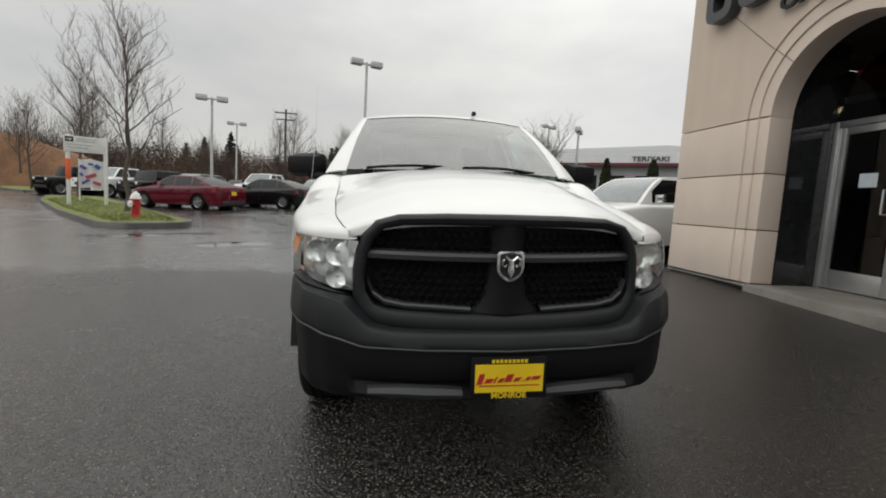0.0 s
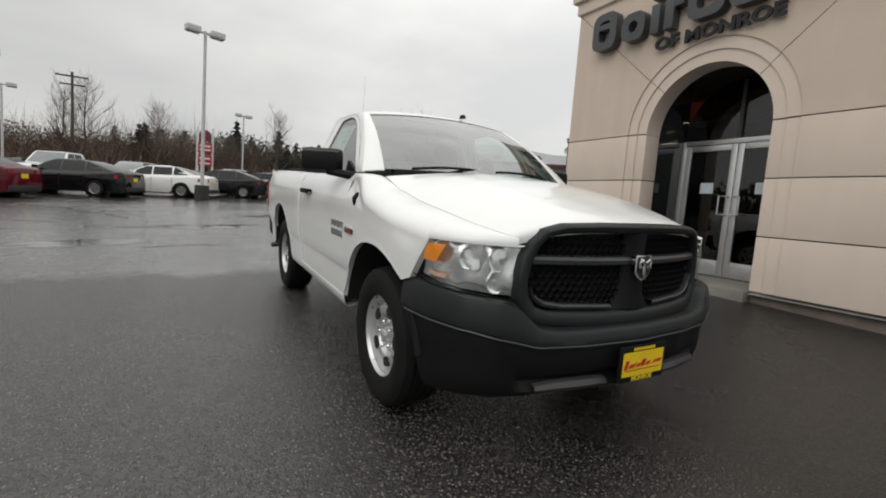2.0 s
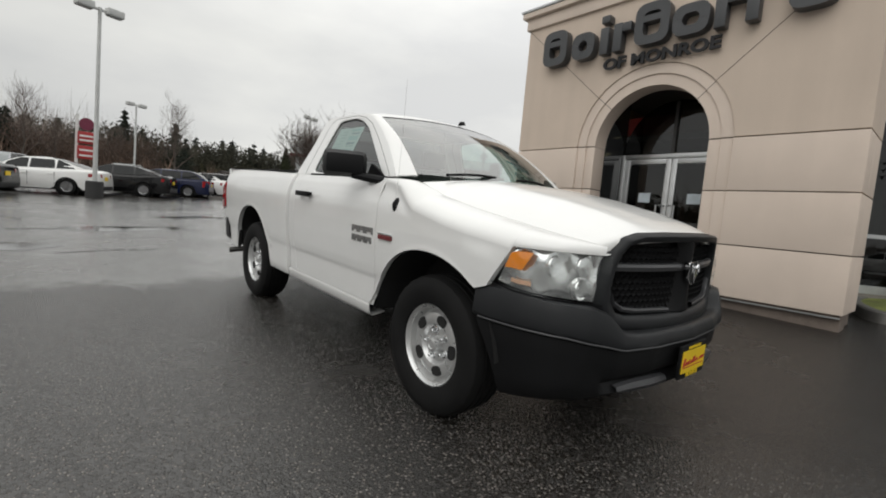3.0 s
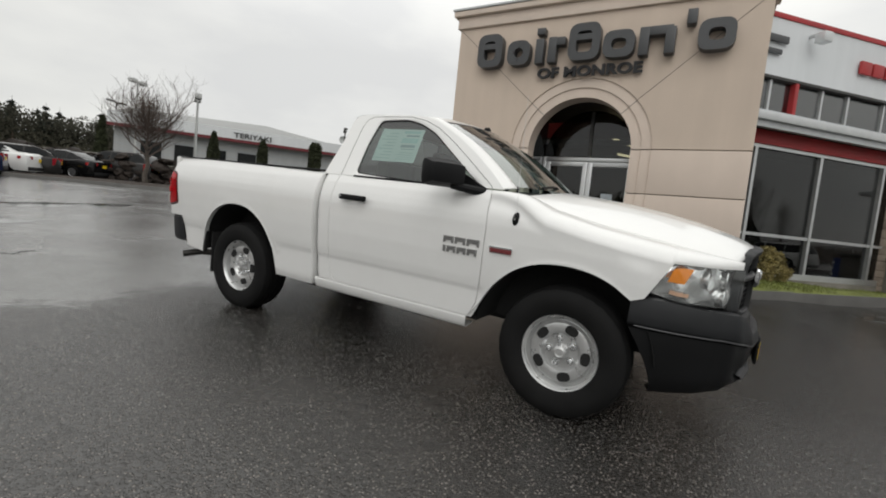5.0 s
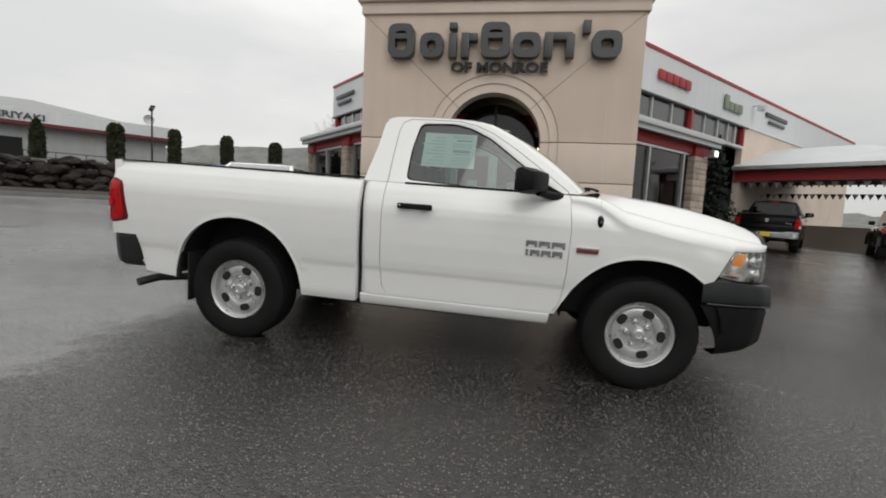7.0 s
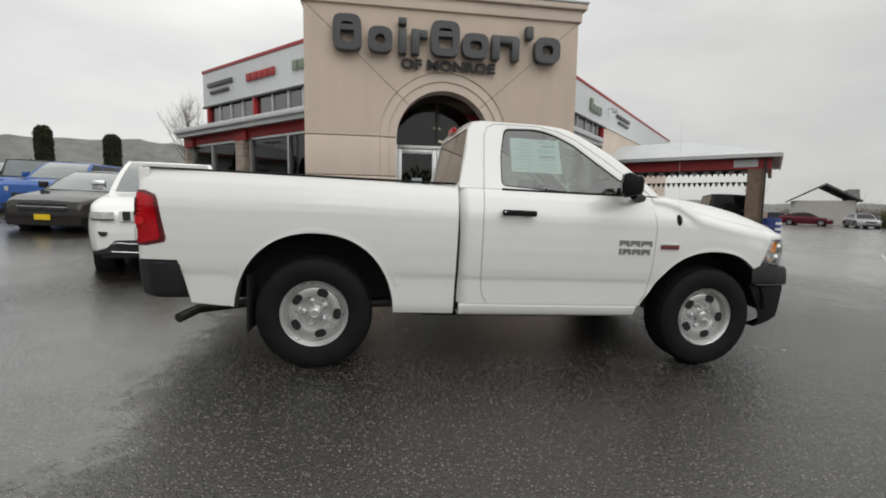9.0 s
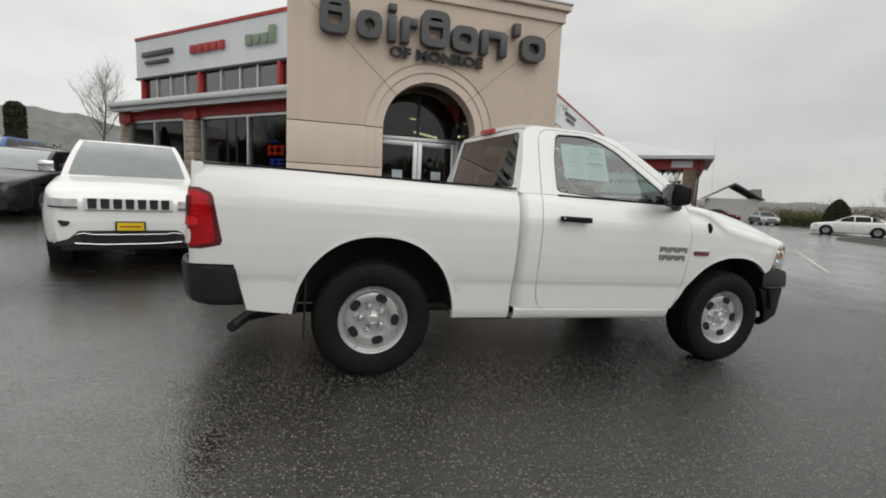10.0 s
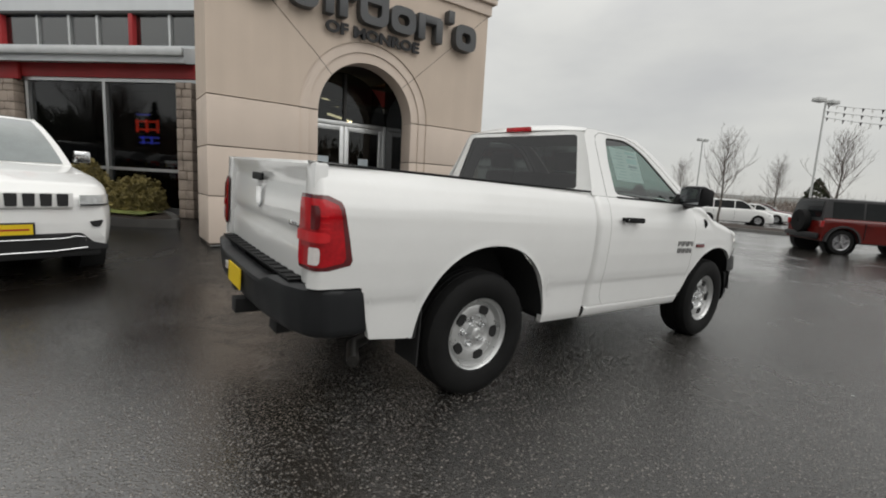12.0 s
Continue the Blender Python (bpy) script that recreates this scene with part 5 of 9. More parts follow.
    part("exhaust_pipe", tube([(-0.55, 2.2, 0.40), (-0.62, 3.6, 0.40), (-0.80, 3.86, 0.40), (-0.955, 3.93, 0.375)], 0.033, 14), M_BLACKST, root, "dark exhaust tail pipe")
    # wheels
    for y in (0.0, 3.061):
        for s in (-1, 1):
            w = thing_part("wheel", root, (s * 0.815, y, 0.401))
            part("tyre", tyre(bmesh.new()), M_RUBBER, w, "black road tyre", angle=30)
            wheel_face(w, s, full)
    # chassis, axles, dark body core
    part("frame_rail", boxes((-0.55, -0.42, -0.6, 4.2, 0.42, 0.58), bevel=0.01), M_UNDER, root)
    part("frame_rail", boxes((0.42, 0.55, -0.6, 4.2, 0.42, 0.58), bevel=0.01), M_UNDER, root)
    part("fuel_tank", boxes((-0.82, -0.56, 1.0, 2.3, 0.36, 0.50), bevel=0.04), M_UNDER, root)
    part("axle", tube([(-0.75, 3.061, 0.40), (0.75, 3.061, 0.40)], 0.045, 10), M_UNDER, root)
    part("axle", tube([(-0.75, 0.0, 0.38), (0.75, 0.0, 0.38)], 0.045, 10), M_UNDER, root)
    part("differential", lathe([(0.0, -0.14), (0.10, -0.10), (0.14, 0), (0.10, 0.10), (0.0, 0.14)], 16, "x", centre=(0.05, 3.061, 0.40)), M_UNDER, root)
    part("floor_pan", boxes((-0.88, 0.88, 0.60, 2.02, 0.46, 0.60)), M_UNDER, root)
    part("engine_bay", boxes((-0.60, 0.60, -0.80, 0.55, 0.50, 1.02)), M_UNDER, root)
    part("bed_underside", boxes((-0.60, 0.60, 2.1, 4.1, 0.60, 0.74)), M_UNDER, root)
    # interior
    part("dashboard", boxes((-0.74, 0.74, 0.48, 0.92, 1.00, 1.315), bevel=0.06), M_DASH, root, "grey dashboard")
    part("bench_seat", boxes((-0.70, 0.70, 1.22, 1.72, 0.80, 1.02), bevel=0.05), M_SEAT, root, "grey bench seat")
    for x in (-0.40, 0.0, 0.40):
        part("seat_back", boxes((x - 0.19, x + 0.19, 1.68, 1.82, 1.0, 1.50), bevel=0.05), M_SEAT, root)
        if x:
            part("headrest", boxes((x - 0.13, x + 0.13, 1.72, 1.82, 1.52, 1.68), bevel=0.04), M_SEAT, root)
    sw = lathe([(0.19 + 0.014 * math.cos(a), 0.014 * math.sin(a)) for a in [2 * math.pi * i / 8 for i in range(8)]], 28, "z", close=True)
    box(sw, -0.18, 0.18, -0.02, 0.02, -0.01, 0.01)
    part("steering_wheel", sw, M_BLACKPL, root).matrix_local = pose(0.38, 1.02, 1.26, -62, 0, 0)
    part("rear_view_mirror", boxes((-0.11, 0.11, 1.0, 1.02, 1.70, 1.765), bevel=0.008), M_BLACKPL, root)
    for s in (-1, 1):
        part("door_lining", boxes((min(s * 0.82, s * 0.86), max(s * 0.82, s * 0.86), 0.60, 1.88, 0.60, 1.31)), M_DASH, root)
    part("roof_lining", boxes((-0.62, 0.62, 1.2, 1.94, 1.80, 1.82)), M_SEAT, root)
    if full:
        front_end(root, paint, bumper, trim)
    else:
        part("nose", boxes((-0.92, 0.92, -0.85, -0.5, 0.45, 1.05), bevel=0.05), paint, root)
    return root


def thing_part(name, parent, loc):
    ob = new(name)
    ob.empty_display_size = 0.05
    ob.parent = parent
    ob.location = loc
    return ob


def front_end(root, paint, bumper, trim):
    # grille surround
    half_o = [(0.0, 1.168), (0.25, 1.166), (0.45, 1.156), (0.545, 1.128), (0.598, 1.075), (0.628, 1.0), (0.642, 0.91), (0.640, 0.80), (0.608, 0.715), (0.545, 0.680), (0.30, 0.664), (0.0, 0.660)]
    half_i = [(0.0, 1.118), (0.25, 1.117), (0.43, 1.111), (0.508, 1.094), (0.548, 1.05), (0.574, 0.99), (0.588, 0.895), (0.580, 0.828), (0.548, 0.780), (0.495, 0.762), (0.28, 0.754), (0.0, 0.752)]
    def loop(h, ins, n=4):
        full = [(x, z) for x, z in h] + [(-x, z) for x, z in h[-2:0:-1]]
        pts = []
        for i in range(len(full)):
            a, b = full[i], full[(i + 1) % len(full)]
            for k in range(n):
                pts.append((lerp(a[0], b[0], k / n), lerp(a[1], b[1], k / n)))
        return pts
    lo, li = loop(half_o, 0), loop(half_i, 0)
    prof = [(0.0, 0.03), (0.12, -0.006), (0.35, -0.016), (0.75, -0.012), (0.95, 0.0), (1.0, 0.035)]
    rows = [[(lerp(a[0], b[0], t), yf_grille(lerp(a[0], b[0], t)) + d, lerp(a[1], b[1], t)) for a, b in zip(lo, li)] for t, d in prof]
    gr = part("grille", sheet(rows, close_u=True), trim, root, "charcoal grille surround with cross bars", angle=50)
    part("grille_backing", sheet([[(x, yf_grille(x) + 0.075, z) for x in [k / 10 * 0.585 for k in range(-10, 11)]] for z in (0.72, 0.95, 1.11)]), M_UNDER, gr)
    # cross bars with a paler front edge
    rows = []
    for k in range(-24, 25):
        x = k / 24 * 0.578
        y = yf_grille(x)
        rows.append([(x, y + 0.05, 1.010), (x, y + 0.012, 1.004), (x, y + 0.002, 0.992), (x, y + 0.008, 0.972), (x, y + 0.05, 0.968)])
    part("cross_bar", sheet(rows), M_GREYPL2, gr, "grey horizontal grille bar")
    pts = [(-0.575, 0.875), (-0.554, 0.825), (-0.505, 0.792), (-0.42, 0.780), (-0.15, 0.771)]
    for s in (-1, 1):
        rows = []
        for x, z in pts:
            x *= -s
            y = yf_grille(x)
            rows.append([(x, y + 0.05, z + 0.012), (x, y + 0.010, z + 0.008), (x, y + 0.004, z), (x, y + 0.012, z - 0.014), (x, y + 0.05, z - 0.02)])
        part("lower_bar", sheet(rows), M_GREYPL2, gr)
    # centre strip, flared at the foot
    rows = []
    for z, w in ((1.125, 0.085), (1.06, 0.075), (1.0, 0.072), (0.95, 0.078), (0.88, 0.085), (0.82, 0.10), (0.775, 0.135), (0.755, 0.16)):
        rows.append([(w * u, yf_grille(0) - 0.008 + 0.05 * u * u, z) for u in (-1, -0.7, -0.3, 0, 0.3, 0.7, 1)])
    part("centre_strip", sheet(rows), M_BLACKPL, gr)
    # honeycomb mesh
    bm = bmesh.new()
    hx, hz = 0.036, 0.030
    for r in range(12):
        for c in range(-17, 18):
            cx, cz = c * hx + (hx / 2 if r % 2 else 0), 0.776 + r * hz
            if abs(cx) > 0.556 - 0.10 * max(0, (cz - 1.03) / 0.08) ** 2 - 0.06 * max(0, (0.85 - cz) / 0.06) or abs(cx) < 0.07 or cz > 1.105:
                continue
            o, i_ = [], []
            for k in range(6):
                a = math.pi / 6 + math.pi / 3 * k
                for lst, sc, d in ((o, 0.60, 0.030), (i_, 0.40, 0.048)):
                    px, pz = cx + hx * sc * math.cos(a), cz + hz * sc * 1.1 * math.sin(a)
                    lst.append(bm.verts.new((px, yf_grille(px) + d, pz)))
            for k in range(6):
                bm.faces.new((o[k], o[(k + 1) % 6], i_[(k + 1) % 6], i_[k]))
    tagged(part("honeycomb_mesh", bm, M_BLACKPL, gr, "black honeycomb mesh", smooth=False), kind="stuff")
    # shield emblem: plain chrome shield with dark field and two curls
    y0 = yf_grille(0) - 0.012
    em = part("emblem", prism(rounded([(-0.058, 1.022), (0.058, 1.022), (0.055, 0.93), (0.0, 0.890), (-0.055, 0.93)], 0.02, 4), 0.02, "y", y0 - 0.012, bevel=0.003), M_CHROME, root, "chrome shield emblem")
    part("emblem_field", prism(rounded([(-0.046, 1.012), (0.046, 1.012), (0.044, 0.935), (0.0, 0.903), (-0.044, 0.935)], 0.016, 4), 0.003, "y", y0 - 0.0152), M_UNDER, em)
    for s in (-1, 1):
        pts = [(s * 0.010, y0 - 0.018, 0.985), (s * 0.024, y0 - 0.022, 1.0), (s * 0.037, y0 - 0.022, 0.988), (s * 0.036, y0 - 0.022, 0.965), (s * 0.024, y0 - 0.02, 0.958), (s * 0.020, y0 - 0.018, 0.970)]
        part("curl", tube(pts, 0.009, 8, r1=0.004), M_CHROME, em)
    part("wedge", prism([(-0.010, 0.992), (0.010, 0.992), (0.014, 0.94), (0.0, 0.912), (-0.014, 0.94)], 0.010, "y", y0 - 0.024, bevel=0.003), M_CHROME, em)
    # headlights
    for s in (-1, 1):
        def hl(t, v, o):
            x = curve1([(0, lerp(0.648, 0.618, v)), (0.3, 0.755), (0.55, 0.855), (0.78, 0.915), (1.0, 0.947)], t)
            y = curve1([(0, lerp(-0.864, -0.876, v)), (0.3, -0.798), (0.55, -0.70), (0.78, -0.585), (1.0, lerp(-0.445, -0.53, v))], t)
            zb = curve1([(0, 0.812), (0.4, 0.822), (0.8, 0.838), (1.0, 0.865)], t)
            zt = curve1([(0, 1.038), (0.5, 1.044), (0.85, 1.040), (1.0, 1.020)], t)
            p = Vector((x, y, lerp(zb, zt, v)))
            nrm = Vector((0.55 + 0.45 * t, -0.85 + 0.5 * t, 0)).normalized()
            p += nrm * (o + 0.012 * math.sin(math.pi * v))
            return (s * p.x, p.y, p.z)
        hd = part("headlight", sheet([[hl(k / 20, i / 8, 0.0) for k in range(21)] for i in range(9)]), M_LENS, root, "clear headlight with amber marker")
        hd.visible_shadow = False
        part("reflector", sheet([[hl(lerp(0.02, 0.98, k / 20), lerp(0.02, 0.98, i / 8), -0.055 + 0.010 * math.sin(k * 0.9) * math.sin(i * 0.8)) for k in range(21)] for i in range(9)]), M_REFL, hd, "faceted chrome reflector")
        part("amber_marker", sheet([[hl(lerp(0.76 - 0.08 * (i / 6), 0.94, k / 8), lerp(0.52, 0.93, i / 6), -0.012) for k in range(9)] for i in range(7)]), M_AMBER, hd, "amber marker lens")
        part("amber_marker", sheet([[hl(lerp(0.68, 0.86, k / 8), lerp(0.17, 0.27, i / 4), -0.030) for k in range(9)] for i in range(5)]), M_PALEAMB, hd, "pale amber reflector")
        for t, v, r in ((0.24, 0.72, 0.056), (0.24, 0.26, 0.052), (0.50, 0.68, 0.05)):
            p = hl(t, v, -0.046)
            bm = lathe([(r, 0.0), (r * 0.95, -0.006), (r * 0.86, 0.012), (r * 0.5, 0.034), (r * 0.2, 0.036), (r * 0.16, 0.012), (0, 0.010)], 24, "y", centre=(0, 0, 0))
            ob = part("lamp_bowl", bm, M_REFL, hd)
            ob.location = p
        rim_rows = [[hl(k / 20, v, 0.003) for k in range(21)] for v in (-0.02, 0.02)]
        part("headlight_edge", sheet(rim_rows), M_BLACKPL, hd)
    # bumper: upper pad and lower valance swept round the nose
    NU = 48
    def plan_pt(u, o):
        """Point on the bumper's plan line, u in -1..1, pushed out by o."""
        t = abs(u)
        x = curve1([(0, 0), (0.30, 0.34), (0.52, 0.60), (0.66, 0.75), (0.78, 0.855), (0.88, 0.918), (0.95, 0.948), (1.0, 0.955)], t)
        y = curve1([(0, -1.025), (0.30, -1.005), (0.52, -0.955), (0.66, -0.885), (0.78, -0.775), (0.88, -0.62), (0.95, -0.475), (1.0, -0.355)], t)
        nx = curve1([(0, 0), (0.3, 0.12), (0.52, 0.32), (0.66, 0.52), (0.78, 0.74), (0.88, 0.90), (1.0, 1.0)], t)
        ny = -math.sqrt(max(0, 1 - nx * nx))
        return (math.copysign(x + nx * o, u) if u else 0.0, y + ny * o)
    def top_z(u):
        t = abs(u)
        return curve1([(0, 0.690), (0.42, 0.690), (0.50, 0.705), (0.58, 0.79), (0.64, 0.812), (0.80, 0.822), (0.92, 0.845), (1.0, 0.835)], t)
    rows = []
    for f, o in ((1.0, -0.10), (1.0, -0.03), (0.96, -0.008), (0.75, 0.004), (0.4, 0.010), (0.14, 0.014), (0.05, 0.010), (0.0, -0.004), (-0.04, -0.02)):
        row = []
        for j in range(-NU, NU + 1):
            u = j / NU
            lip = curve1([(0, 0.618), (0.5, 0.622), (0.60, 0.645), (0.75, 0.672), (1.0, 0.680)], abs(u))
            z = lip + (top_z(u) - lip) * f
            x, y = plan_pt(u, o)
            row.append((x, y, z))
        rows.append(row)
    part("front_bumper", thick(sheet(rows), 0.005), bumper, root, "charcoal front bumper pad", angle=45)
    rows = []
    for f, o in ((1.0, -0.03), (0.97, -0.012), (0.9, -0.008), (0.7, -0.012), (0.5, -0.016), (0.30, -0.02), (0.12, -0.03), (0.0, -0.06), (0.02, -0.14)):
        row = []
        for j in range(-NU, NU + 1):
            u = j / NU * lerp(0.925, 1.0, f ** 1.5)
            t = abs(u)
            lip = curve1([(0, 0.612), (0.5, 0.616), (0.60, 0.639), (0.75, 0.666), (1.0, 0.674)], t)
            low = curve1([(0, 0.385), (0.5, 0.380), (0.75, 0.355), (0.9, 0.32), (1.0, 0.285)], t)
            x, y = plan_pt(u, o)
            # air slot and chin ledge near the foot
            if 0.2 < f < 0.35 and t < 0.62:
                y += 0.04 * smooth01((0.62 - t) / 0.1)
            if f == 0.12 and t < 0.5:
                y -= 0.022 * smooth01((0.5 - t) / 0.06)
            row.append((x, y, lerp(low, lip, f)))
        rows.append(row)
    lip_line = []
    for j in range(-40, 41):
        u = j / 40 * 0.985
        x, y = plan_pt(u, 0.011)
        lip_line.append((x, y, curve1([(0, 0.618), (0.5, 0.622), (0.60, 0.645), (0.75, 0.672), (1.0, 0.680)], abs(u)) + 0.001))
    # thin grey strip paints the highlight along the bumper edge
    part("lip_highlight", tube(lip_line, 0.005, 6), M_GREYPL2, root, "grey strip standing in for the bumper edge highlight")
    val = part("valance", thick(sheet(rows), 0.005), M_BLACKPL, root, "black lower valance", angle=45)
    for s in (-1, 1):
        rows = []
        for k in range(13):
            u = s * lerp(0.16, 0.50, k / 12)
            x, y = plan_pt(u, -0.022)
            e = 0.25 + 0.75 * math.sin(math.pi * lerp(0.18, 0.9, k / 12))
            rows.append([(x, y - 0.008, 0.410), (x, y - 0.008 - 0.010 * e, 0.414 + 0.012 * e), (x, y - 0.004, 0.424 + 0.026 * e), (x, y + 0.02, 0.428 + 0.028 * e)])
        part("chin_ledge", sheet(rows), M_GREYPL2, val, "grey chin ledge")
    # plate frame with yellow dealer card
    pl = part("plate_frame", boxes((-0.158, 0.158, -1.052, -1.035, 0.425, 0.600), bevel=0.006), M_BLACKPL, root, "black plate frame with yellow dealer card")
    part("plate_card", boxes((-0.142, 0.142, -1.055, -1.0525, 0.455, 0.572)), M_YELLOW, pl, "yellow dealer card")
    for k, (x0, x1, z0, z1) in enumerate(((-0.13, -0.108, 0.49, 0.535), (-0.100, -0.07, 0.495, 0.515), (-0.062, -0.054, 0.495, 0.522), (-0.045, -0.024, 0.496, 0.516), (-0.016, 0.012, 0.498, 0.532), (0.020, 0.045, 0.500, 0.518), (0.052, 0.062, 0.500, 0.506), (0.070, 0.088, 0.503, 0.520), (0.095, 0.128, 0.505, 0.523))):
        part("script_bar", prism([(x0 - 0.006, z0), (x1 - 0.006, z0 + 0.002), (x1 + 0.006, z1), (x0 + 0.006, z1 - 0.002)], 0.002, "y", -1.0575), M_REDINK, pl)
    part("script_underline", boxes((-0.125, 0.125, -1.0572, -1.0555, 0.482, 0.486)), M_REDINK, pl)
    text_part("frame_text", "MONROE", 0.034, 0.002, M_YELLOW, pl, pose(0, -1.0535, 0.430, 90, 0, 0), heavy=0.0008)
    for k in range(9):
        part("frame_bar", boxes((-0.075 + k * 0.017, -0.063 + k * 0.017, -1.0545, -1.0525, 0.578, 0.592)), M_YELLOW, pl)


M_REDLENS = mat("red_lens", (0.40, 0.003, 0.008), 0.12, var=0.30, scale=9, bump=0.03, coat=0.2, spec=0.35)
M_REDRIM = mat("dark_red_lens", (0.10, 0.004, 0.006), 0.2, var=0.2, bump=0.02, coat=0.5)
M_REDLENS2 = mat("bright_red_lens", (0.58, 0.012, 0.018), 0.12, var=0.1, bump=0.02, coat=0.3)
M_CLEARLENS = mat("clear_lens", (0.75, 0.70, 0.68), 0.12, var=0.08, bump=0.02, coat=1.0)
M_AMBER = mat("amber_lens", (0.85, 0.26, 0.02), 0.18, var=0.12, bump=0.02, coat=1.0)
# mirror tone darkened in place of a reflected dark truck side
M_MIRROR = mat("darkened_mirror_glass", (0.24, 0.25, 0.26), 0.03, 1.0, var=0.03, bump=0.0, rvar=0.01)
M_SEAM = mat("seam_grey", (0.16, 0.16, 0.155), 0.7, var=0.1)
M_PALEAMB = mat("pale_amber", (0.80, 0.50, 0.34), 0.2, var=0.12, bump=0.02, coat=1.0)
M_LENS = glass("headlight_lens", (0.93, 0.95, 0.95), 0.01, 0.02)
M_REFL = mat("reflector_chrome", (0.88, 0.88, 0.87), 0.16, 0.8, var=0.10, scale=14, fine=30, bump=0.12, dist=0.006)
M_GREYPL2 = mat("mid_grey_plastic", (0.042, 0.043, 0.046), 0.38, var=0.08, bump=0.05)
M_BADGE = mat("badge_grey", (0.30, 0.30, 0.295), 0.35, 0.7, var=0.08)
M_REDBADGE = mat("red_badge", (0.17, 0.028, 0.03), 0.4)
M_BLACKST = mat("dark_pipe_steel", (0.05, 0.048, 0.045), 0.45, 0.7, var=0.3, bump=0.1)
M_DASH = mat("dash_grey", (0.10, 0.10, 0.098), 0.6, var=0.12)
M_SEAT = mat("seat_grey_cloth", (0.20, 0.195, 0.185), 0.85, var=0.15, fine=300, bump=0.2)
M_REDINK = mat("red_ink", (0.42, 0.02, 0.02), 0.5, var=0.1)
M_PAPER = mat("sticker_paper", (0.78, 0.80, 0.80), 0.6, var=0.04)
M_INK = mat("grey_ink", (0.42, 0.45, 0.47), 0.6, var=0.1)
M_FAINT = mat("faint_print", (0.60, 0.64, 0.65), 0.6, var=0.06)
M_INKB = mat("teal_ink", (0.58, 0.70, 0.71), 0.6, var=0.1)
M_BLACKPAINT = mat("black_car_paint", (0.006, 0.006, 0.0065), 0.09, var=0.1, bump=0.0, coat=0.0, spec=0.4, rvar=0.02)

TRUCK_M = pose(0.0111, 0.0107, 0.0279) @ pose(0, 0, 0, 1.72, 0, 0) @ pose(0, 0, 0, 0, -1.72, 0)
truck = thing("pickup_truck", "white regular cab pickup with black bumpers and steel wheels", "pickup truck", m=TRUCK_M)
pickup(truck, M_WHITEPAINT, M_GREYPL, M_GREYPL)


def window_sticker():
    """Price sheet inside the side glass."""
    st = tagged(new("window_sticker"), "white printed price sheet inside the side window", "sticker")
    def px(y, z):
        return -(0.912 - (z - 1.335) * 0.46 - 0.018)
    def patch(name, y0, y1, z0, z1, off, m):
        part(name, thick(sheet([[(px(0, z) + off, y, z) for y in (y0, (y0 + y1) / 2, y1)] for z in (z0, z1)]), 0.0004), m, st)
    patch("paper", 1.27, 1.665, 1.475, 1.735, 0.0, M_PAPER)
    patch("print_bar", 1.30, 1.42, 1.676, 1.690, -0.0008, M_INK)
    patch("print_bar", 1.31, 1.44, 1.590, 1.612, -0.0008, M_INK)
    patch("print_bar", 1.31, 1.43, 1.575, 1.581, -0.0008, M_INK)
    for k in range(9):
        patch("print_bar", 1.50, 1.645 - 0.03 * (k % 3), 1.495 + k * 0.025, 1.504 + k * 0.025, -0.0008, M_FAINT)
    for k in range(4):
        patch("print_bar", 1.30, 1.45 - 0.02 * (k % 2), 1.495 + k * 0.017, 1.501 + k * 0.017, -0.0008, M_FAINT)
    patch("print_panel", 1.30, 1.45, 1.625, 1.665, -0.0008, M_INKB)
    patch("print_panel", 1.30, 1.45, 1.70, 1.722, -0.0008, M_INKB)
    st.matrix_world = TRUCK_M
    return st


window_sticker()

# ---- parked cars ----
M_CARWIN = mat("dark_car_window", (0.008, 0.0095, 0.010), 0.05, var=0.2, bump=0.0, coat=0.0, spec=0.22, rvar=0.02)
# bright reflection on the glass is put into this pale base
M_WINDPALE = mat("sky_paled_windscreen", (0.165, 0.19, 0.19), 0.05, var=0.1, bump=0.0, coat=1.0, rvar=0.02)
M_TRIMBLK = mat("black_body_trim", (0.018, 0.018, 0.019), 0.5, var=0.15, bump=0.05)
M_ALLOY = mat("alloy_wheel", (0.42, 0.42, 0.43), 0.3, 0.8, var=0.06, bump=0.02)
M_TAIL = mat("tail_lamp_red", (0.35, 0.01, 0.012), 0.15, var=0.2, bump=0.0, coat=1.0)
M_HEAD = mat("head_lamp_clear", (0.74, 0.76, 0.76), 0.12, 0.3, var=0.2, scale=14, bump=0.05, coat=1.0)


def paint(name, col, metal=0.0):
    return mat(name, col, 0.11, metal, var=0.05, bump=0.0, coat=0.0, spec=0.4, rvar=0.02)


P_RED, P_BLACK, P_WHITE = paint("dark_red_paint", (0.095, 0.004, 0.012)), M_BLACKPAINT, M_WHITEPAINT
P_BLUE, P_GREY, P_SILVER, P_TAN = paint("blue_paint", (0.03, 0.10, 0.34)), paint("graphite_paint", (0.045, 0.043, 0.042), 0.5), paint("silver_paint", (0.34, 0.35, 0.36), 0.6), paint("olive_grey_paint", (0.20, 0.21, 0.18), 0.3)
P_NAVY, P_ORANGE = paint("navy_paint", (0.010, 0.014, 0.045)), paint("deep_red_paint", (0.10, 0.008, 0.006))

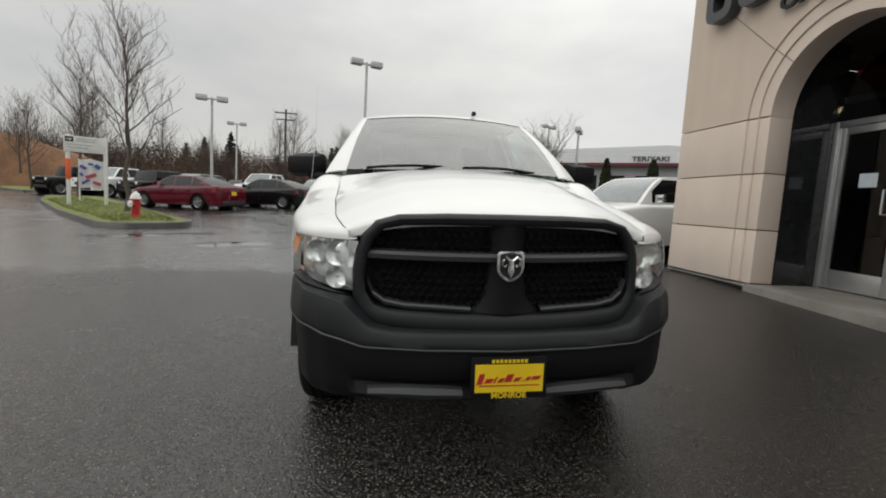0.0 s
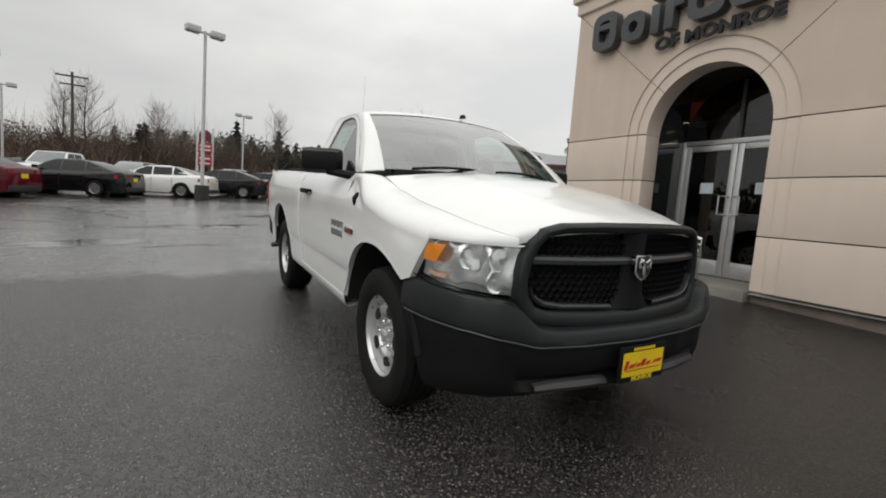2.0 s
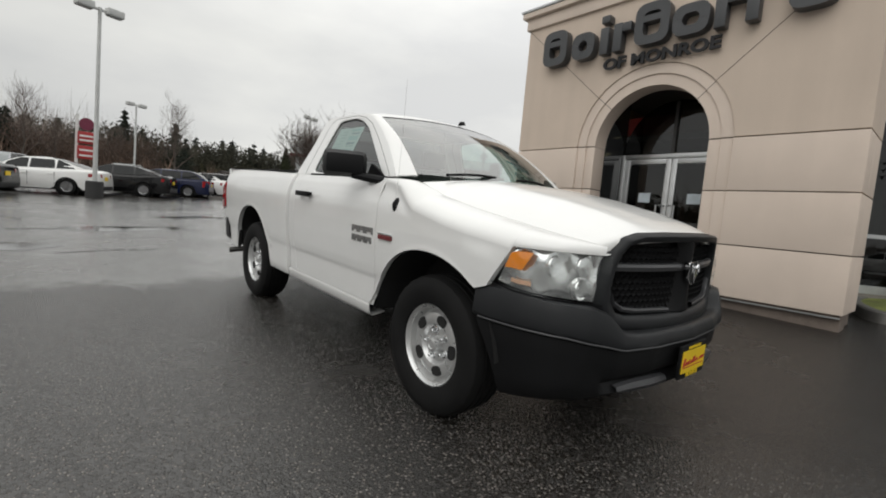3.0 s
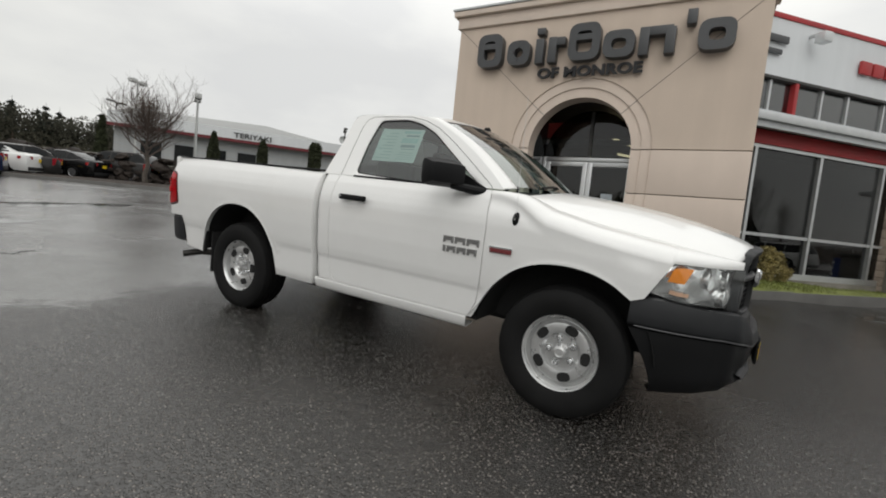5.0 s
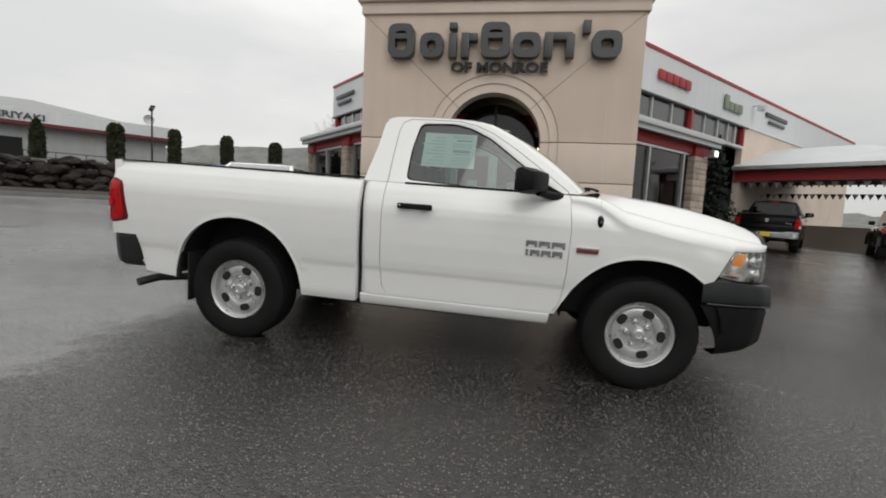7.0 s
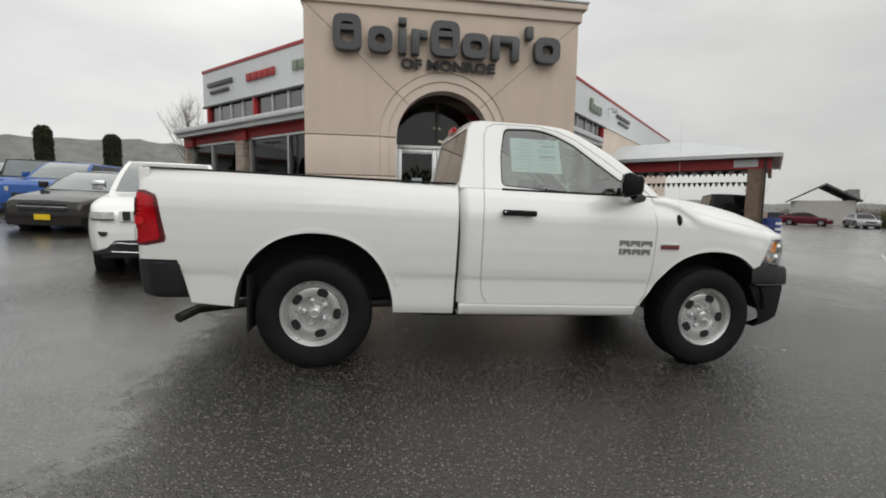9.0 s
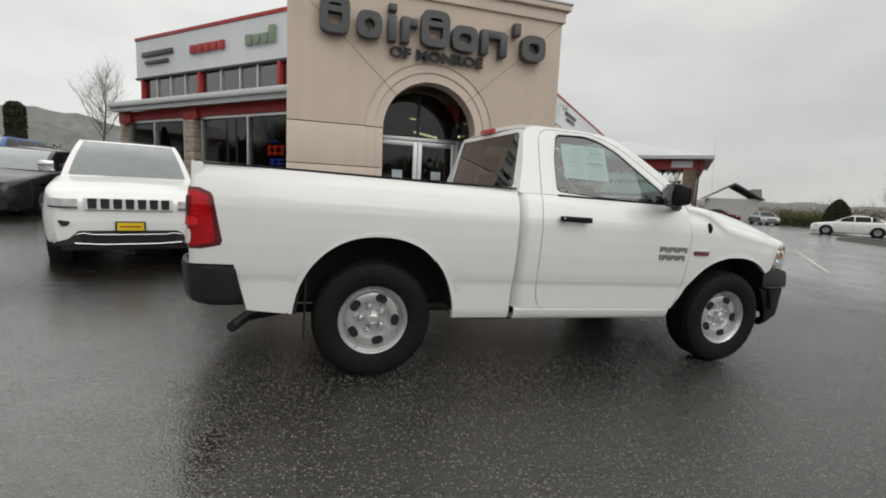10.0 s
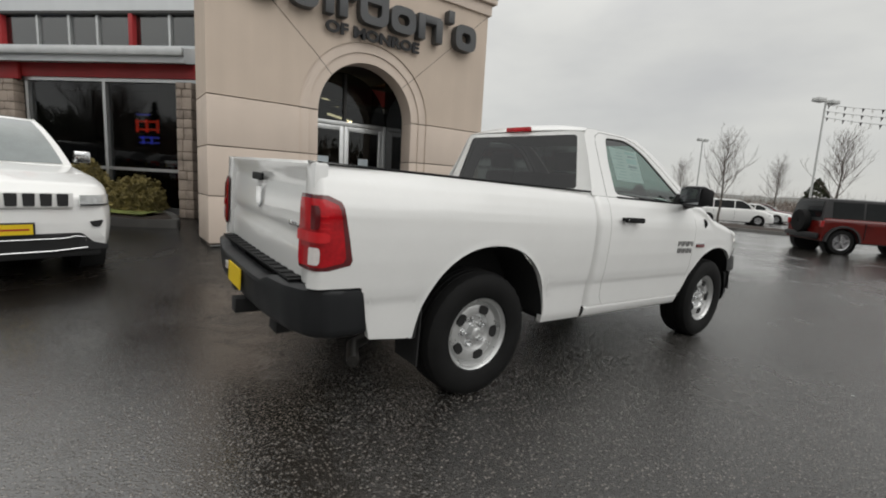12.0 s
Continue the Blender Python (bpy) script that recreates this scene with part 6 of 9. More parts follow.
STYLES = {
    # length before the front axle, wheelbase, behind the rear axle, half width, tyre radius, clearance, top line of the body, cabin (base front, roof front, roof rear, base rear), roof height, roof half width
    "sedan": dict(fo=0.93, wb=2.83, ro=1.08, hw=0.925, tr=0.335, zb=0.22, top=[(-0.93, 0.62), (-0.86, 0.74), (-0.5, 0.83), (0.45, 0.965), (1.2, 0.985), (2.6, 1.01), (3.15, 1.06), (3.75, 1.055), (3.88, 0.98), (3.91, 0.80)], cab=(0.36, 1.12, 2.42, 3.52), roof=1.47, rw=0.60, seams=(1.52, 2.42)),
    "suv": dict(fo=0.90, wb=2.92, ro=1.00, hw=0.965, tr=0.375, zb=0.28, top=[(-0.90, 0.66), (-0.86, 0.95), (-0.70, 1.06), (0.40, 1.155), (1.2, 1.17), (2.9, 1.19), (3.86, 1.20), (3.91, 1.0)], cab=(0.36, 0.98, 3.25, 3.80), roof=1.74, rw=0.62, seams=(1.55, 2.55)),
    "boxy": dict(fo=0.62, wb=2.95, ro=0.62, hw=0.93, tr=0.41, zb=0.42, top=[(-0.62, 0.70), (-0.58, 1.06), (-0.45, 1.12), (0.55, 1.17), (1.2, 1.18), (3.5, 1.18), (3.57, 1.05)], cab=(0.60, 0.80, 3.45, 3.55), roof=1.82, rw=0.72, seams=(1.35, 2.30)),
    "van": dict(fo=0.95, wb=3.08, ro=1.12, hw=0.99, tr=0.34, zb=0.22, top=[(-0.95, 0.62), (-0.88, 0.80), (-0.4, 0.98), (0.15, 1.08), (1.2, 1.10), (4.1, 1.12), (4.2, 0.9)], cab=(0.10, 0.95, 3.75, 4.12), roof=1.74, rw=0.68, seams=(1.45, 2.75)),
    "wagon": dict(fo=0.95, wb=2.85, ro=1.05, hw=0.91, tr=0.33, zb=0.21, top=[(-0.95, 0.60), (-0.88, 0.74), (-0.4, 0.86), (0.35, 0.965), (1.2, 0.98), (3.75, 1.0), (3.90, 0.8)], cab=(0.33, 1.05, 3.1, 3.75), roof=1.48, rw=0.60, seams=(1.5, 2.5)),
    "truck": dict(fo=0.98, wb=3.55, ro=1.25, hw=0.99, tr=0.40, zb=0.42, top=[(-0.98, 0.70), (-0.93, 1.08), (-0.6, 1.16), (0.35, 1.26), (1.2, 1.27), (4.75, 1.28), (4.80, 1.0)], cab=(0.40, 0.98, 2.45, 2.62), roof=1.90, rw=0.68, seams=(1.50, 2.25)),
}


def car_wheel(parent, loc, r, s, rim_mat):
    w = thing_part("wheel", parent, loc)
    h = 0.11
    part("tyre", lathe([(r * 0.62, -h), (r * 0.70, -h - 0.006), (r * 0.93, -h + 0.004), (r, -h + 0.04), (r, h - 0.04), (r * 0.93, h - 0.004), (r * 0.70, h + 0.006), (r * 0.62, h)], 28, "x"), M_RUBBER, w)
    bm = lathe([(r * 0.66, s * 0.10), (r * 0.64, s * 0.115), (r * 0.58, s * 0.095), (r * 0.56, s * 0.03), (r * 0.12, s * 0.03)], 28, "x")
    for k in range(5):
        m = Matrix.Rotation(2 * math.pi * k / 5, 4, "X")
        for d in (-0.10, 0.10):
            box(bm, min(s * 0.07, s * 0.10), max(s * 0.07, s * 0.10), -0.016, 0.016, 0.02, r * 0.60, m=m @ Matrix.Rotation(d, 4, "X"))
    bm2 = lathe([(r * 0.14, s * 0.105), (0, s * 0.11)], 14, "x", bm)
    part("rim", bm2, rim_mat, w)


def car(name, label, cat, m, style, pm, group="", glass_m=None, rim=None, plate=True, nose=None, cladding=False, spare=False):
    st = STYLES[style]
    root = thing(name, label, cat, group, m)
    fo, wb, ro, hw, tr, zb = st["fo"], st["wb"], st["ro"], st["hw"], st["tr"], st["zb"]
    gm = glass_m or M_CARWIN
    rim = rim or M_ALLOY
    boxy = style in ("boxy", "truck")
    def width(y):
        a = (y + fo) / 0.55
        b = (wb + ro - y) / 0.45
        k = 1.0
        if a < 1:
            k -= (0.06 if boxy else 0.20) * (1 - a) ** 2
        if b < 1:
            k -= (0.04 if boxy else 0.14) * (1 - b) ** 2
        return hw * k
    def low(y):
        for cy in (0.0, wb):
            t = (y - cy) / (tr + 0.065)
            if abs(t) < 1:
                return max(zb, tr * 0.95 + (tr + 0.065) * math.sqrt(1 - t * t))
        return zb
    rows = []
    for y in stations(-fo, wb + ro, 0.16, ((0.0, tr + 0.065), (wb, tr + 0.065), (-fo + 0.1, 0.1), (wb + ro - 0.1, 0.1))):
        zt, zl, w = curve1(st["top"], y), low(y), width(y)
        half = []
        zs = max(zt - 0.10, zl + 0.02)
        for i in range(7):
            z = lerp(zl, zs, i / 6)
            bulge = 0.035 * math.sin(math.pi * min(1, max(0, (z - zb) / (zs - zb + 1e-6)))) if not boxy else 0.012
            half.append((w - 0.03 + bulge, z))
        for i in range(1, 5):
            a = math.pi / 2 * i / 4
            half.append((w - 0.03 - 0.14 * (1 - math.cos(a)), zs + (zt - zs) * math.sin(a)))
        half.append((0.0, zt + 0.02))
        rows.append([(x, y, z) for x, z in half] + [(-x, y, z) for x, z in half[-2::-1]])
    bm = sheet(rows)
    bm.verts.ensure_lookup_table()
    k = len(rows[0])
    n = len(rows)
    bm.faces.new([bm.verts[i] for i in range(k)])
    bm.faces.new([bm.verts[(n - 1) * k + i] for i in range(k)][::-1])
    part("body", bm, pm, root, angle=45)
    part("underside", boxes((-hw + 0.12, hw - 0.12, -fo + 0.15, wb + ro - 0.15, zb - 0.04, zb + 0.35)), M_TRIMBLK, root)
    # cabin
    y1, y2, y3, y4 = st["cab"]
    H, rw = st["roof"], st["rw"]
    b1, b4 = curve1(st["top"], y1) - 0.02, curve1(st["top"], y4) - 0.02
    wbase = hw - 0.12
    def cab(t, v):
        """t along the car 0..1 at height fraction v."""
        rnd_ = 0.04 if boxy else 0.20
        ya, yb = lerp(y1, y2, v) + rnd_ * v ** 5, lerp(y4, y3, v) - rnd_ * v ** 5
        return lerp(ya, yb, t)
    def cabw(v):
        return lerp(wbase, rw, v ** 1.3)
    def cabz(t, v):
        base = lerp(b1, b4, t)
        return lerp(base, H - 0.03, v)
    rows = []
    for i in range(13):
        v = i / 12
        loop = []
        for t in [k2 / 10 for k2 in range(11)]:
            loop.append((cabw(v), cab(t, v), cabz(t, v)))
        for u in (0.5, 0, -0.5):
            loop.append((cabw(v) * u, cab(1, v) + 0.05 * (1 - u * u), cabz(1, v)))
        for t in [k2 / 10 for k2 in range(10, -1, -1)]:
            loop.append((-cabw(v), cab(t, v), cabz(t, v)))
        for u in (-0.5, 0, 0.5):
            loop.append((cabw(v) * u, cab(0, v) - 0.06 * (1 - u * u), cabz(0, v)))
        rows.append(loop)
    part("cabin", sheet(rows, close_u=True), pm if style != "boxy" else M_TRIMBLK, root, angle=40)
    rows = []
    for k2 in range(11):
        t = k2 / 10
        y = lerp(cab(0, 1) - 0.03, cab(1, 1) + 0.03, t)
        rows.append([(u * rw, y, H - 0.035 + 0.055 * (1 - u * u) * (1 - 0.6 * (2 * t - 1) ** 2)) for u in (-1, -0.8, -0.4, 0, 0.4, 0.8, 1)])
    part("roof", sheet(rows), pm if style != "boxy" else M_TRIMBLK, root)
    # glazing, a little proud of the cabin
    def face(name, t, s0, s1, v0, v1):
        rr = []
        for v in [lerp(v0, v1, q / 10) for q in range(11)]:
            d = 0.06 if t == 0 else 0.05
            sgn = -1 if t == 0 else 1
            rr.append([(cabw(v) * u, cab(t, v) + sgn * (d * (1 - u * u) + 0.006), cabz(t, v) + 0.004) for u in [lerp(s0, s1, q / 6) for q in range(7)]])
        part(name, sheet(rr), gm if t == 0 else M_CARWIN, root)
    face("windscreen", 0, -0.90, 0.90, 0.08, 0.95)
    if style != "truck":
        face("rear_window", 1, -0.86, 0.86, 0.15, 0.92)
    else:
        face("rear_window", 1, -0.8, 0.8, 0.2, 0.85)
    cuts = [y1 + (0.32 if not boxy else 0.10), *st["seams"], y4 - (0.40 if style in ("sedan",) else 0.25)]
    for s in (-1, 1):
        for a, b in zip(cuts, cuts[1:]):
            rr = []
            for v in (0.10, 0.5, 0.90):
                lo, hi = cab(0, v) + 0.07, cab(1, v) - 0.07
                aa, bb = max(a + 0.03, lo), min(b - 0.03, hi)
                if bb - aa < 0.04:
                    bb = aa + 0.04
                rr.append([(s * (cabw(v) + 0.006), yy, cabz((yy - y1) / (y4 - y1), v)) for yy in [lerp(aa, bb, q / 3) for q in range(4)]])
            part("side_window", sheet(rr), M_CARWIN, root)
        for yy in st["seams"]:
            z1 = curve1(st["top"], yy) - 0.12
            part("door_seam", boxes((min(s * (hw - 0.05), s * (hw + 0.008)), max(s * (hw - 0.05), s * (hw + 0.008)), yy - 0.004, yy + 0.004, zb + 0.12, z1)), M_TRIMBLK, root)
            part("door_handle", boxes((min(s * (hw - 0.03), s * (hw + 0.025)), max(s * (hw - 0.03), s * (hw + 0.025)), yy - 0.22, yy - 0.06, z1 - 0.10, z1 - 0.07), bevel=0.008), pm, root)
        mir = boxes((min(s * (hw - 0.02), s * (hw + 0.17)), max(s * (hw - 0.02), s * (hw + 0.17)), y1 + 0.30, y1 + 0.40, b1 + 0.06, b1 + 0.22), bevel=0.03)
        part("mirror", mir, pm if style in ("suv", "sedan", "van", "wagon") else M_CHROME if style == "slot_suv" else M_TRIMBLK, root)
    # lamps
    zt_r = curve1(st["top"], wb + ro - 0.12)
    for s in (-1, 1):
        if style in ("boxy",):
            part("headlight", lathe([(0.09, 0.03), (0.085, -0.01), (0.05, -0.03), (0, -0.035)], 18, "y", centre=(s * 0.62, -fo - 0.005, 0.95)), M_HEAD, root)
            part("tail_light", boxes((min(s * 0.78, s * 0.92), max(s * 0.78, s * 0.92), wb + ro - 0.02, wb + ro + 0.03, 0.88, 1.08), bevel=0.01), M_TAIL, root)
        else:
            zc = curve1(st["top"], -fo + 0.10) - (0.10 if style != "suv" else 0.16)
            rows = []
            for v in (0, 0.5, 1):
                rr = []
                for q in range(7):
                    t = q / 6
                    yy = -fo + 0.02 + 0.42 * t ** 2
                    xx = lerp(hw * 0.52, width(yy) + 0.008, min(1, t * 1.15))
                    yy2 = -fo - 0.012 + 0.40 * t ** 2.2
                    rr.append((s * xx, yy2, zc + (v - 0.5) * 0.13 * (1 - 0.3 * t) + 0.03 * t))
                rows.append(rr)
            if nose is None:
                part("headlight", thick(sheet(rows), 0.01), M_HEAD, root)
            rows = []
            zc = zt_r - (0.18 if style in ("sedan", "wagon") else 0.22)
            hgt = 0.14 if style in ("sedan",) else 0.34
            for v in (0, 0.5, 1):
                rr = []
                for q in range(7):
                    t = q / 6
                    yy = wb + ro + 0.012 - 0.34 * t ** 2.2
                    xx = lerp(hw * (0.50 if style == "sedan" else 0.70), width(yy) + 0.010, min(1, t * 1.15))
                    rr.append((s * xx, yy, zc + (v - 0.5) * hgt))
                rows.append(rr)
            part("tail_light", thick(sheet(rows), 0.01), M_TAIL, root)
    if plate:
        part("plate", boxes((-0.155, 0.155, wb + ro + 0.004, wb + ro + 0.016, zb + 0.44, zb + 0.60)), M_YELLOW, root, "yellow dealer plate")
        part("plate", boxes((-0.155, 0.155, -fo - 0.03, -fo - 0.012, zb + 0.26, zb + 0.40)), M_YELLOW, root, "yellow dealer plate")
    if nose is None:
        part("grille", boxes((-hw * 0.45, hw * 0.45, -fo - 0.012, -fo + 0.01, zb + 0.30, zb + 0.45), bevel=0.004), M_TRIMBLK, root)
    if nose is None:
        part("front_lip", boxes((-hw * 0.72, hw * 0.72, -fo - 0.016, -fo + 0.05, zb + 0.02, zb + 0.16), bevel=0.02), M_TRIMBLK, root)
    part("rear_lip", boxes((-hw * 0.78, hw * 0.78, wb + ro - 0.05, wb + ro + 0.016, zb + 0.02, zb + 0.20), bevel=0.02), M_TRIMBLK, root)
    for y in (0.0, wb):
        for s in (-1, 1):
            car_wheel(root, (s * (hw - 0.12), y, tr), tr, s, rim)
            part("wheel_well", lathe([(tr + 0.075, 0), (tr + 0.075, -s * 0.25), (0.05, -s * 0.26)], 24, "x", centre=(s * (hw - 0.035), y, tr * 0.97)), M_UNDER, root)
    if cladding:
        for y in (0.0, wb):
            for s in (-1, 1):
                rows = []
                for k2 in range(15):
                    a = math.pi * k2 / 14
                    c, sn = math.cos(a), math.sin(a)
                    rows.append([(s * (hw - 0.04), y + (tr + 0.07) * c, tr + (tr + 0.07) * sn), (s * (hw + 0.06), y + (tr + 0.08) * c, tr + (tr + 0.08) * sn), (s * (hw + 0.06), y + (tr + 0.14) * c, tr + (tr + 0.13) * sn), (s * (hw - 0.04), y + (tr + 0.15) * c, tr + (tr + 0.14) * sn)])
                part("fender_flare", sheet(rows), M_TRIMBLK, root)
        part("front_bumper_bar", boxes((-0.75, 0.75, -fo - 0.18, -fo, 0.50, 0.68), bevel=0.03), M_TRIMBLK, root)
        part("rear_bumper_bar", boxes((-0.80, 0.80, wb + ro, wb + ro + 0.14, 0.50, 0.66), bevel=0.03), M_TRIMBLK, root)
    if spare:
        sp = part("spare_wheel", lathe([(0.05, 0.20), (0.25, 0.22), (0.37, 0.21), (0.40, 0.16), (0.40, 0.03), (0.30, 0.0)], 28, "y", centre=(0.05, wb + ro, 1.02)), M_RUBBER, root)
    return root


def at(x, y, heading, z=None):
    """Pose on the lot with the car's nose pointing along heading (degrees, 0 is +x)."""
    h = radians(heading)
    d = 0.8
    zx = (gz(x + d, y) - gz(x - d, y)) / (2 * d)
    zy = (gz(x, y + d) - gz(x, y - d)) / (2 * d)
    up = Vector((-zx, -zy, 1)).normalized()
    fwd = Vector((math.cos(h), math.sin(h), 0))
    fwd = (fwd - up * fwd.dot(up)).normalized()
    ey = -fwd
    ex = ey.cross(up)
    m = Matrix.Identity(4)
    m.col[0][:3], m.col[1][:3], m.col[2][:3] = ex, ey, up
    m.col[3][:3] = (x, y, gz(x, y) if z is None else z)
    return m


def axle_front(x, y, heading, fo):
    """Where the front axle stands when the bumper's middle is at x, y."""
    h = radians(heading)
    return x - math.cos(h) * fo, y - math.sin(h) * fo


# white SUV beside the tower
STYLES["slot_suv"] = dict(STYLES["suv"], zb=0.40, rw=0.665, roof=1.83, top=[(-0.90, 0.66), (-0.86, 0.95), (-0.70, 1.07), (-0.2, 1.17), (0.40, 1.235), (1.2, 1.24), (2.9, 1.26), (3.86, 1.26), (3.91, 1.0)])
HJ = 197
jx, jy = axle_front(2.90, 5.66, HJ, 0.90)
jeep = car("parked_suv", "white SUV with seven slot grille and yellow dealer plate", "suv", at(jx, jy, HJ, gz(jx, jy) - 0.03) @ Matrix.Diagonal((0.955, 1, 0.955, 1)), "slot_suv", P_WHITE, "row by the north wing", M_WINDPALE, plate=False, nose="slots")


def suv_face(root):
    fo = 0.90
    part("grille_band", boxes((-0.50, 0.50, -fo - 0.012, -fo + 0.02, 0.845, 1.005), bevel=0.01), P_WHITE, root)
    for k in range(7):
        x = -0.405 + k * 0.135
        part("grille_slot", prism(rounded([(x - 0.045, 0.865), (x + 0.045, 0.865), (x + 0.050, 0.995), (x - 0.050, 0.995)], 0.012, 3), 0.02, "y", -fo - 0.024), M_TRIMBLK, root)
        part("slot_rim", prism(rounded([(x - 0.052, 0.858), (x + 0.052, 0.858), (x + 0.057, 1.002), (x - 0.057, 1.002)], 0.014, 3), 0.012, "y", -fo - 0.020), P_WHITE, root)
    part("plate_frame", boxes((-0.17, 0.17, -fo - 0.045, -fo - 0.01, 0.565, 0.70), bevel=0.006), M_TRIMBLK, root)
    part("plate_card", boxes((-0.150, 0.150, -fo - 0.048, -fo - 0.0455, 0.58, 0.685)), M_YELLOW, root, "yellow dealer plate")
    part("script_bar", boxes((-0.12, 0.12, -fo - 0.050, -fo - 0.0485, 0.622, 0.640)), M_REDINK, root)
    # black lower valance with a bright line round the intake
    part("valance", prism(rounded([(-0.80, 0.385), (0.80, 0.385), (0.80, 0.43), (0.66, 0.47), (0.56, 0.575), (-0.56, 0.575), (-0.66, 0.47), (-0.80, 0.43)], 0.03, 4), 0.06, "y", -fo - 0.018), M_TRIMBLK, root, "black lower bumper valance")
    part("intake", prism(rounded([(-0.52, 0.42), (0.52, 0.42), (0.54, 0.51), (-0.54, 0.51)], 0.02, 4), 0.012, "y", -fo - 0.028), M_UNDER, root)
    part("intake_trim", tube([(-0.60, -fo + 0.0, 0.44), (-0.585, -fo - 0.03, 0.53), (-0.50, -fo - 0.035, 0.545), (-0.40, -fo - 0.035, 0.525), (0.40, -fo - 0.035, 0.525), (0.50, -fo - 0.035, 0.545), (0.585, -fo - 0.03, 0.53), (0.60, -fo + 0.0, 0.44)], 0.006, 8), M_CHROME, root, "bright intake trim")
    part("chin_trim", tube([(-0.60, -fo - 0.03, 0.415), (-0.3, -fo - 0.04, 0.395), (0.3, -fo - 0.04, 0.395), (0.60, -fo - 0.03, 0.415)], 0.008, 8), M_CHROME, root, "bright chin trim")
    part("chin", boxes((-0.74, 0.74, -fo + 0.02, -fo + 0.20, 0.31, 0.385), bevel=0.02), M_TRIMBLK, root)
    for s in (-1, 1):
        part("fog_pocket", prism(rounded([(s * 0.635, 0.695), (s * 0.765, 0.71), (s * 0.73, 0.635), (s * 0.665, 0.635)], 0.02, 3), 0.06, "y", -fo - 0.012), M_TRIMBLK, root)
        hl_rows = [[(s * x, -fo + dy, z) for x, dy in ((0.555, -0.016), (0.66, -0.012), (0.75, 0.02), (0.82, 0.08), (0.87, 0.17))] for z in (0.872, 0.90, 0.955, 0.985)]
        part("headlight", thick(sheet(hl_rows), 0.02), M_HEAD, root, "slim clear headlight")
        part("headlight_slit", thick(sheet([[(p[0] * 1.004, p[1] - 0.006, z) for p in hl_rows[0]] for z in (0.868, 0.886)]), 0.01), M_TRIMBLK, root)
        part("roof_rail", tube([(s * 0.565, 1.15, 1.70), (s * 0.565, 1.3, 1.755), (s * 0.565, 3.0, 1.755), (s * 0.565, 3.1, 1.70)], 0.012, 8), M_CHROME, root)


suv_face(jeep)

# cars in rows round the lot; each is set by its near rear wheel or its front bumper
def by_rear_wheel(x, y, heading, style):
    st = STYLES[style]
    h = radians(heading)
    fx, fy = math.cos(h), math.sin(h)
    return x + fx * st["wb"] + fy * (st["hw"] - 0.1), y + fy * st["wb"] - fx * (st["hw"] - 0.1)


ROW = "row along the north edge"
for nm, lab, x, y, hd, style, pm, cat in (
        ("parked_sedan", "dark red sedan with yellow dealer plate, wet paint", -8.2, 17.9, 158, "sedan", P_RED, "sedan"),
        ("parked_sedan", "black sedan with alloy wheels on wet asphalt", -5.3, 20.7, 158, "sedan", P_BLACK, "sedan"),
        ("parked_sedan", "white sedan with dark alloy wheels", -2.3, 22.5, 158, "sedan", P_WHITE, "sedan"),
        ("parked_sedan", "black sedan beside the lamp post", 0.55, 24.2, 158, "sedan", P_BLACK, "sedan"),
        ("parked_hatchback", "navy blue hatchback with pale wheels", 2.9, 26.6, 158, "wagon", P_NAVY, "hatchback"),
        ("parked_hatchback", "dark grey hatchback at the end of the row", 5.6, 28.4, 158, "wagon", P_GREY, "hatchback")):
    cx, cy = by_rear_wheel(x, y, hd, style)
    car(nm, lab, cat, at(cx, cy, hd), style, pm, ROW)

BACK = "second row in the north lot"
for nm, lab, x, y, hd, style, pm, cat in (
        ("parked_pickup", "white pickup facing the lot", -8.4, 27.0, 255, "truck", P_WHITE, "pickup truck"),
        ("parked_suv", "olive grey SUV in the back row", -12.9, 27.6, 255, "suv", P_TAN, "suv"),
        ("parked_suv", "black SUV in the back row", -15.6, 28.0, 250, "boxy", P_BLACK, "suv"),
        ("parked_pickup", "white pickup beside a black one", -18.0, 28.2, 250, "truck", P_WHITE, "pickup truck"),
        ("parked_pickup", "black off-road vehicle near the grass island", -20.9, 28.8, 240, "boxy", P_BLACK, "suv"),
        ("parked_sedan", "black sedan in the back row", -10.6, 29.0, 250, "sedan", P_BLACK, "sedan"),
        ("parked_suv", "silver SUV in the back row", -5.4, 30.5, 255, "suv", P_SILVER, "suv"),
        ("parked_sedan", "dark red sedan in the back row", -2.6, 31.6, 255, "sedan", P_RED, "sedan"),
        ("parked_suv", "grey SUV in the back row", 0.4, 33.0, 255, "suv", P_GREY, "suv"),
        ("parked_sedan", "silver sedan in the back row", 3.2, 34.2, 255, "sedan", P_SILVER, "sedan"),
        ("parked_sedan", "white sedan far along the back row", 6.2, 35.6, 255, "sedan", P_WHITE, "sedan"),
        ("parked_sedan", "dark grey sedan far along the back row", 1.5, 38.5, 165, "sedan", P_GREY, "sedan"),
        ("parked_sedan", "dark red sedan far along the back row", -4.2, 36.6, 165, "sedan", P_RED, "sedan")):
    car(nm, lab, cat, at(x, y, hd), style, pm, BACK, M_WINDPALE if style in ("truck", "suv") else None, plate=False)

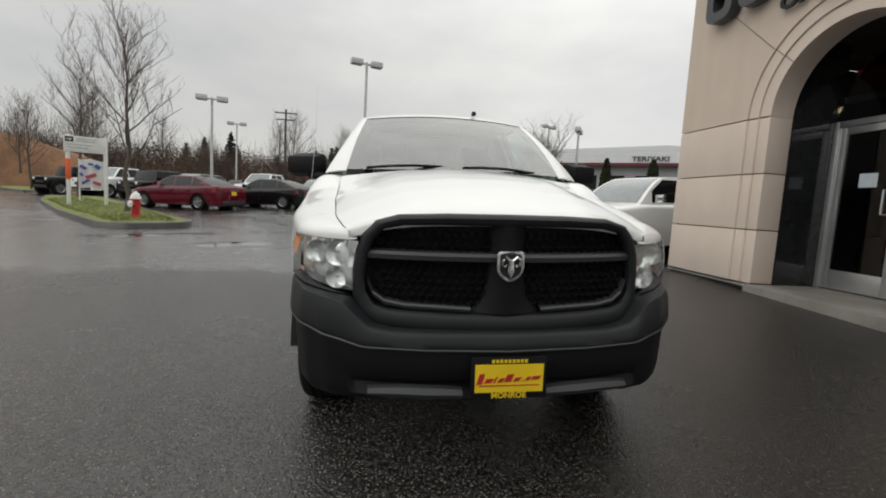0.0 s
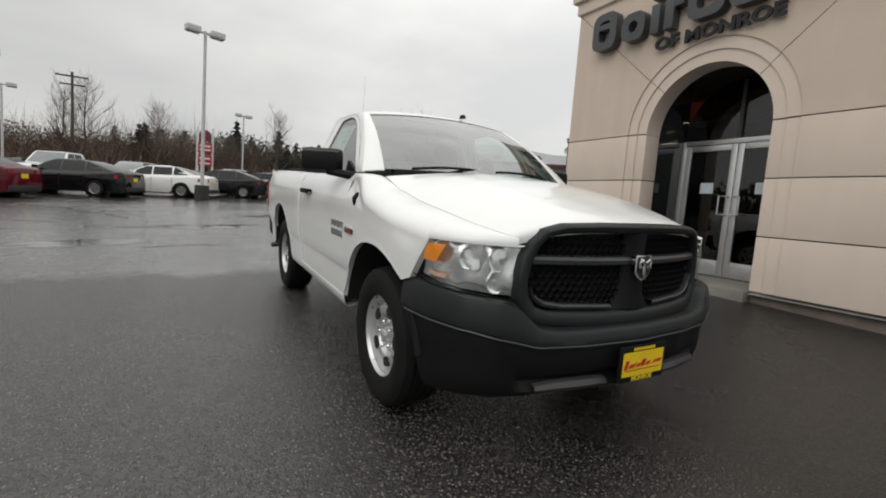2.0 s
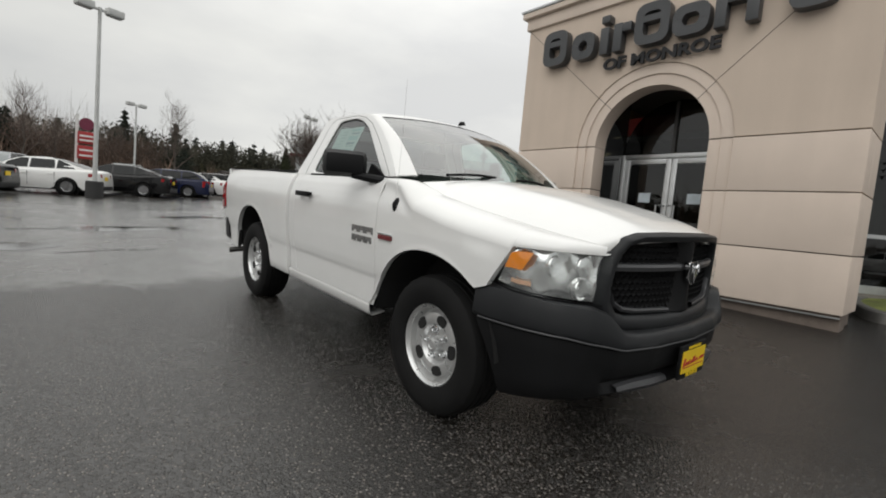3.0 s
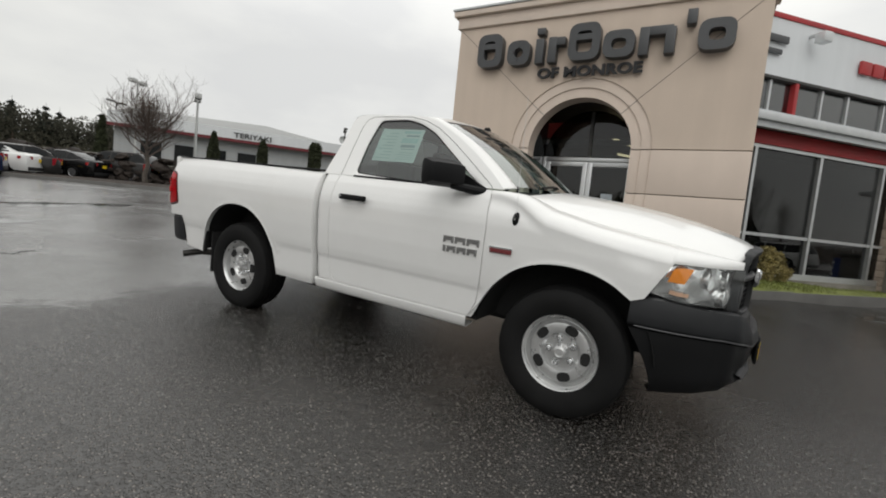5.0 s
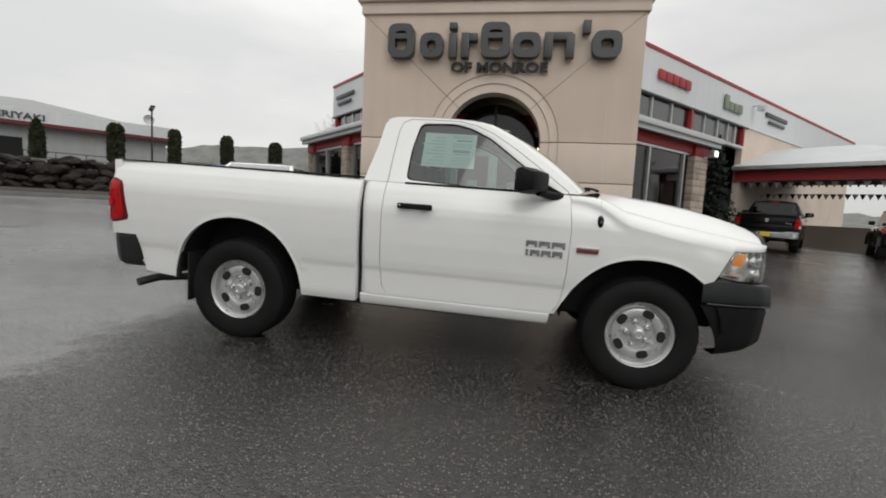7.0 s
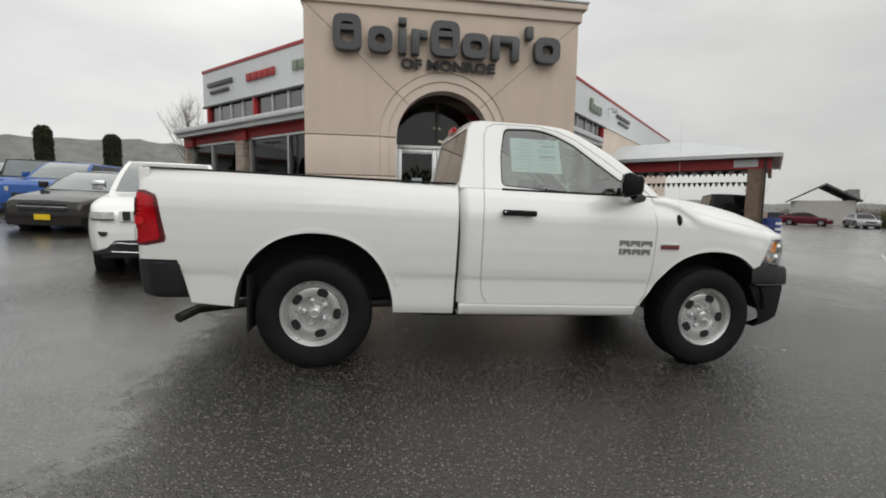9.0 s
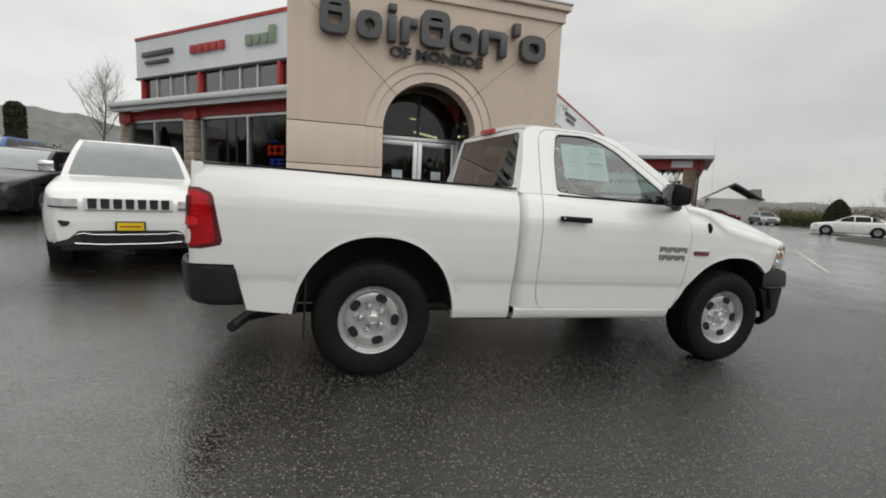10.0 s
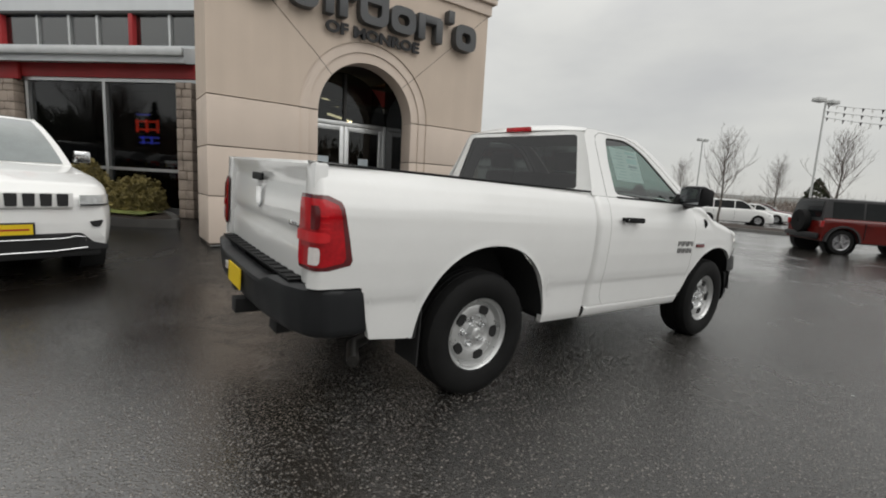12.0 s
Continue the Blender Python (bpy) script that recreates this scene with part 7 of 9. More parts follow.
WEST = "cars by the grass strip"
for nm, lab, x, y, hd, style, pm, cat in (
        ("parked_sedan", "white sedan parked before the rock wall", 3.9, 31.6, 120, "sedan", P_WHITE, "sedan"),
        ("parked_sedan", "black sedan parked before the rock wall", 6.8, 32.0, 120, "sedan", P_BLACK, "sedan"),
        ("parked_suv", "dark SUV parked before the rock wall", 9.2, 31.0, 120, "suv", P_GREY, "suv")):
    car(nm, lab, cat, at(x, y, hd), style, pm, WEST)

# row by the north wing, noses towards the drive
WROW = "row by the north wing"
def nose_at(x, y, hd, style):
    return at(*axle_front(x, y, hd, STYLES[style]["fo"]), hd)


charger = car("parked_sedan", "graphite sedan with split grille and yellow plate", "sedan", Matrix.Translation((0, 0, -0.05)) @ nose_at(7.0, 9.75, 180, "sedan"), "sedan", P_GREY, WROW, M_WINDPALE, plate=False, nose="split")
part("plate", boxes((-0.155, 0.155, -0.975, -0.955, 0.33, 0.45)), M_YELLOW, charger, "yellow dealer plate")
for s in (-1, 1):
    for z0, z1 in ((0.52, 0.60), (0.63, 0.70)):
        part("grille_slot", boxes((min(s * 0.03, s * 0.46), max(s * 0.03, s * 0.46), -0.965, -0.935, z0, z1), bevel=0.01), M_TRIMBLK, charger)
part("grille_bar", boxes((-0.50, 0.50, -0.962, -0.94, 0.603, 0.627), bevel=0.006), M_CHROME, charger)
car("parked_suv", "black and blue SUV with yellow plate", "suv", nose_at(10.5, 12.3, 182, "suv"), "suv", P_BLUE, WROW, M_WINDPALE)
car("parked_suv", "bright blue SUV with black roof", "suv", nose_at(13.0, 14.7, 184, "boxy"), "boxy", P_BLUE, WROW, M_WINDPALE, cladding=True)
car("parked_suv", "silver SUV at the end of the row", "suv", nose_at(14.6, 17.3, 186, "suv"), "suv", P_SILVER, WROW, M_WINDPALE)
car("parked_suv", "bright blue SUV seen over the row", "suv", at(21.5, 20.5, 190), "suv", P_BLUE, WROW, M_WINDPALE, plate=False)

# south side
car("parked_jeep", "deep red boxy off-roader with black top and spare wheel", "off-road vehicle", at(-0.23, -17.2, 227), "boxy", P_ORANGE, "", None, cladding=True, spare=True, plate=False)
car("parked_minivan", "white minivan beside a kerbed island", "minivan", at(9.7, -31.9, 212), "van", P_WHITE, "", None, plate=False)
car("parked_sedan", "white sedan by the far hedge", "sedan", at(20.4, -34.6, 30), "sedan", P_WHITE, "", None, plate=False)
car("parked_sedan", "white sedan farther along the hedge", "sedan", at(10.3, -38.4, 190), "sedan", P_WHITE, "", None, plate=False)
car("parked_suv", "second white car behind the minivan", "suv", at(3.0, -32.0, 188), "wagon", P_WHITE, "", None, plate=False)
for nm, lab, x, y, hd, style, pm, cat in (
        ("parked_sedan", "tan sedan parked near the house", 33.0, -45.2, 145, "sedan", P_SILVER, "sedan"),
        ("parked_sedan", "dark red sedan parked near the house", 39.4, -47.4, 215, "sedan", P_RED, "sedan"),
        ("parked_sedan", "dark green sedan parked near the house", 43.2, -47.6, 215, "sedan", P_NAVY, "sedan"),
        ("parked_sedan", "dark red sedan by the far south hedge", 12.2, -45.5, 190, "sedan", P_RED, "sedan")):
    car(nm, lab, cat, at(x, y, hd), style, pm, "cars near the house", plate=False)

# black pickup and dark off-roader by the service canopy
bp = thing("parked_pickup", "black pickup seen from behind under the service canopy", "pickup truck", m=at(17.2, -10.35, -32))
pickup(bp, M_BLACKPAINT, M_CHROME, M_BLACKPL, full=False)
car("parked_jeep", "black off-roader under the service canopy", "off-road vehicle", at(16.6, -14.6, -30), "boxy", P_BLACK, "", None, cladding=True, spare=True, plate=False)

# ---- site: kerbs, planting, lamps, trees ----
M_GRASS = mat("lawn_green", (0.165, 0.190, 0.045), 0.8, var=0.4, scale=3, fine=70, bump=0.9, dist=0.02)
M_MULCH = mat("dark_mulch", (0.030, 0.020, 0.014), 0.9, var=0.4, scale=8, fine=60, bump=0.9, dist=0.02)
M_KERB = mat("kerb_concrete", (0.105, 0.102, 0.096), 0.5, var=0.25, scale=2, fine=80, bump=0.3)
M_BARK = mat("grey_bark", (0.085, 0.072, 0.060), 0.85, var=0.3, scale=6, fine=50, bump=0.6, dist=0.01)
M_TWIG = mat("bare_twigs", (0.11, 0.085, 0.072), 0.85, var=0.2, bump=0.1)
M_POLE = mat("pale_pole_paint", (0.52, 0.53, 0.52), 0.5, 0.2, var=0.08, bump=0.05)
M_DPOLE = mat("bronze_pole_paint", (0.035, 0.032, 0.030), 0.5, 0.2, var=0.1)
M_LAMPGL = mat("lamp_lens", (0.45, 0.46, 0.46), 0.3, var=0.1)
M_CYP = mat("arborvitae_green", (0.030, 0.036, 0.014), 0.85, var=0.45, scale=2, fine=20, bump=0.3)
# conifer green lightened so that it carries distance haze
M_CONIF = mat("conifer_green", (0.027, 0.036, 0.025), 0.85, var=0.45, scale=1.2, fine=12, bump=0.3)
M_BRUSH = mat("brown_brush", (0.105, 0.072, 0.054), 0.9, var=0.4, scale=0.35, fine=6, bump=0.3)
M_BRUSH2 = mat("olive_brush", (0.070, 0.066, 0.036), 0.9, var=0.4, scale=0.4, fine=6, bump=0.3)
# haze over the far brush is put into these two paler colours
M_BRUSHS = mat("pale_brown_brush", (0.185, 0.145, 0.118), 0.9, var=0.4, scale=0.35, fine=6, bump=0.3)
M_BRUSH3 = mat("dark_wood_green", (0.066, 0.064, 0.044), 0.9, var=0.45, scale=0.25, fine=4, bump=0.3)
# ridge haze is mixed into this pale grey-green
M_HILL = mat("hazed_wooded_hill", (0.155, 0.157, 0.147), 0.95, var=0.28, scale=0.10, fine=0.6, bump=0.0)
M_SHRUB = mat("tawny_shrub_leaf", (0.25, 0.205, 0.075), 0.7, var=0.4, scale=6, fine=40, bump=0.2)
M_ROCK = mat("dark_boulder", (0.022, 0.017, 0.014), 0.75, spec=0.25, var=0.6, scale=1.3, fine=14, bump=0.8, dist=0.03, sheen_rand=0.35)
M_TAR = mat("tar_seal", (0.008, 0.008, 0.008), 0.25, var=0.3, bump=0.1)
M_LINE = mat("worn_white_line", (0.45, 0.45, 0.43), 0.6, var=0.4, scale=5, fine=40, bump=0.2)
M_HYDRED = mat("hydrant_red", (0.42, 0.020, 0.018), 0.4, var=0.15, bump=0.1)
M_HYDWH = mat("hydrant_white", (0.72, 0.72, 0.70), 0.45, var=0.08, bump=0.1)
M_ORANGE = mat("orange_sleeve", (0.75, 0.13, 0.03), 0.6, var=0.1)


def bed(name, label, outline, top_m, kerb_m, h=0.15, kerb_w=0.16):
    """Kerbed planting bed on the sloping lot: outline is a closed (x, y) polygon."""
    root = thing(name, label, "planting bed", kind="structure")
    pts = rounded(outline, 0.9, 5)
    c = Vector((sum(p[0] for p in pts) / len(pts), sum(p[1] for p in pts) / len(pts)))
    def ins(p, d):
        v = Vector(p)
        k = (c - v)
        return v + k.normalized() * min(d, k.length * 0.6)
    rows = []
    for d, dz in ((-0.0, -0.25), (0.0, h - 0.02), (0.02, h), (kerb_w - 0.01, h), (kerb_w, h - 0.03)):
        row = []
        for p in pts:
            q = ins(p, d)
            row.append((q.x, q.y, gz(q.x, q.y) + dz))
        rows.append(row)
    part("kerb", sheet(rows, close_u=True), kerb_m, root, "wet concrete kerb")
    rows = []
    for t in (0, 0.12, 0.35, 0.65, 0.9):
        row = []
        for p in pts:
            q = ins(p, kerb_w).lerp(c, t)
            row.append((q.x, q.y, gz(q.x, q.y) + h - 0.02 + 0.06 * min(1, t * 4)))
        rows.append(row)
    bm = sheet(rows, close_u=True)
    bm.verts.ensure_lookup_table()
    n = len(pts)
    bm.faces.new([bm.verts[(len(rows) - 1) * n + i] for i in range(n)])
    part("turf" if top_m is M_GRASS else "soil", bm, top_m, root, angle=80)
    return root


def grass_tufts(name, outline, n, seed, h=0.15):
    """Blades standing in the turf."""
    rnd = random.Random(seed)
    xs, ys = [p[0] for p in outline], [p[1] for p in outline]
    def inside(x, y):
        c = False
        for (x0, y0), (x1, y1) in zip(outline, outline[1:] + outline[:1]):
            if (y0 > y) != (y1 > y) and x < (x1 - x0) * (y - y0) / (y1 - y0) + x0:
                c = not c
        return c
    verts, faces = [], []
    while len(faces) < n:
        x, y = rnd.uniform(min(xs), max(xs)), rnd.uniform(min(ys), max(ys))
        if not inside(x, y):
            continue
        a, w, l = rnd.uniform(0, 6.28), rnd.uniform(0.006, 0.012), rnd.uniform(0.04, 0.09)
        z = gz(x, y) + h + 0.01
        k = len(verts)
        verts += [(x - w * math.cos(a), y - w * math.sin(a), z), (x + w * math.cos(a), y + w * math.sin(a), z), (x + rnd.uniform(-0.03, 0.03), y + rnd.uniform(-0.03, 0.03), z + l)]
        faces.append((k, k + 1, k + 2))
    me = bpy.data.meshes.new(name)
    me.from_pydata(verts, [], faces)
    me.materials.append(M_GRASS)
    return tagged(new(name, me), "short green grass blades in the bed", "grass", kind="stuff")


ISLAND = [(-5.3, 10.1), (-7.2, 9.2), (-11.0, 13.6), (-15.2, 19.2), (-18.6, 24.8), (-16.2, 25.6), (-9.0, 15.2)]
bed("grass_island", "kerbed grass island with trees at the lot entrance", ISLAND, M_GRASS, M_KERB)
grass_tufts("island_grass", [(-5.9, 10.2), (-7.2, 9.6), (-10.8, 13.8), (-15.0, 19.3), (-16.0, 23.0), (-9.0, 14.8)], 9000, 3)
ISLAND2 = [(-23.5, 30.2), (-26.5, 32.6), (-40, 50), (-37, 52), (-24.0, 35.0)]
bed("far_grass_island", "second kerbed grass strip along the street", ISLAND2, M_GRASS, M_KERB)
NSTRIP = [(3.6, 26.0), (8.0, 21.4), (12.6, 16.2), (22, 8.6), (24.5, 11.2), (15.5, 19.2), (10.6, 25.0), (5.5, 29.5)]
bed("north_grass_strip", "kerbed strip of thin grass below the rock wall", NSTRIP, M_MULCH, M_KERB)
LBED = [(5.9, 3.9), (7.7, 3.9), (14.4, 10.6), (13.7, 11.65), (6.3, 4.3)]
bed("wing_bed", "kerbed bed with lawn and shrub before the shop window", LBED, M_MULCH, M_KERB)
RBED = [(5.2, -1.25), (6.0, -1.9), (11.9, -6.4), (13.0, -5.7), (12.2, -4.4), (7.4, -0.9), (6.2, -0.8)]
bed("south_wing_bed", "kerbed bed with lawn before the south shop window", RBED, M_GRASS, M_KERB)
grass_tufts("south_lawn", [(5.9, -1.5), (6.1, -1.8), (11.6, -6.0), (12.3, -5.3), (7.2, -1.2)], 5000, 9)
grass_tufts("wing_lawn", [(6.7, 4.45), (7.0, 4.25), (13.4, 10.6), (13.1, 10.8)], 6000, 11)
tagged(part("wing_turf", sheet([[(lerp(6.6, 13.4, t) + 0.27 * k, lerp(4.45, 11.25, t) - 0.27 * k, gz(lerp(6.6, 13.4, t), lerp(4.45, 11.25, t)) + 0.215 + 0.02 * (k > 0.1)) for k in (0, 0.5, 1, 1.5)] for t in [i / 20 for i in range(21)]]), M_GRASS), "green lawn strip beside the kerb", "lawn", kind="structure")
SBED = [(15.5, -27.4), (8.0, -22.6), (-6.0, -23.4), (-6.0, -25.2), (7.6, -25.0), (14.8, -29.2)]
bed("south_island", "kerbed dark island with bare trees", SBED, M_MULCH, M_KERB)


# hydrant on the island
def hydrant(x, y):
    z = gz(x, y) + 0.14
    root = thing("fire_hydrant", "red fire hydrant with white bonnet on the grass island", "hydrant", m=pose(x, y, z))
    part("barrel", lathe([(0.16, 0.0), (0.16, 0.03), (0.12, 0.035), (0.115, 0.07), (0.105, 0.08), (0.105, 0.50), (0.145, 0.505), (0.145, 0.535), (0.0, 0.535)], 24, "z"), M_HYDRED, root)
    part("bonnet", lathe([(0.14, 0.536), (0.135, 0.56), (0.11, 0.64), (0.07, 0.70), (0.035, 0.72), (0.03, 0.76), (0.0, 0.76)], 24, "z"), M_HYDWH, root, "white bonnet")
    for k, (a, r) in enumerate(((90, 0.055), (-90, 0.055), (250, 0.075))):
        bm = lathe([(r, 0.08), (r, 0.15), (r * 1.25, 0.155), (r * 1.25, 0.19), (r * 0.5, 0.20), (0.0, 0.22)], 14, "x", centre=(0, 0, 0.40))
        bmesh.ops.transform(bm, matrix=Matrix.Rotation(radians(a), 4, "Z"), verts=bm.verts)
        part("outlet", bm, M_HYDRED if k < 2 else M_HYDWH, root)


hydrant(-7.33, 11.02)


def direction_sign():
    z = 0.2
    root = thing("direction_sign", "white two-post direction sign with black arrow panel", "sign")
    p0, p1 = Vector((-11.85, 15.62)), Vector((-10.90, 16.18))
    d = (p1 - p0).normalized()
    nrm = Vector((d.y, -d.x))
    for p in (p0, p1):
        part("post", boxes((p.x - 0.05, p.x + 0.05, p.y - 0.05, p.y + 0.05, gz(p.x, p.y), 2.92), bevel=0.006), M_HYDWH, root, "white square post")
    m = Matrix.Identity(4)
    m.col[0][:3], m.col[1][:3], m.col[3][:3] = (d.x, d.y, 0), (-nrm.x, -nrm.y, 0), (p0.x, p0.y, 0)
    L = (p1 - p0).length
    bm = boxes((-0.12, L - 0.06, -0.09, -0.055, 2.30, 2.88), bevel=0.006)
    bmesh.ops.transform(bm, matrix=m, verts=bm.verts)
    part("panel", bm, M_HYDWH, root)
    bm = boxes((-0.07, 0.17, -0.094, -0.0905, 2.66, 2.84))
    bmesh.ops.transform(bm, matrix=m, verts=bm.verts)
    part("arrow_field", bm, M_TRIMBLK, root)
    bm = prism([(-0.04, 2.735), (0.06, 2.735), (0.06, 2.70), (0.13, 2.75), (0.06, 2.80), (0.06, 2.765), (-0.04, 2.765)], 0.002, "y", -0.0965)
    bmesh.ops.transform(bm, matrix=m, verts=bm.verts)
    part("arrow", bm, M_HYDWH, root)
    for k, (a, b, zz) in enumerate(((0.24, 0.85, 2.78), (0.24, 0.80, 2.70), (0.0, 0.7, 2.56), (0.0, 0.6, 2.46))):
        bm = boxes((a, b, -0.093, -0.0905, zz - 0.02, zz + 0.02))
        bmesh.ops.transform(bm, matrix=m, verts=bm.verts)
        part("line_bar", bm, M_INK, root)
    part("sleeve", boxes((p0.x - 0.058, p0.x + 0.058, p0.y - 0.058, p0.y + 0.058, 1.30, 2.05), bevel=0.006), M_ORANGE, root, "orange sleeve on the post")


direction_sign()

# banner hung by the island
bn = thing("banner", "white banner with purple, blue and red shapes behind the sign", "banner")
bm = sheet([[(-13.25 + 0.85 * t, 18.55 + 0.35 * t + 0.05 * math.sin(9 * t), z + 0.06 * math.sin(4 * t)) for t in [i / 12 for i in range(13)]] for z in (0.95, 1.35, 1.75, 2.15)])
part("cloth", thick(bm, 0.004), mat("banner_cloth", (0.66, 0.66, 0.68), 0.8, var=0.1), bn)
BANNER_INK = [mat("banner_purple", (0.10, 0.07, 0.32), 0.8), mat("banner_red", (0.40, 0.06, 0.09), 0.8), mat("banner_blue", (0.06, 0.10, 0.30), 0.8)]
for k, (t, z, w, h, turn) in enumerate(((0.22, 1.85, 0.16, 0.07, 30), (0.5, 1.5, 0.26, 0.08, -25), (0.75, 1.9, 0.15, 0.09, 40), (0.3, 1.25, 0.2, 0.06, -35), (0.72, 1.2, 0.2, 0.07, 20), (0.5, 2.0, 0.12, 0.05, 10), (0.15, 1.55, 0.1, 0.06, 60))):
    w, h = w * 0.75, h * 0.9
    m = pose(-13.25 + 0.85 * t, 18.46 + 0.35 * t, z, 0, 0, 21.8) @ pose(0, 0, 0, 0, turn, 0)
    part("shape", boxes((-w, w, -0.01, 0.0, -h, h), bevel=0.004, m=m), BANNER_INK[k % 3], bn)
part("stake", boxes((-13.28, -13.24, 18.58, 18.62, gz(-13.2, 18.6), 2.2), (-12.42, -12.38, 18.93, 18.97, gz(-12.4, 18.9), 2.2)), M_HYDWH, bn)


# ---- lamp posts ----
def lamp_post(x, y, h, turn, label, group, dark=False, heads=2, base=True, z=None, k=0.74):
    z = gz(x, y) if z is None else z
    pm = M_DPOLE if dark else M_POLE
    root = thing("lamp_post", label, "street lamp", group, pose(x, y, z, 0, 0, turn))
    if base:
        part("base", lathe([(0.30, -0.2), (0.30, 0.62), (0.27, 0.66), (0.0, 0.66)], 20, "z"), mat("dark_base", (0.03, 0.03, 0.03), 0.7) if not dark else M_KERB, root)
    part("pole", lathe([(0.085, 0.5 if base else -0.1), (0.08, 1.5), (0.06, h)], 14, "z"), pm, root)
    part("arm", boxes((-0.75 * k if heads > 1 else 0, 0.75 * k, -0.04, 0.04, h - 0.12, h - 0.04)), pm, root)
    for s in (-1, 1)[2 - heads:]:
        z0, z1, w = (h - 0.10, h + 0.03, 0.15) if dark else (h - 0.16, h + 0.10, 0.24)
        hd = part("lamp_head", boxes((min(s * 0.30 * k, s * 1.08 * k), max(s * 0.30 * k, s * 1.08 * k), -w * k, w * k, z0, z1), bevel=0.03), pm, root, "slim lamp head" if dark else "boxy lamp head")
        part("lens", boxes((min(s * 0.36 * k, s * 1.02 * k), max(s * 0.36 * k, s * 1.02 * k), -w * 0.8 * k, w * 0.8 * k, z0 - 0.025, z0 + 0.002)), M_LAMPGL, hd)
    return root


LG = "lot lamp posts"
lamp_post(-1.5, 20.9, 7.35, 20, "tall pale twin-head lot lamp with dark round base", LG)
lamp_post(-9.9, 24.2, 5.8, 15, "pale twin-head lot lamp behind the red sedan", LG)
lamp_post(-13.4, 40.3, 6.6, 10, "far pale twin-head lot lamp", LG)
lamp_post(2.3, 45.5, 7.1, 25, "far pale twin-head lot lamp by the street", LG)
lamp_post(11.8, 25.25, 5.25, 60, "pale twin-head lamp beside a bare tree", LG)
lamp_post(14.0, 36.6, 7.2, 30, "far pale twin-head lamp near the restaurant", LG)
lamp_post(8.5, -38.6, 9.4, 75, "tall pale twin-head lamp with bunting", LG, k=1.15)
lamp_post(21.3, -48.0, 8.1, 80, "far pale lamp by the south hedge", LG)
lamp_post(34.5, -76.9, 11.7, 60, "distant pale lamp beyond the hedge", LG)
lamp_post(18.5, 49.9, 7.1, 30, "dark slim lamp by the fuel station", "street lamps", dark=True, z=1.6, k=1.1)
lamp_post(29.5, 30.5, 5.2, 45, "dark slim lamp before the restaurant", "street lamps", dark=True, z=3.0, k=1.1)


# ---- trees ----
def clump_mesh(bm_v, bm_f, p, s, rnd, flat=1.0):
    """One small leafy clump: three crossed slivers."""
    for _ in range(3):
        a = Vector((rnd.gauss(0, 1), rnd.gauss(0, 1), rnd.gauss(0, 1) * flat)).normalized() * s
        b = Vector((rnd.gauss(0, 1), rnd.gauss(0, 1), rnd.gauss(0, 1) * flat)).normalized() * s * 0.55
        k = len(bm_v)
        bm_v += [tuple(p - a), tuple(p + b), tuple(p + a), tuple(p - b * 0.6)]
        bm_f.append((k, k + 1, k + 2, k + 3))


def from_data(name, v, f, m, parent=None, label=""):
    me = bpy.data.meshes.new(name)
    me.from_pydata(v, [], f)
    me.materials.append(m)
    ob = new(name, me)
    if parent is not None:
        ob.parent = parent
    if label:
        ob["label"] = label
    return ob


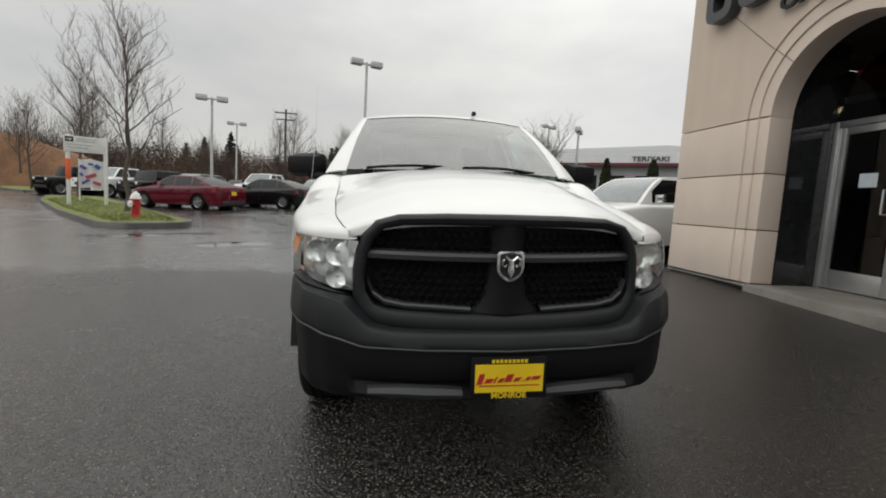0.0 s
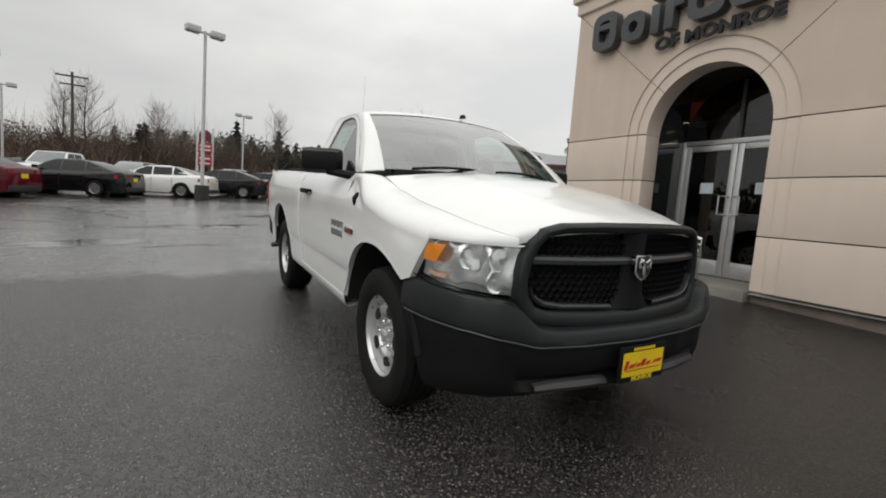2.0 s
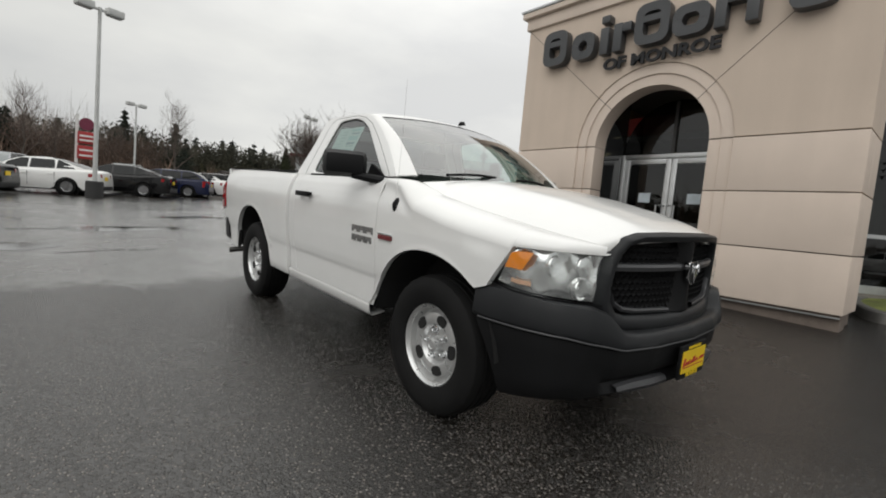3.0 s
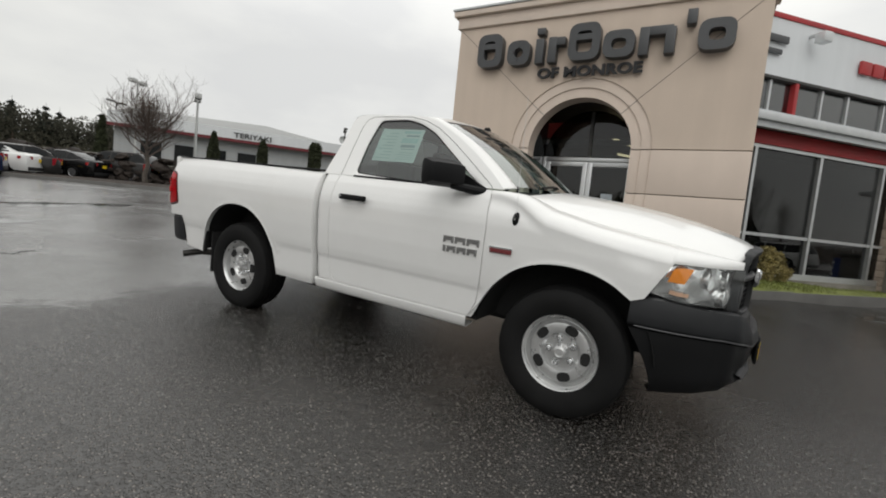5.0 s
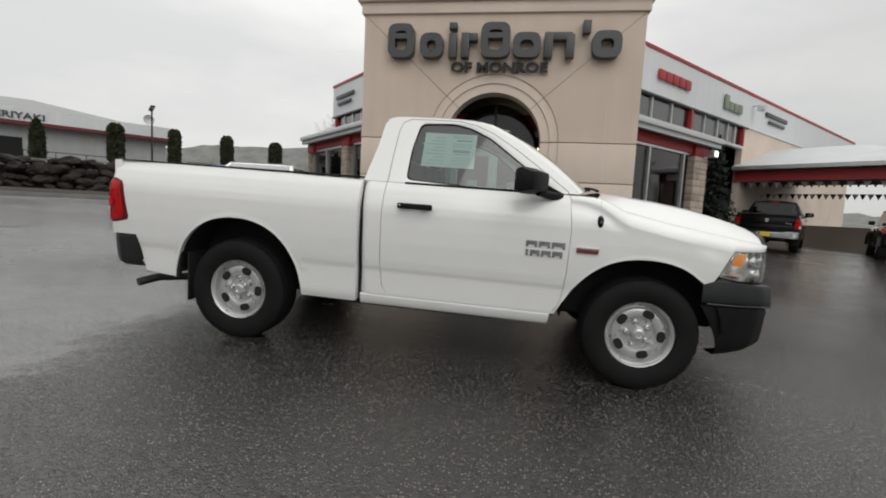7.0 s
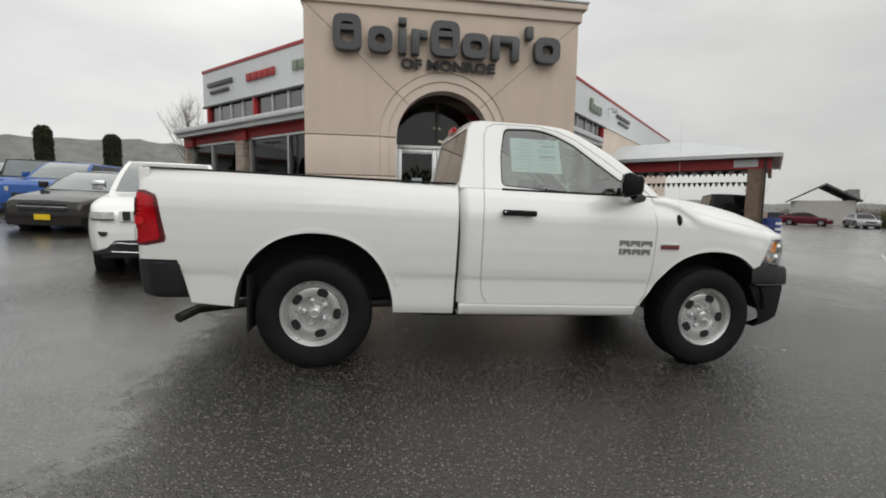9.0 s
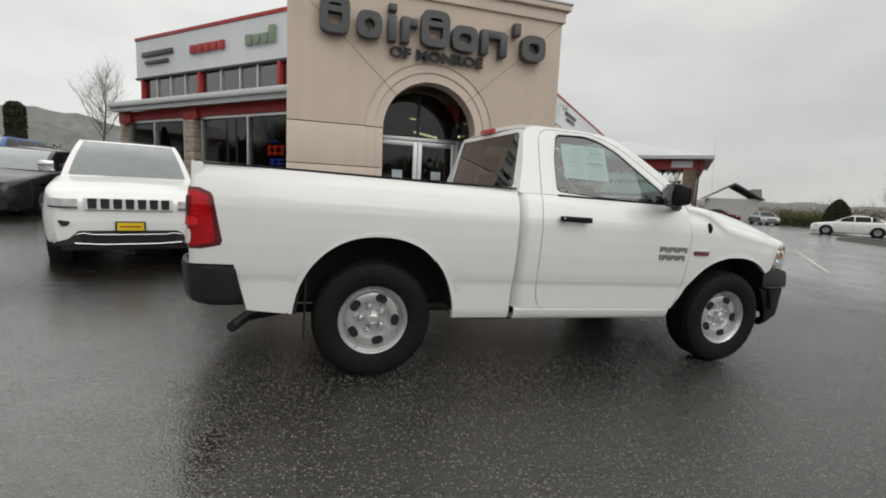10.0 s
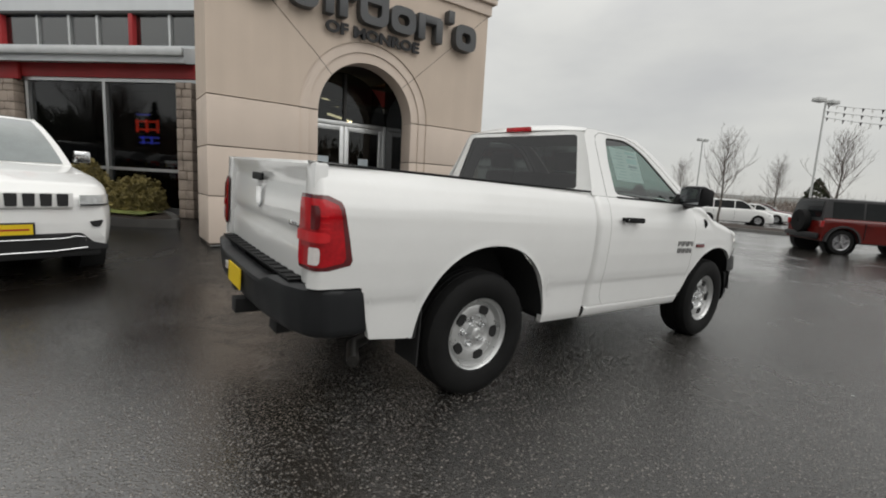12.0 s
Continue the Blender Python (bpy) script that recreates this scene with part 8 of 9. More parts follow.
def bare_tree(name, label, x, y, h, seed, spread=0.55, depth=6, z=None, group="bare street trees", trunk_r=None, up=0.55, fuzz=700, vase=False):
    rnd = random.Random(seed)
    z = gz(x, y) + 0.1 if z is None else z
    root = thing(name, label, "tree", group, pose(x, y, z))
    r0 = trunk_r or h * 0.014
    tr, br = bmesh.new(), bmesh.new()
    th = h * 0.30
    lean = Vector((rnd.uniform(-0.03, 0.03), rnd.uniform(-0.03, 0.03), 1))
    pts = [lean * (h * t) + Vector((rnd.uniform(-1, 1), rnd.uniform(-1, 1), 0)) * 0.012 * h * (t > 0.05) for t in ((0, 0.1, 0.2, 0.3, 0.4, 0.5, 0.6) if vase else (0, 0.1, 0.2, 0.3, 0.42, 0.55, 0.68, 0.8, 0.92))]
    pts[0].z = -0.15
    tube(pts, r0, 9, tr, r1=r0 * 0.12)
    part("trunk", tr, M_BARK, root)
    def grow(p, d, l, r, k):
        n = 3
        q = [p]
        dd = d.copy()
        for i in range(n):
            dd = (dd + Vector((rnd.uniform(-1, 1), rnd.uniform(-1, 1), rnd.uniform(-0.3, 0.9))) * 0.16).normalized()
            q.append(q[-1] + dd * l / n)
        tube(q, r, 4 if k > 1 else 6, br, r1=r * 0.45)
        if k >= depth:
            return
        for i in range(2 if k > 3 else 3):
            t = rnd.uniform(0.35, 1.0)
            o = q[min(n, int(t * n + 0.5))]
            side = Vector((rnd.uniform(-1, 1), rnd.uniform(-1, 1), rnd.uniform(-0.15, 0.6))).normalized()
            grow(o, (dd * up + side * spread + Vector((0, 0, 0.25))).normalized(), l * rnd.uniform(0.55, 0.75), max(r * 0.5, 0.003), k + 1)
    nb = 15 if vase else 13
    for i in range(nb):
        t = lerp(0.26, 0.52, i / (nb - 1)) if vase else lerp(0.26, 0.86, i / (nb - 1))
        p = lean * (h * t)
        a = i * 2.4 + rnd.uniform(-0.4, 0.4)
        d = Vector((math.cos(a) * spread * 1.3, math.sin(a) * spread * 1.3, 0.75)).normalized()
        grow(p, d, h * (0.36 if vase else lerp(0.34, 0.13, t)) * rnd.uniform(0.8, 1.1), r0 * lerp(0.42, 0.16, t), 2)
    crown = part("crown", br, M_TWIG, root, "bare grey-brown branches")
    # fine outer shoots
    v, f = [], []
    for _ in range(fuzz):
        t = rnd.uniform(0.30, 0.55) if vase else rnd.uniform(0.32, 0.85)
        a, el = rnd.uniform(0, 6.283), radians(rnd.uniform(25, 80))
        d = Vector((math.cos(a) * math.cos(el), math.sin(a) * math.cos(el), math.sin(el)))
        reach = h * (0.40 if vase else lerp(0.42, 0.20, t)) * (1 + 0.5 * (spread - 0.55))
        p = lean * (h * t) + d * (reach * rnd.uniform(0.25, 0.75))
        q = p + (d + Vector((rnd.gauss(0, 0.22), rnd.gauss(0, 0.22), rnd.gauss(0.1, 0.15)))).normalized() * reach * rnd.uniform(0.25, 0.5)
        w = Vector((-math.sin(a), math.cos(a), 0)) * h * 0.0011
        k = len(v)
        v += [tuple(p - w), tuple(p + w), tuple(q)]
        f.append((k, k + 1, k + 2))
    from_data("fringe", v, f, M_TWIG, crown)
    return root


bare_tree("bare_tree", "young bare tree on the grass island", -8.55, 12.95, 6.2, 5, trunk_r=0.085, fuzz=500)
bare_tree("bare_tree", "bare tree farther along the island", -15.7, 22.7, 6.8, 6)
bare_tree("bare_tree", "bare tree on the second grass strip", -24.6, 32.6, 6.4, 7, depth=5)
bare_tree("bare_tree", "bare tree by the street", -29.5, 38.6, 6.6, 8, depth=5)
bare_tree("bare_tree", "wide bare tree on the north strip", 8.9, 24.6, 5.2, 9, spread=0.72, trunk_r=0.14, fuzz=2600, vase=True)
bare_tree("bare_tree", "bare tree on the south island", 8.9, -24.2, 5.4, 10, depth=5)
bare_tree("bare_tree", "bare tree beyond the south island", 13.2, -46.4, 5.6, 12, depth=5, spread=0.4)
bare_tree("bare_tree", "tall bare tree by the south lamp", 7.6, -41.6, 7.4, 13, depth=5)
bare_tree("bare_tree", "small bare tree by the south hedge", 21.0, -43.5, 5.4, 14, depth=5)
bare_tree("bare_tree", "bare tree behind the north wing", 45.4, 21.0, 9.6, 15, z=2.0, depth=5)
bare_tree("bare_tree", "bare tree beyond the house", 60, -58, 7.5, 16, depth=5)


def columnar(x, y, z, h, r, seed, m=None, n=1500, label="dense dark green columnar evergreen on the terrace", flat=False):
    rnd = random.Random(seed)
    root = thing("columnar_evergreen", label, "tree", "columnar evergreens", pose(x, y, z))
    part("trunk", lathe([(0.07, -0.2), (0.06, h * 0.9)], 8, "z"), M_BARK, root)
    v, f = [], []
    for i in range(n):
        t = rnd.random() ** 0.8
        rr = r * (0.9 if t < 0.86 else 0.9 - 0.5 * ((t - 0.86) / 0.14) ** 2) if flat else r * (0.78 + 0.30 * math.sin(math.pi * min(1, t * 1.1)) if t < 0.6 else max(0.05, 1 - ((t - 0.6) / 0.42) ** 1.6)) * (0.85 + 0.15 * math.sin(5 * t + seed))
        a = rnd.uniform(0, 6.283)
        q = rr * math.sqrt(rnd.uniform(0.45, 1.0))
        clump_mesh(v, f, Vector((q * math.cos(a), q * math.sin(a), 0.05 + t * h)), rnd.uniform(0.09, 0.17), rnd, 1.6)
    from_data("crown", v, f, m or M_CYP, root)


for i, (x, y, z, h) in enumerate(((18.1, 33.4, 2.95, 2.7), (21.0, 31.3, 2.95, 2.6), (24.1, 28.6, 2.95, 2.95), (26.5, 26.0, 2.95, 3.0), (28.8, 23.3, 2.95, 2.95), (30.7, 20.3, 2.95, 2.8), (13.7, 41.1, 1.6, 4.4))):
    columnar(x, y, z, h, 0.46 + 0.05 * (i % 3), 20 + i, flat=2 <= i <= 5, label="dense dark green columnar evergreen clipped flat on top" if 2 <= i <= 5 else "dense dark green pointed evergreen on the terrace")
columnar(10.6, -48.4, -0.2, 4.0, 1.1, 31, n=1200, label="rounded dark evergreen by the south lamp")
columnar(28.5, -48.6, -0.2, 2.9, 1.35, 33, n=2600, label="broad dark evergreen by the olive bushes")
columnar(6.0, -52.0, -0.2, 2.8, 0.8, 32, n=900, label="small dark evergreen by the south hedge")


def conifer(x, y, z, h, r, seed, label, tiers=16, group="conifers", m=None):
    rnd = random.Random(seed)
    root = thing("conifer", label, "tree", group, pose(x, y, z))
    part("trunk", lathe([(h * 0.018, -0.2), (0.01, h)], 8, "z"), M_BARK, root)
    v, f = [], []
    for k in range(tiers):
        t = k / tiers
        n = int(lerp(16, 5, t))
        for i in range(n):
            a = 2 * math.pi * i / n + k * 0.7 + rnd.uniform(-0.2, 0.2)
            l = r * (1 - t) ** 0.85 * rnd.uniform(0.7, 1.1) + 0.05
            z0 = h * (0.06 + 0.9 * min(1.0, t + rnd.uniform(-0.6, 0.6) / tiers))
            for q in range(6):
                s = (q + 1) / 6
                p = Vector((math.cos(a) * l * s, math.sin(a) * l * s, z0 - 0.35 * l * s + 0.12 * l * s * s + rnd.uniform(-0.04, 0.04) * h / 5))
                clump_mesh(v, f, p, lerp(0.17, 0.11, s) * max(0.6, h / 5), rnd, 0.9)
    from_data("crown", v, f, m or M_CONIF, root, "dark green needles")


conifer(12.0, -5.6, 0.3, 3.9, 0.9, 41, "green spruce in the bed by the south wing", tiers=22)
conifer(3.4, 67.5, 1.2, 9.8, 2.6, 42, "dark conifer behind the street")
conifer(9.5, 64.0, 1.3, 7.0, 2.2, 43, "dark conifer behind the street")
conifer(-20.0, 60.0, 0.8, 8.4, 2.4, 44, "dark conifer in the tree line")
conifer(-7.0, 58.0, 0.9, 7.0, 2.1, 45, "dark conifer in the tree line")
conifer(17.0, 72.0, 1.5, 7.5, 2.4, 46, "dark conifer near the fuel station")
conifer(24.0, 66.0, 1.6, 8.0, 2.4, 47, "dark conifer near the fuel station")
for i in range(9):
    conifer(-34 + i * 4.6 + 2 * math.sin(i * 3.1), 66 + 4 * math.sin(i * 1.7), 0.8, 6.0 + 2.0 * abs(math.sin(i * 2.3)), 2.1, 60 + i, "dark conifer in the tree line", tiers=20)


def brush_band(name, label, path, depth, h0, h1, n, seed, m, size=0.5, upright=0.8):
    """A ragged band of undergrowth along a line of (x, y, z)."""
    rnd = random.Random(seed)
    v, f = [], []
    segs = [(Vector(a), Vector(b)) for a, b in zip(path, path[1:])]
    lens = [(b - a).length for a, b in segs]
    tot = sum(lens)
    for _ in range(n):
        q = rnd.uniform(0, tot)
        for (a, b), l in zip(segs, lens):
            if q <= l:
                break
            q -= l
        p = a.lerp(b, min(1, q / l))
        d = (b - a).normalized()
        off = Vector((-d.y, d.x, 0)) * rnd.uniform(-depth, depth)
        top = lerp(h0, h1, 0.5 + 0.5 * noise.noise(Vector((p.x * 0.12, p.y * 0.12, seed)))) * rnd.uniform(0.75, 1.05)
        t = rnd.random() ** 0.75
        clump_mesh(v, f, p + off + Vector((0, 0, top * t)), size * lerp(1.0, 0.55, t) * rnd.uniform(0.6, 1.3), rnd, upright * 2)
    return tagged(from_data(name, v, f, m), label, "undergrowth", kind="stuff")


def twig_band(name, label, path, depth, h0, h1, n, seed, m, w=0.05):
    """Fine bare stems standing along a line of (x, y, z), fanning upwards."""
    rnd = random.Random(seed)
    v, f = [], []
    segs = [(Vector(a), Vector(b)) for a, b in zip(path, path[1:])]
    lens = [(b - a).length for a, b in segs]
    tot = sum(lens)
    for _ in range(n):
        q = rnd.uniform(0, tot)
        for (a, b), l in zip(segs, lens):
            if q <= l:
                break
            q -= l
        p = a.lerp(b, min(1, q / l))
        d = (b - a).normalized()
        p = p + Vector((-d.y, d.x, 0)) * rnd.uniform(-depth, depth)
        kk = noise.noise(Vector((p.x * 0.13, p.y * 0.13, seed)))
        top = lerp(h0, h1, max(0.0, min(1.0, 0.5 + 0.8 * kk))) * rnd.uniform(0.55, 1.0)
        lean = Vector((rnd.gauss(0, 0.16), rnd.gauss(0, 0.16), 1)).normalized()
        base = p + lean * (top * rnd.uniform(0.0, 0.6))
        ln = top * rnd.uniform(0.25, 0.5)
        tip = base + (lean + Vector((rnd.gauss(0, 0.3), rnd.gauss(0, 0.3), 0))).normalized() * ln
        side = Vector((rnd.gauss(0, 1), rnd.gauss(0, 1), 0)).normalized() * w * rnd.uniform(0.5, 1.2)
        k = len(v)
        v += [tuple(base - side), tuple(base + side), tuple(tip)]
        f.append((k, k + 1, k + 2))
    return tagged(from_data(name, v, f, m), label, "undergrowth", kind="stuff")


M_TWIGBR = mat("brown_thicket", (0.17, 0.115, 0.085), 0.9, var=0.35, scale=0.3, fine=5, bump=0.0)
# grey tone holds the haze round far tree tops
M_TWIGGR = mat("grey_thicket", (0.24, 0.20, 0.175), 0.9, var=0.3, scale=0.3, fine=5, bump=0.0)
twig_band("north_thicket", "brown bare thicket behind the north lot", [(-62, 43, 0.4), (-38, 51, 0.5), (-8, 57, 0.8), (6, 61, 1.1)], 3.0, 4.0, 6.5, 9000, 21, M_TWIGBR, 0.06)
twig_band("north_tree_crowns", "hazy bare tree tops behind the brush", [(-66, 54, 0.4), (-38, 60, 0.5), (-8, 66, 0.8), (6, 70, 1.1)], 3.5, 6.5, 12.0, 17000, 22, M_TWIGGR, 0.035)
twig_band("northeast_thicket", "brown bare thicket beyond the street", [(6, 65, 1.1), (22, 69, 1.6), (34, 61, 1.8)], 3.0, 2.5, 6.0, 3500, 23, M_TWIGBR, 0.05)
twig_band("south_thicket", "brown bare thicket along the south edge", [(62, -65, -0.2), (34, -61, -0.2), (16, -65, -0.2), (-30, -73, -0.2)], 2.5, 1.6, 3.6, 9000, 24, M_TWIGGR, 0.025)
twig_band("south_tree_crowns", "hazy bare tree tops along the south edge", [(62, -75, -0.2), (34, -71, -0.2), (16, -75, -0.2), (-30, -83, -0.2)], 3.0, 2.6, 6.0, 5000, 25, M_TWIGGR, 0.022)
brush_band("north_brush", "brown winter brush behind the north lot", [(-62, 44, 0.4), (-38, 52, 0.5), (-8, 58, 0.8), (6, 62, 1.1)], 3.0, 4.6, 6.6, 56000, 1, M_BRUSH, 0.18, 1.6)
brush_band("northeast_brush", "olive and brown brush beyond the street", [(6, 66, 1.1), (22, 70, 1.6), (34, 62, 1.8)], 3.0, 2.6, 4.2, 2600, 2, M_BRUSH2, 0.5)
brush_band("south_brush", "brown hedge along the south edge", [(62, -66, -0.2), (34, -62, -0.2), (16, -66, -0.2), (-30, -74, -0.2)], 2.5, 1.6, 2.6, 15000, 3, M_BRUSHS, 0.20)
brush_band("south_olive_bush", "olive green bushes before the south hedge", [(34.4, -48.6, -0.2), (31.0, -51.2, -0.2)], 1.0, 0.9, 2.5, 3000, 4, mat("olive_green_bush", (0.135, 0.145, 0.060), 0.9, var=0.4, scale=0.4, fine=6, bump=0.3), 0.15)
brush_band("burgundy_shrubs", "dark burgundy shrubs on top of the rock wall", [(20.5, 19.8, 2.3), (26, 16.4, 2.3)], 0.7, 0.7, 1.0, 900, 5, mat("burgundy_leaf", (0.035, 0.012, 0.012), 0.8, var=0.4), 0.16)
brush_band("west_brush", "brown winter brush far along the street", [(-62, 44, 0.4), (-90, 20, 0.2), (-100, -20, 0)], 3.0, 3.5, 6.0, 2600, 6, M_BRUSH, 0.8)
for i in range(24):
    conifer(-8 + i * 1.45 + 1.1 * math.sin(i * 2.9), 75 - i * 0.32 + 3.0 * math.sin(i * 1.9), 0.9, 6.4 + 2.4 * abs(math.sin(i * 1.7)) + (1.0 if i % 5 == 2 else 0), 3.0, 160 + i, "dark conifer in the north woods", tiers=18, group="conifers in the north woods")
brush_band("north_woods_understorey", "dark olive and brown undergrowth of the north woods", [(-8, 71, 0.9), (8, 70, 1.2), (27, 64, 1.6)], 3.0, 5.2, 8.6, 26000, 7, M_BRUSH3, 0.30, 1.3)
# tree line on the far side of the street
twig_band("west_thicket", "bare trees far along the west side", [(-48, 46, 0), (-55, 0, 0), (-46, -50, 0)], 4.0, 6.0, 11.0, 5000, 26, M_TWIGBR, 0.08)
brush_band("west_woods", "dark winter woods along the west side", [(-50, 46, 0), (-57, 0, 0), (-48, -50, 0)], 3.0, 5.0, 9.0, 7000, 8, M_BRUSH2, 0.7, 1.2)
bank = thing("earth_bank", "orange brown bare earth bank beyond the street", "bank", kind="structure")
part("slope", sheet([[(lerp(-40, -22, u) - 2.2 * v, lerp(30, 43, u) + 3.0 * v, gz(lerp(-40, -22, u), lerp(30, 43, u)) - 0.2 + 4.9 * math.sin(0.5 * math.pi * v) * math.sin(math.pi * min(1.0, 0.12 + 0.8 * u)) + 0.3 * noise.noise(Vector((u * 9, v * 3, 2)))) for u in [i / 24 for i in range(25)]] for v in (0, 0.25, 0.5, 0.75, 1.0)]), mat("orange_earth", (0.20, 0.105, 0.055), 0.9, var=0.35, scale=0.6, fine=8, bump=0.3), bank, angle=80)
# thin bare treetops over the brush
for i in range(16):
    bare_tree("bare_tree", "thin bare tree in the brush line", -58 + i * 4.3 + 1.5 * math.sin(i * 2.7), 57 + 3.5 * math.sin(i * 1.9), 8.5 + 2.6 * math.sin(i * 1.3), 100 + i, depth=4, z=0.8, group="bare trees in the brush")
# shrub under the shop window
def leaf_shrub(name, label, x, y, z, rx, ry, h, n, seed, m):
    rnd = random.Random(seed)
    root = thing(name, label, "shrub", m=pose(x, y, z))
    tb = bmesh.new()
    for k in range(7):
        a = k * 0.9
        tube([(0, 0, -0.1), (rx * 0.4 * math.cos(a), ry * 0.4 * math.sin(a), h * 0.5), (rx * 0.7 * math.cos(a), ry * 0.7 * math.sin(a), h * 0.85)], 0.012, 5, tb, r1=0.005)
    part("stems", tb, M_BARK, root)
    v, f = [], []
    for _ in range(n):
        d = Vector((rnd.gauss(0, 1), rnd.gauss(0, 1), abs(rnd.gauss(0, 1)))).normalized() * rnd.uniform(0.6, 1.0) ** 0.5
        k = 1 + 0.25 * noise.noise(d * 2.5 + Vector((seed, 0, 0)))
        clump_mesh(v, f, Vector((d.x * rx * k, d.y * ry * k, 0.06 + d.z * h * k)), rnd.uniform(0.03, 0.06), rnd)
    from_data("leaves", v, f, m, root, "small tawny green leaves")


leaf_shrub("shrub", "rounded tawny shrub below the shop window", 7.75, 4.45, gz(7.7, 4.5) + 0.14, 0.62, 0.50, 0.62, 2600, 51, M_SHRUB)
leaf_shrub("shrub", "larger rounded tawny shrub below the shop window", 8.55, 5.25, gz(8.5, 5.3) + 0.14, 0.66, 0.55, 0.78, 2600, 52, M_SHRUB)
leaf_shrub("shrub", "tawny shrub below the south shop window", 7.6, -1.75, gz(7.6, -1.75) + 0.15, 0.5, 0.45, 0.6, 1500, 53, M_SHRUB)

# ---- rock wall, terrace, neighbours, hills ----
WALL_LINE = [(5.4, 35.5), (8.6, 29.6), (11.4, 26.2), (15.4, 22.9), (20.5, 18.4), (27.0, 14.6), (36.0, 11.0), (48.0, 8.0)]


def along(path, q):
    for a, b in zip(path, path[1:]):
        l = math.dist(a, b)
        if q <= l:
            return lerp(a[0], b[0], q / l), lerp(a[1], b[1], q / l)
        q -= l
    return path[-1]


terr_rows = []
for i in range(49):
    x, y = along(WALL_LINE, i * 1.22)
    d = Vector((0.62, 0.78))
    terr_rows.append([(x + d.x * k + 0.15, y + d.y * k + 0.15, z) for k, z in ((0.25, gz(x, y) - 0.3), (0.65, 2.25), (1.5, 2.45), (5, 2.9), (12, 3.05), (40, 3.1), (90, 2.6))])
tagged(part("terrace", sheet(terr_rows), mat("terrace_soil", (0.07, 0.065, 0.05), 0.9, var=0.3, scale=0.5, fine=20, bump=0.4)), "raised planted terrace behind the rock wall", "terrace", kind="structure")

rockery = thing("rock_wall", "dark stacked boulder retaining wall", "retaining wall", kind="structure")
rocks = []
for k in range(5):
    bm = bmesh.new()
    bmesh.ops.create_icosphere(bm, subdivisions=2, radius=0.5)
    for v in bm.verts:
        n_ = noise.noise(v.co * 2.3 + Vector((k * 9.1, 0, 0)))
        v.co *= 1 + 0.55 * n_
        v.co.z *= 0.75
    finish(bm, False)
    me = bpy.data.meshes.new("boulder")
    bm.to_mesh(me)
    bm.free()
    me.materials.append(M_ROCK)
    rocks.append(me)
rr = random.Random(77)
for i in range(70):
    for row in range(4):
        x, y = along(WALL_LINE, i * 0.60 + 0.31 * (row % 2) + rr.uniform(-0.14, 0.14))
        ob = new("boulder", rocks[rr.randrange(5)])
        ob.parent = rockery
        s = rr.uniform(0.42, 1.0)
        ob.matrix_local = pose(x + 0.62 * row * 0.18 + rr.uniform(-0.1, 0.1), y + 0.78 * row * 0.18, gz(x, y) + 0.16 + row * 0.42 + rr.uniform(-0.08, 0.08), rr.uniform(-25, 25), rr.uniform(-25, 25), rr.uniform(0, 360)) @ Matrix.Diagonal((s * 1.25, s, s * rr.uniform(0.65, 0.95), 1))


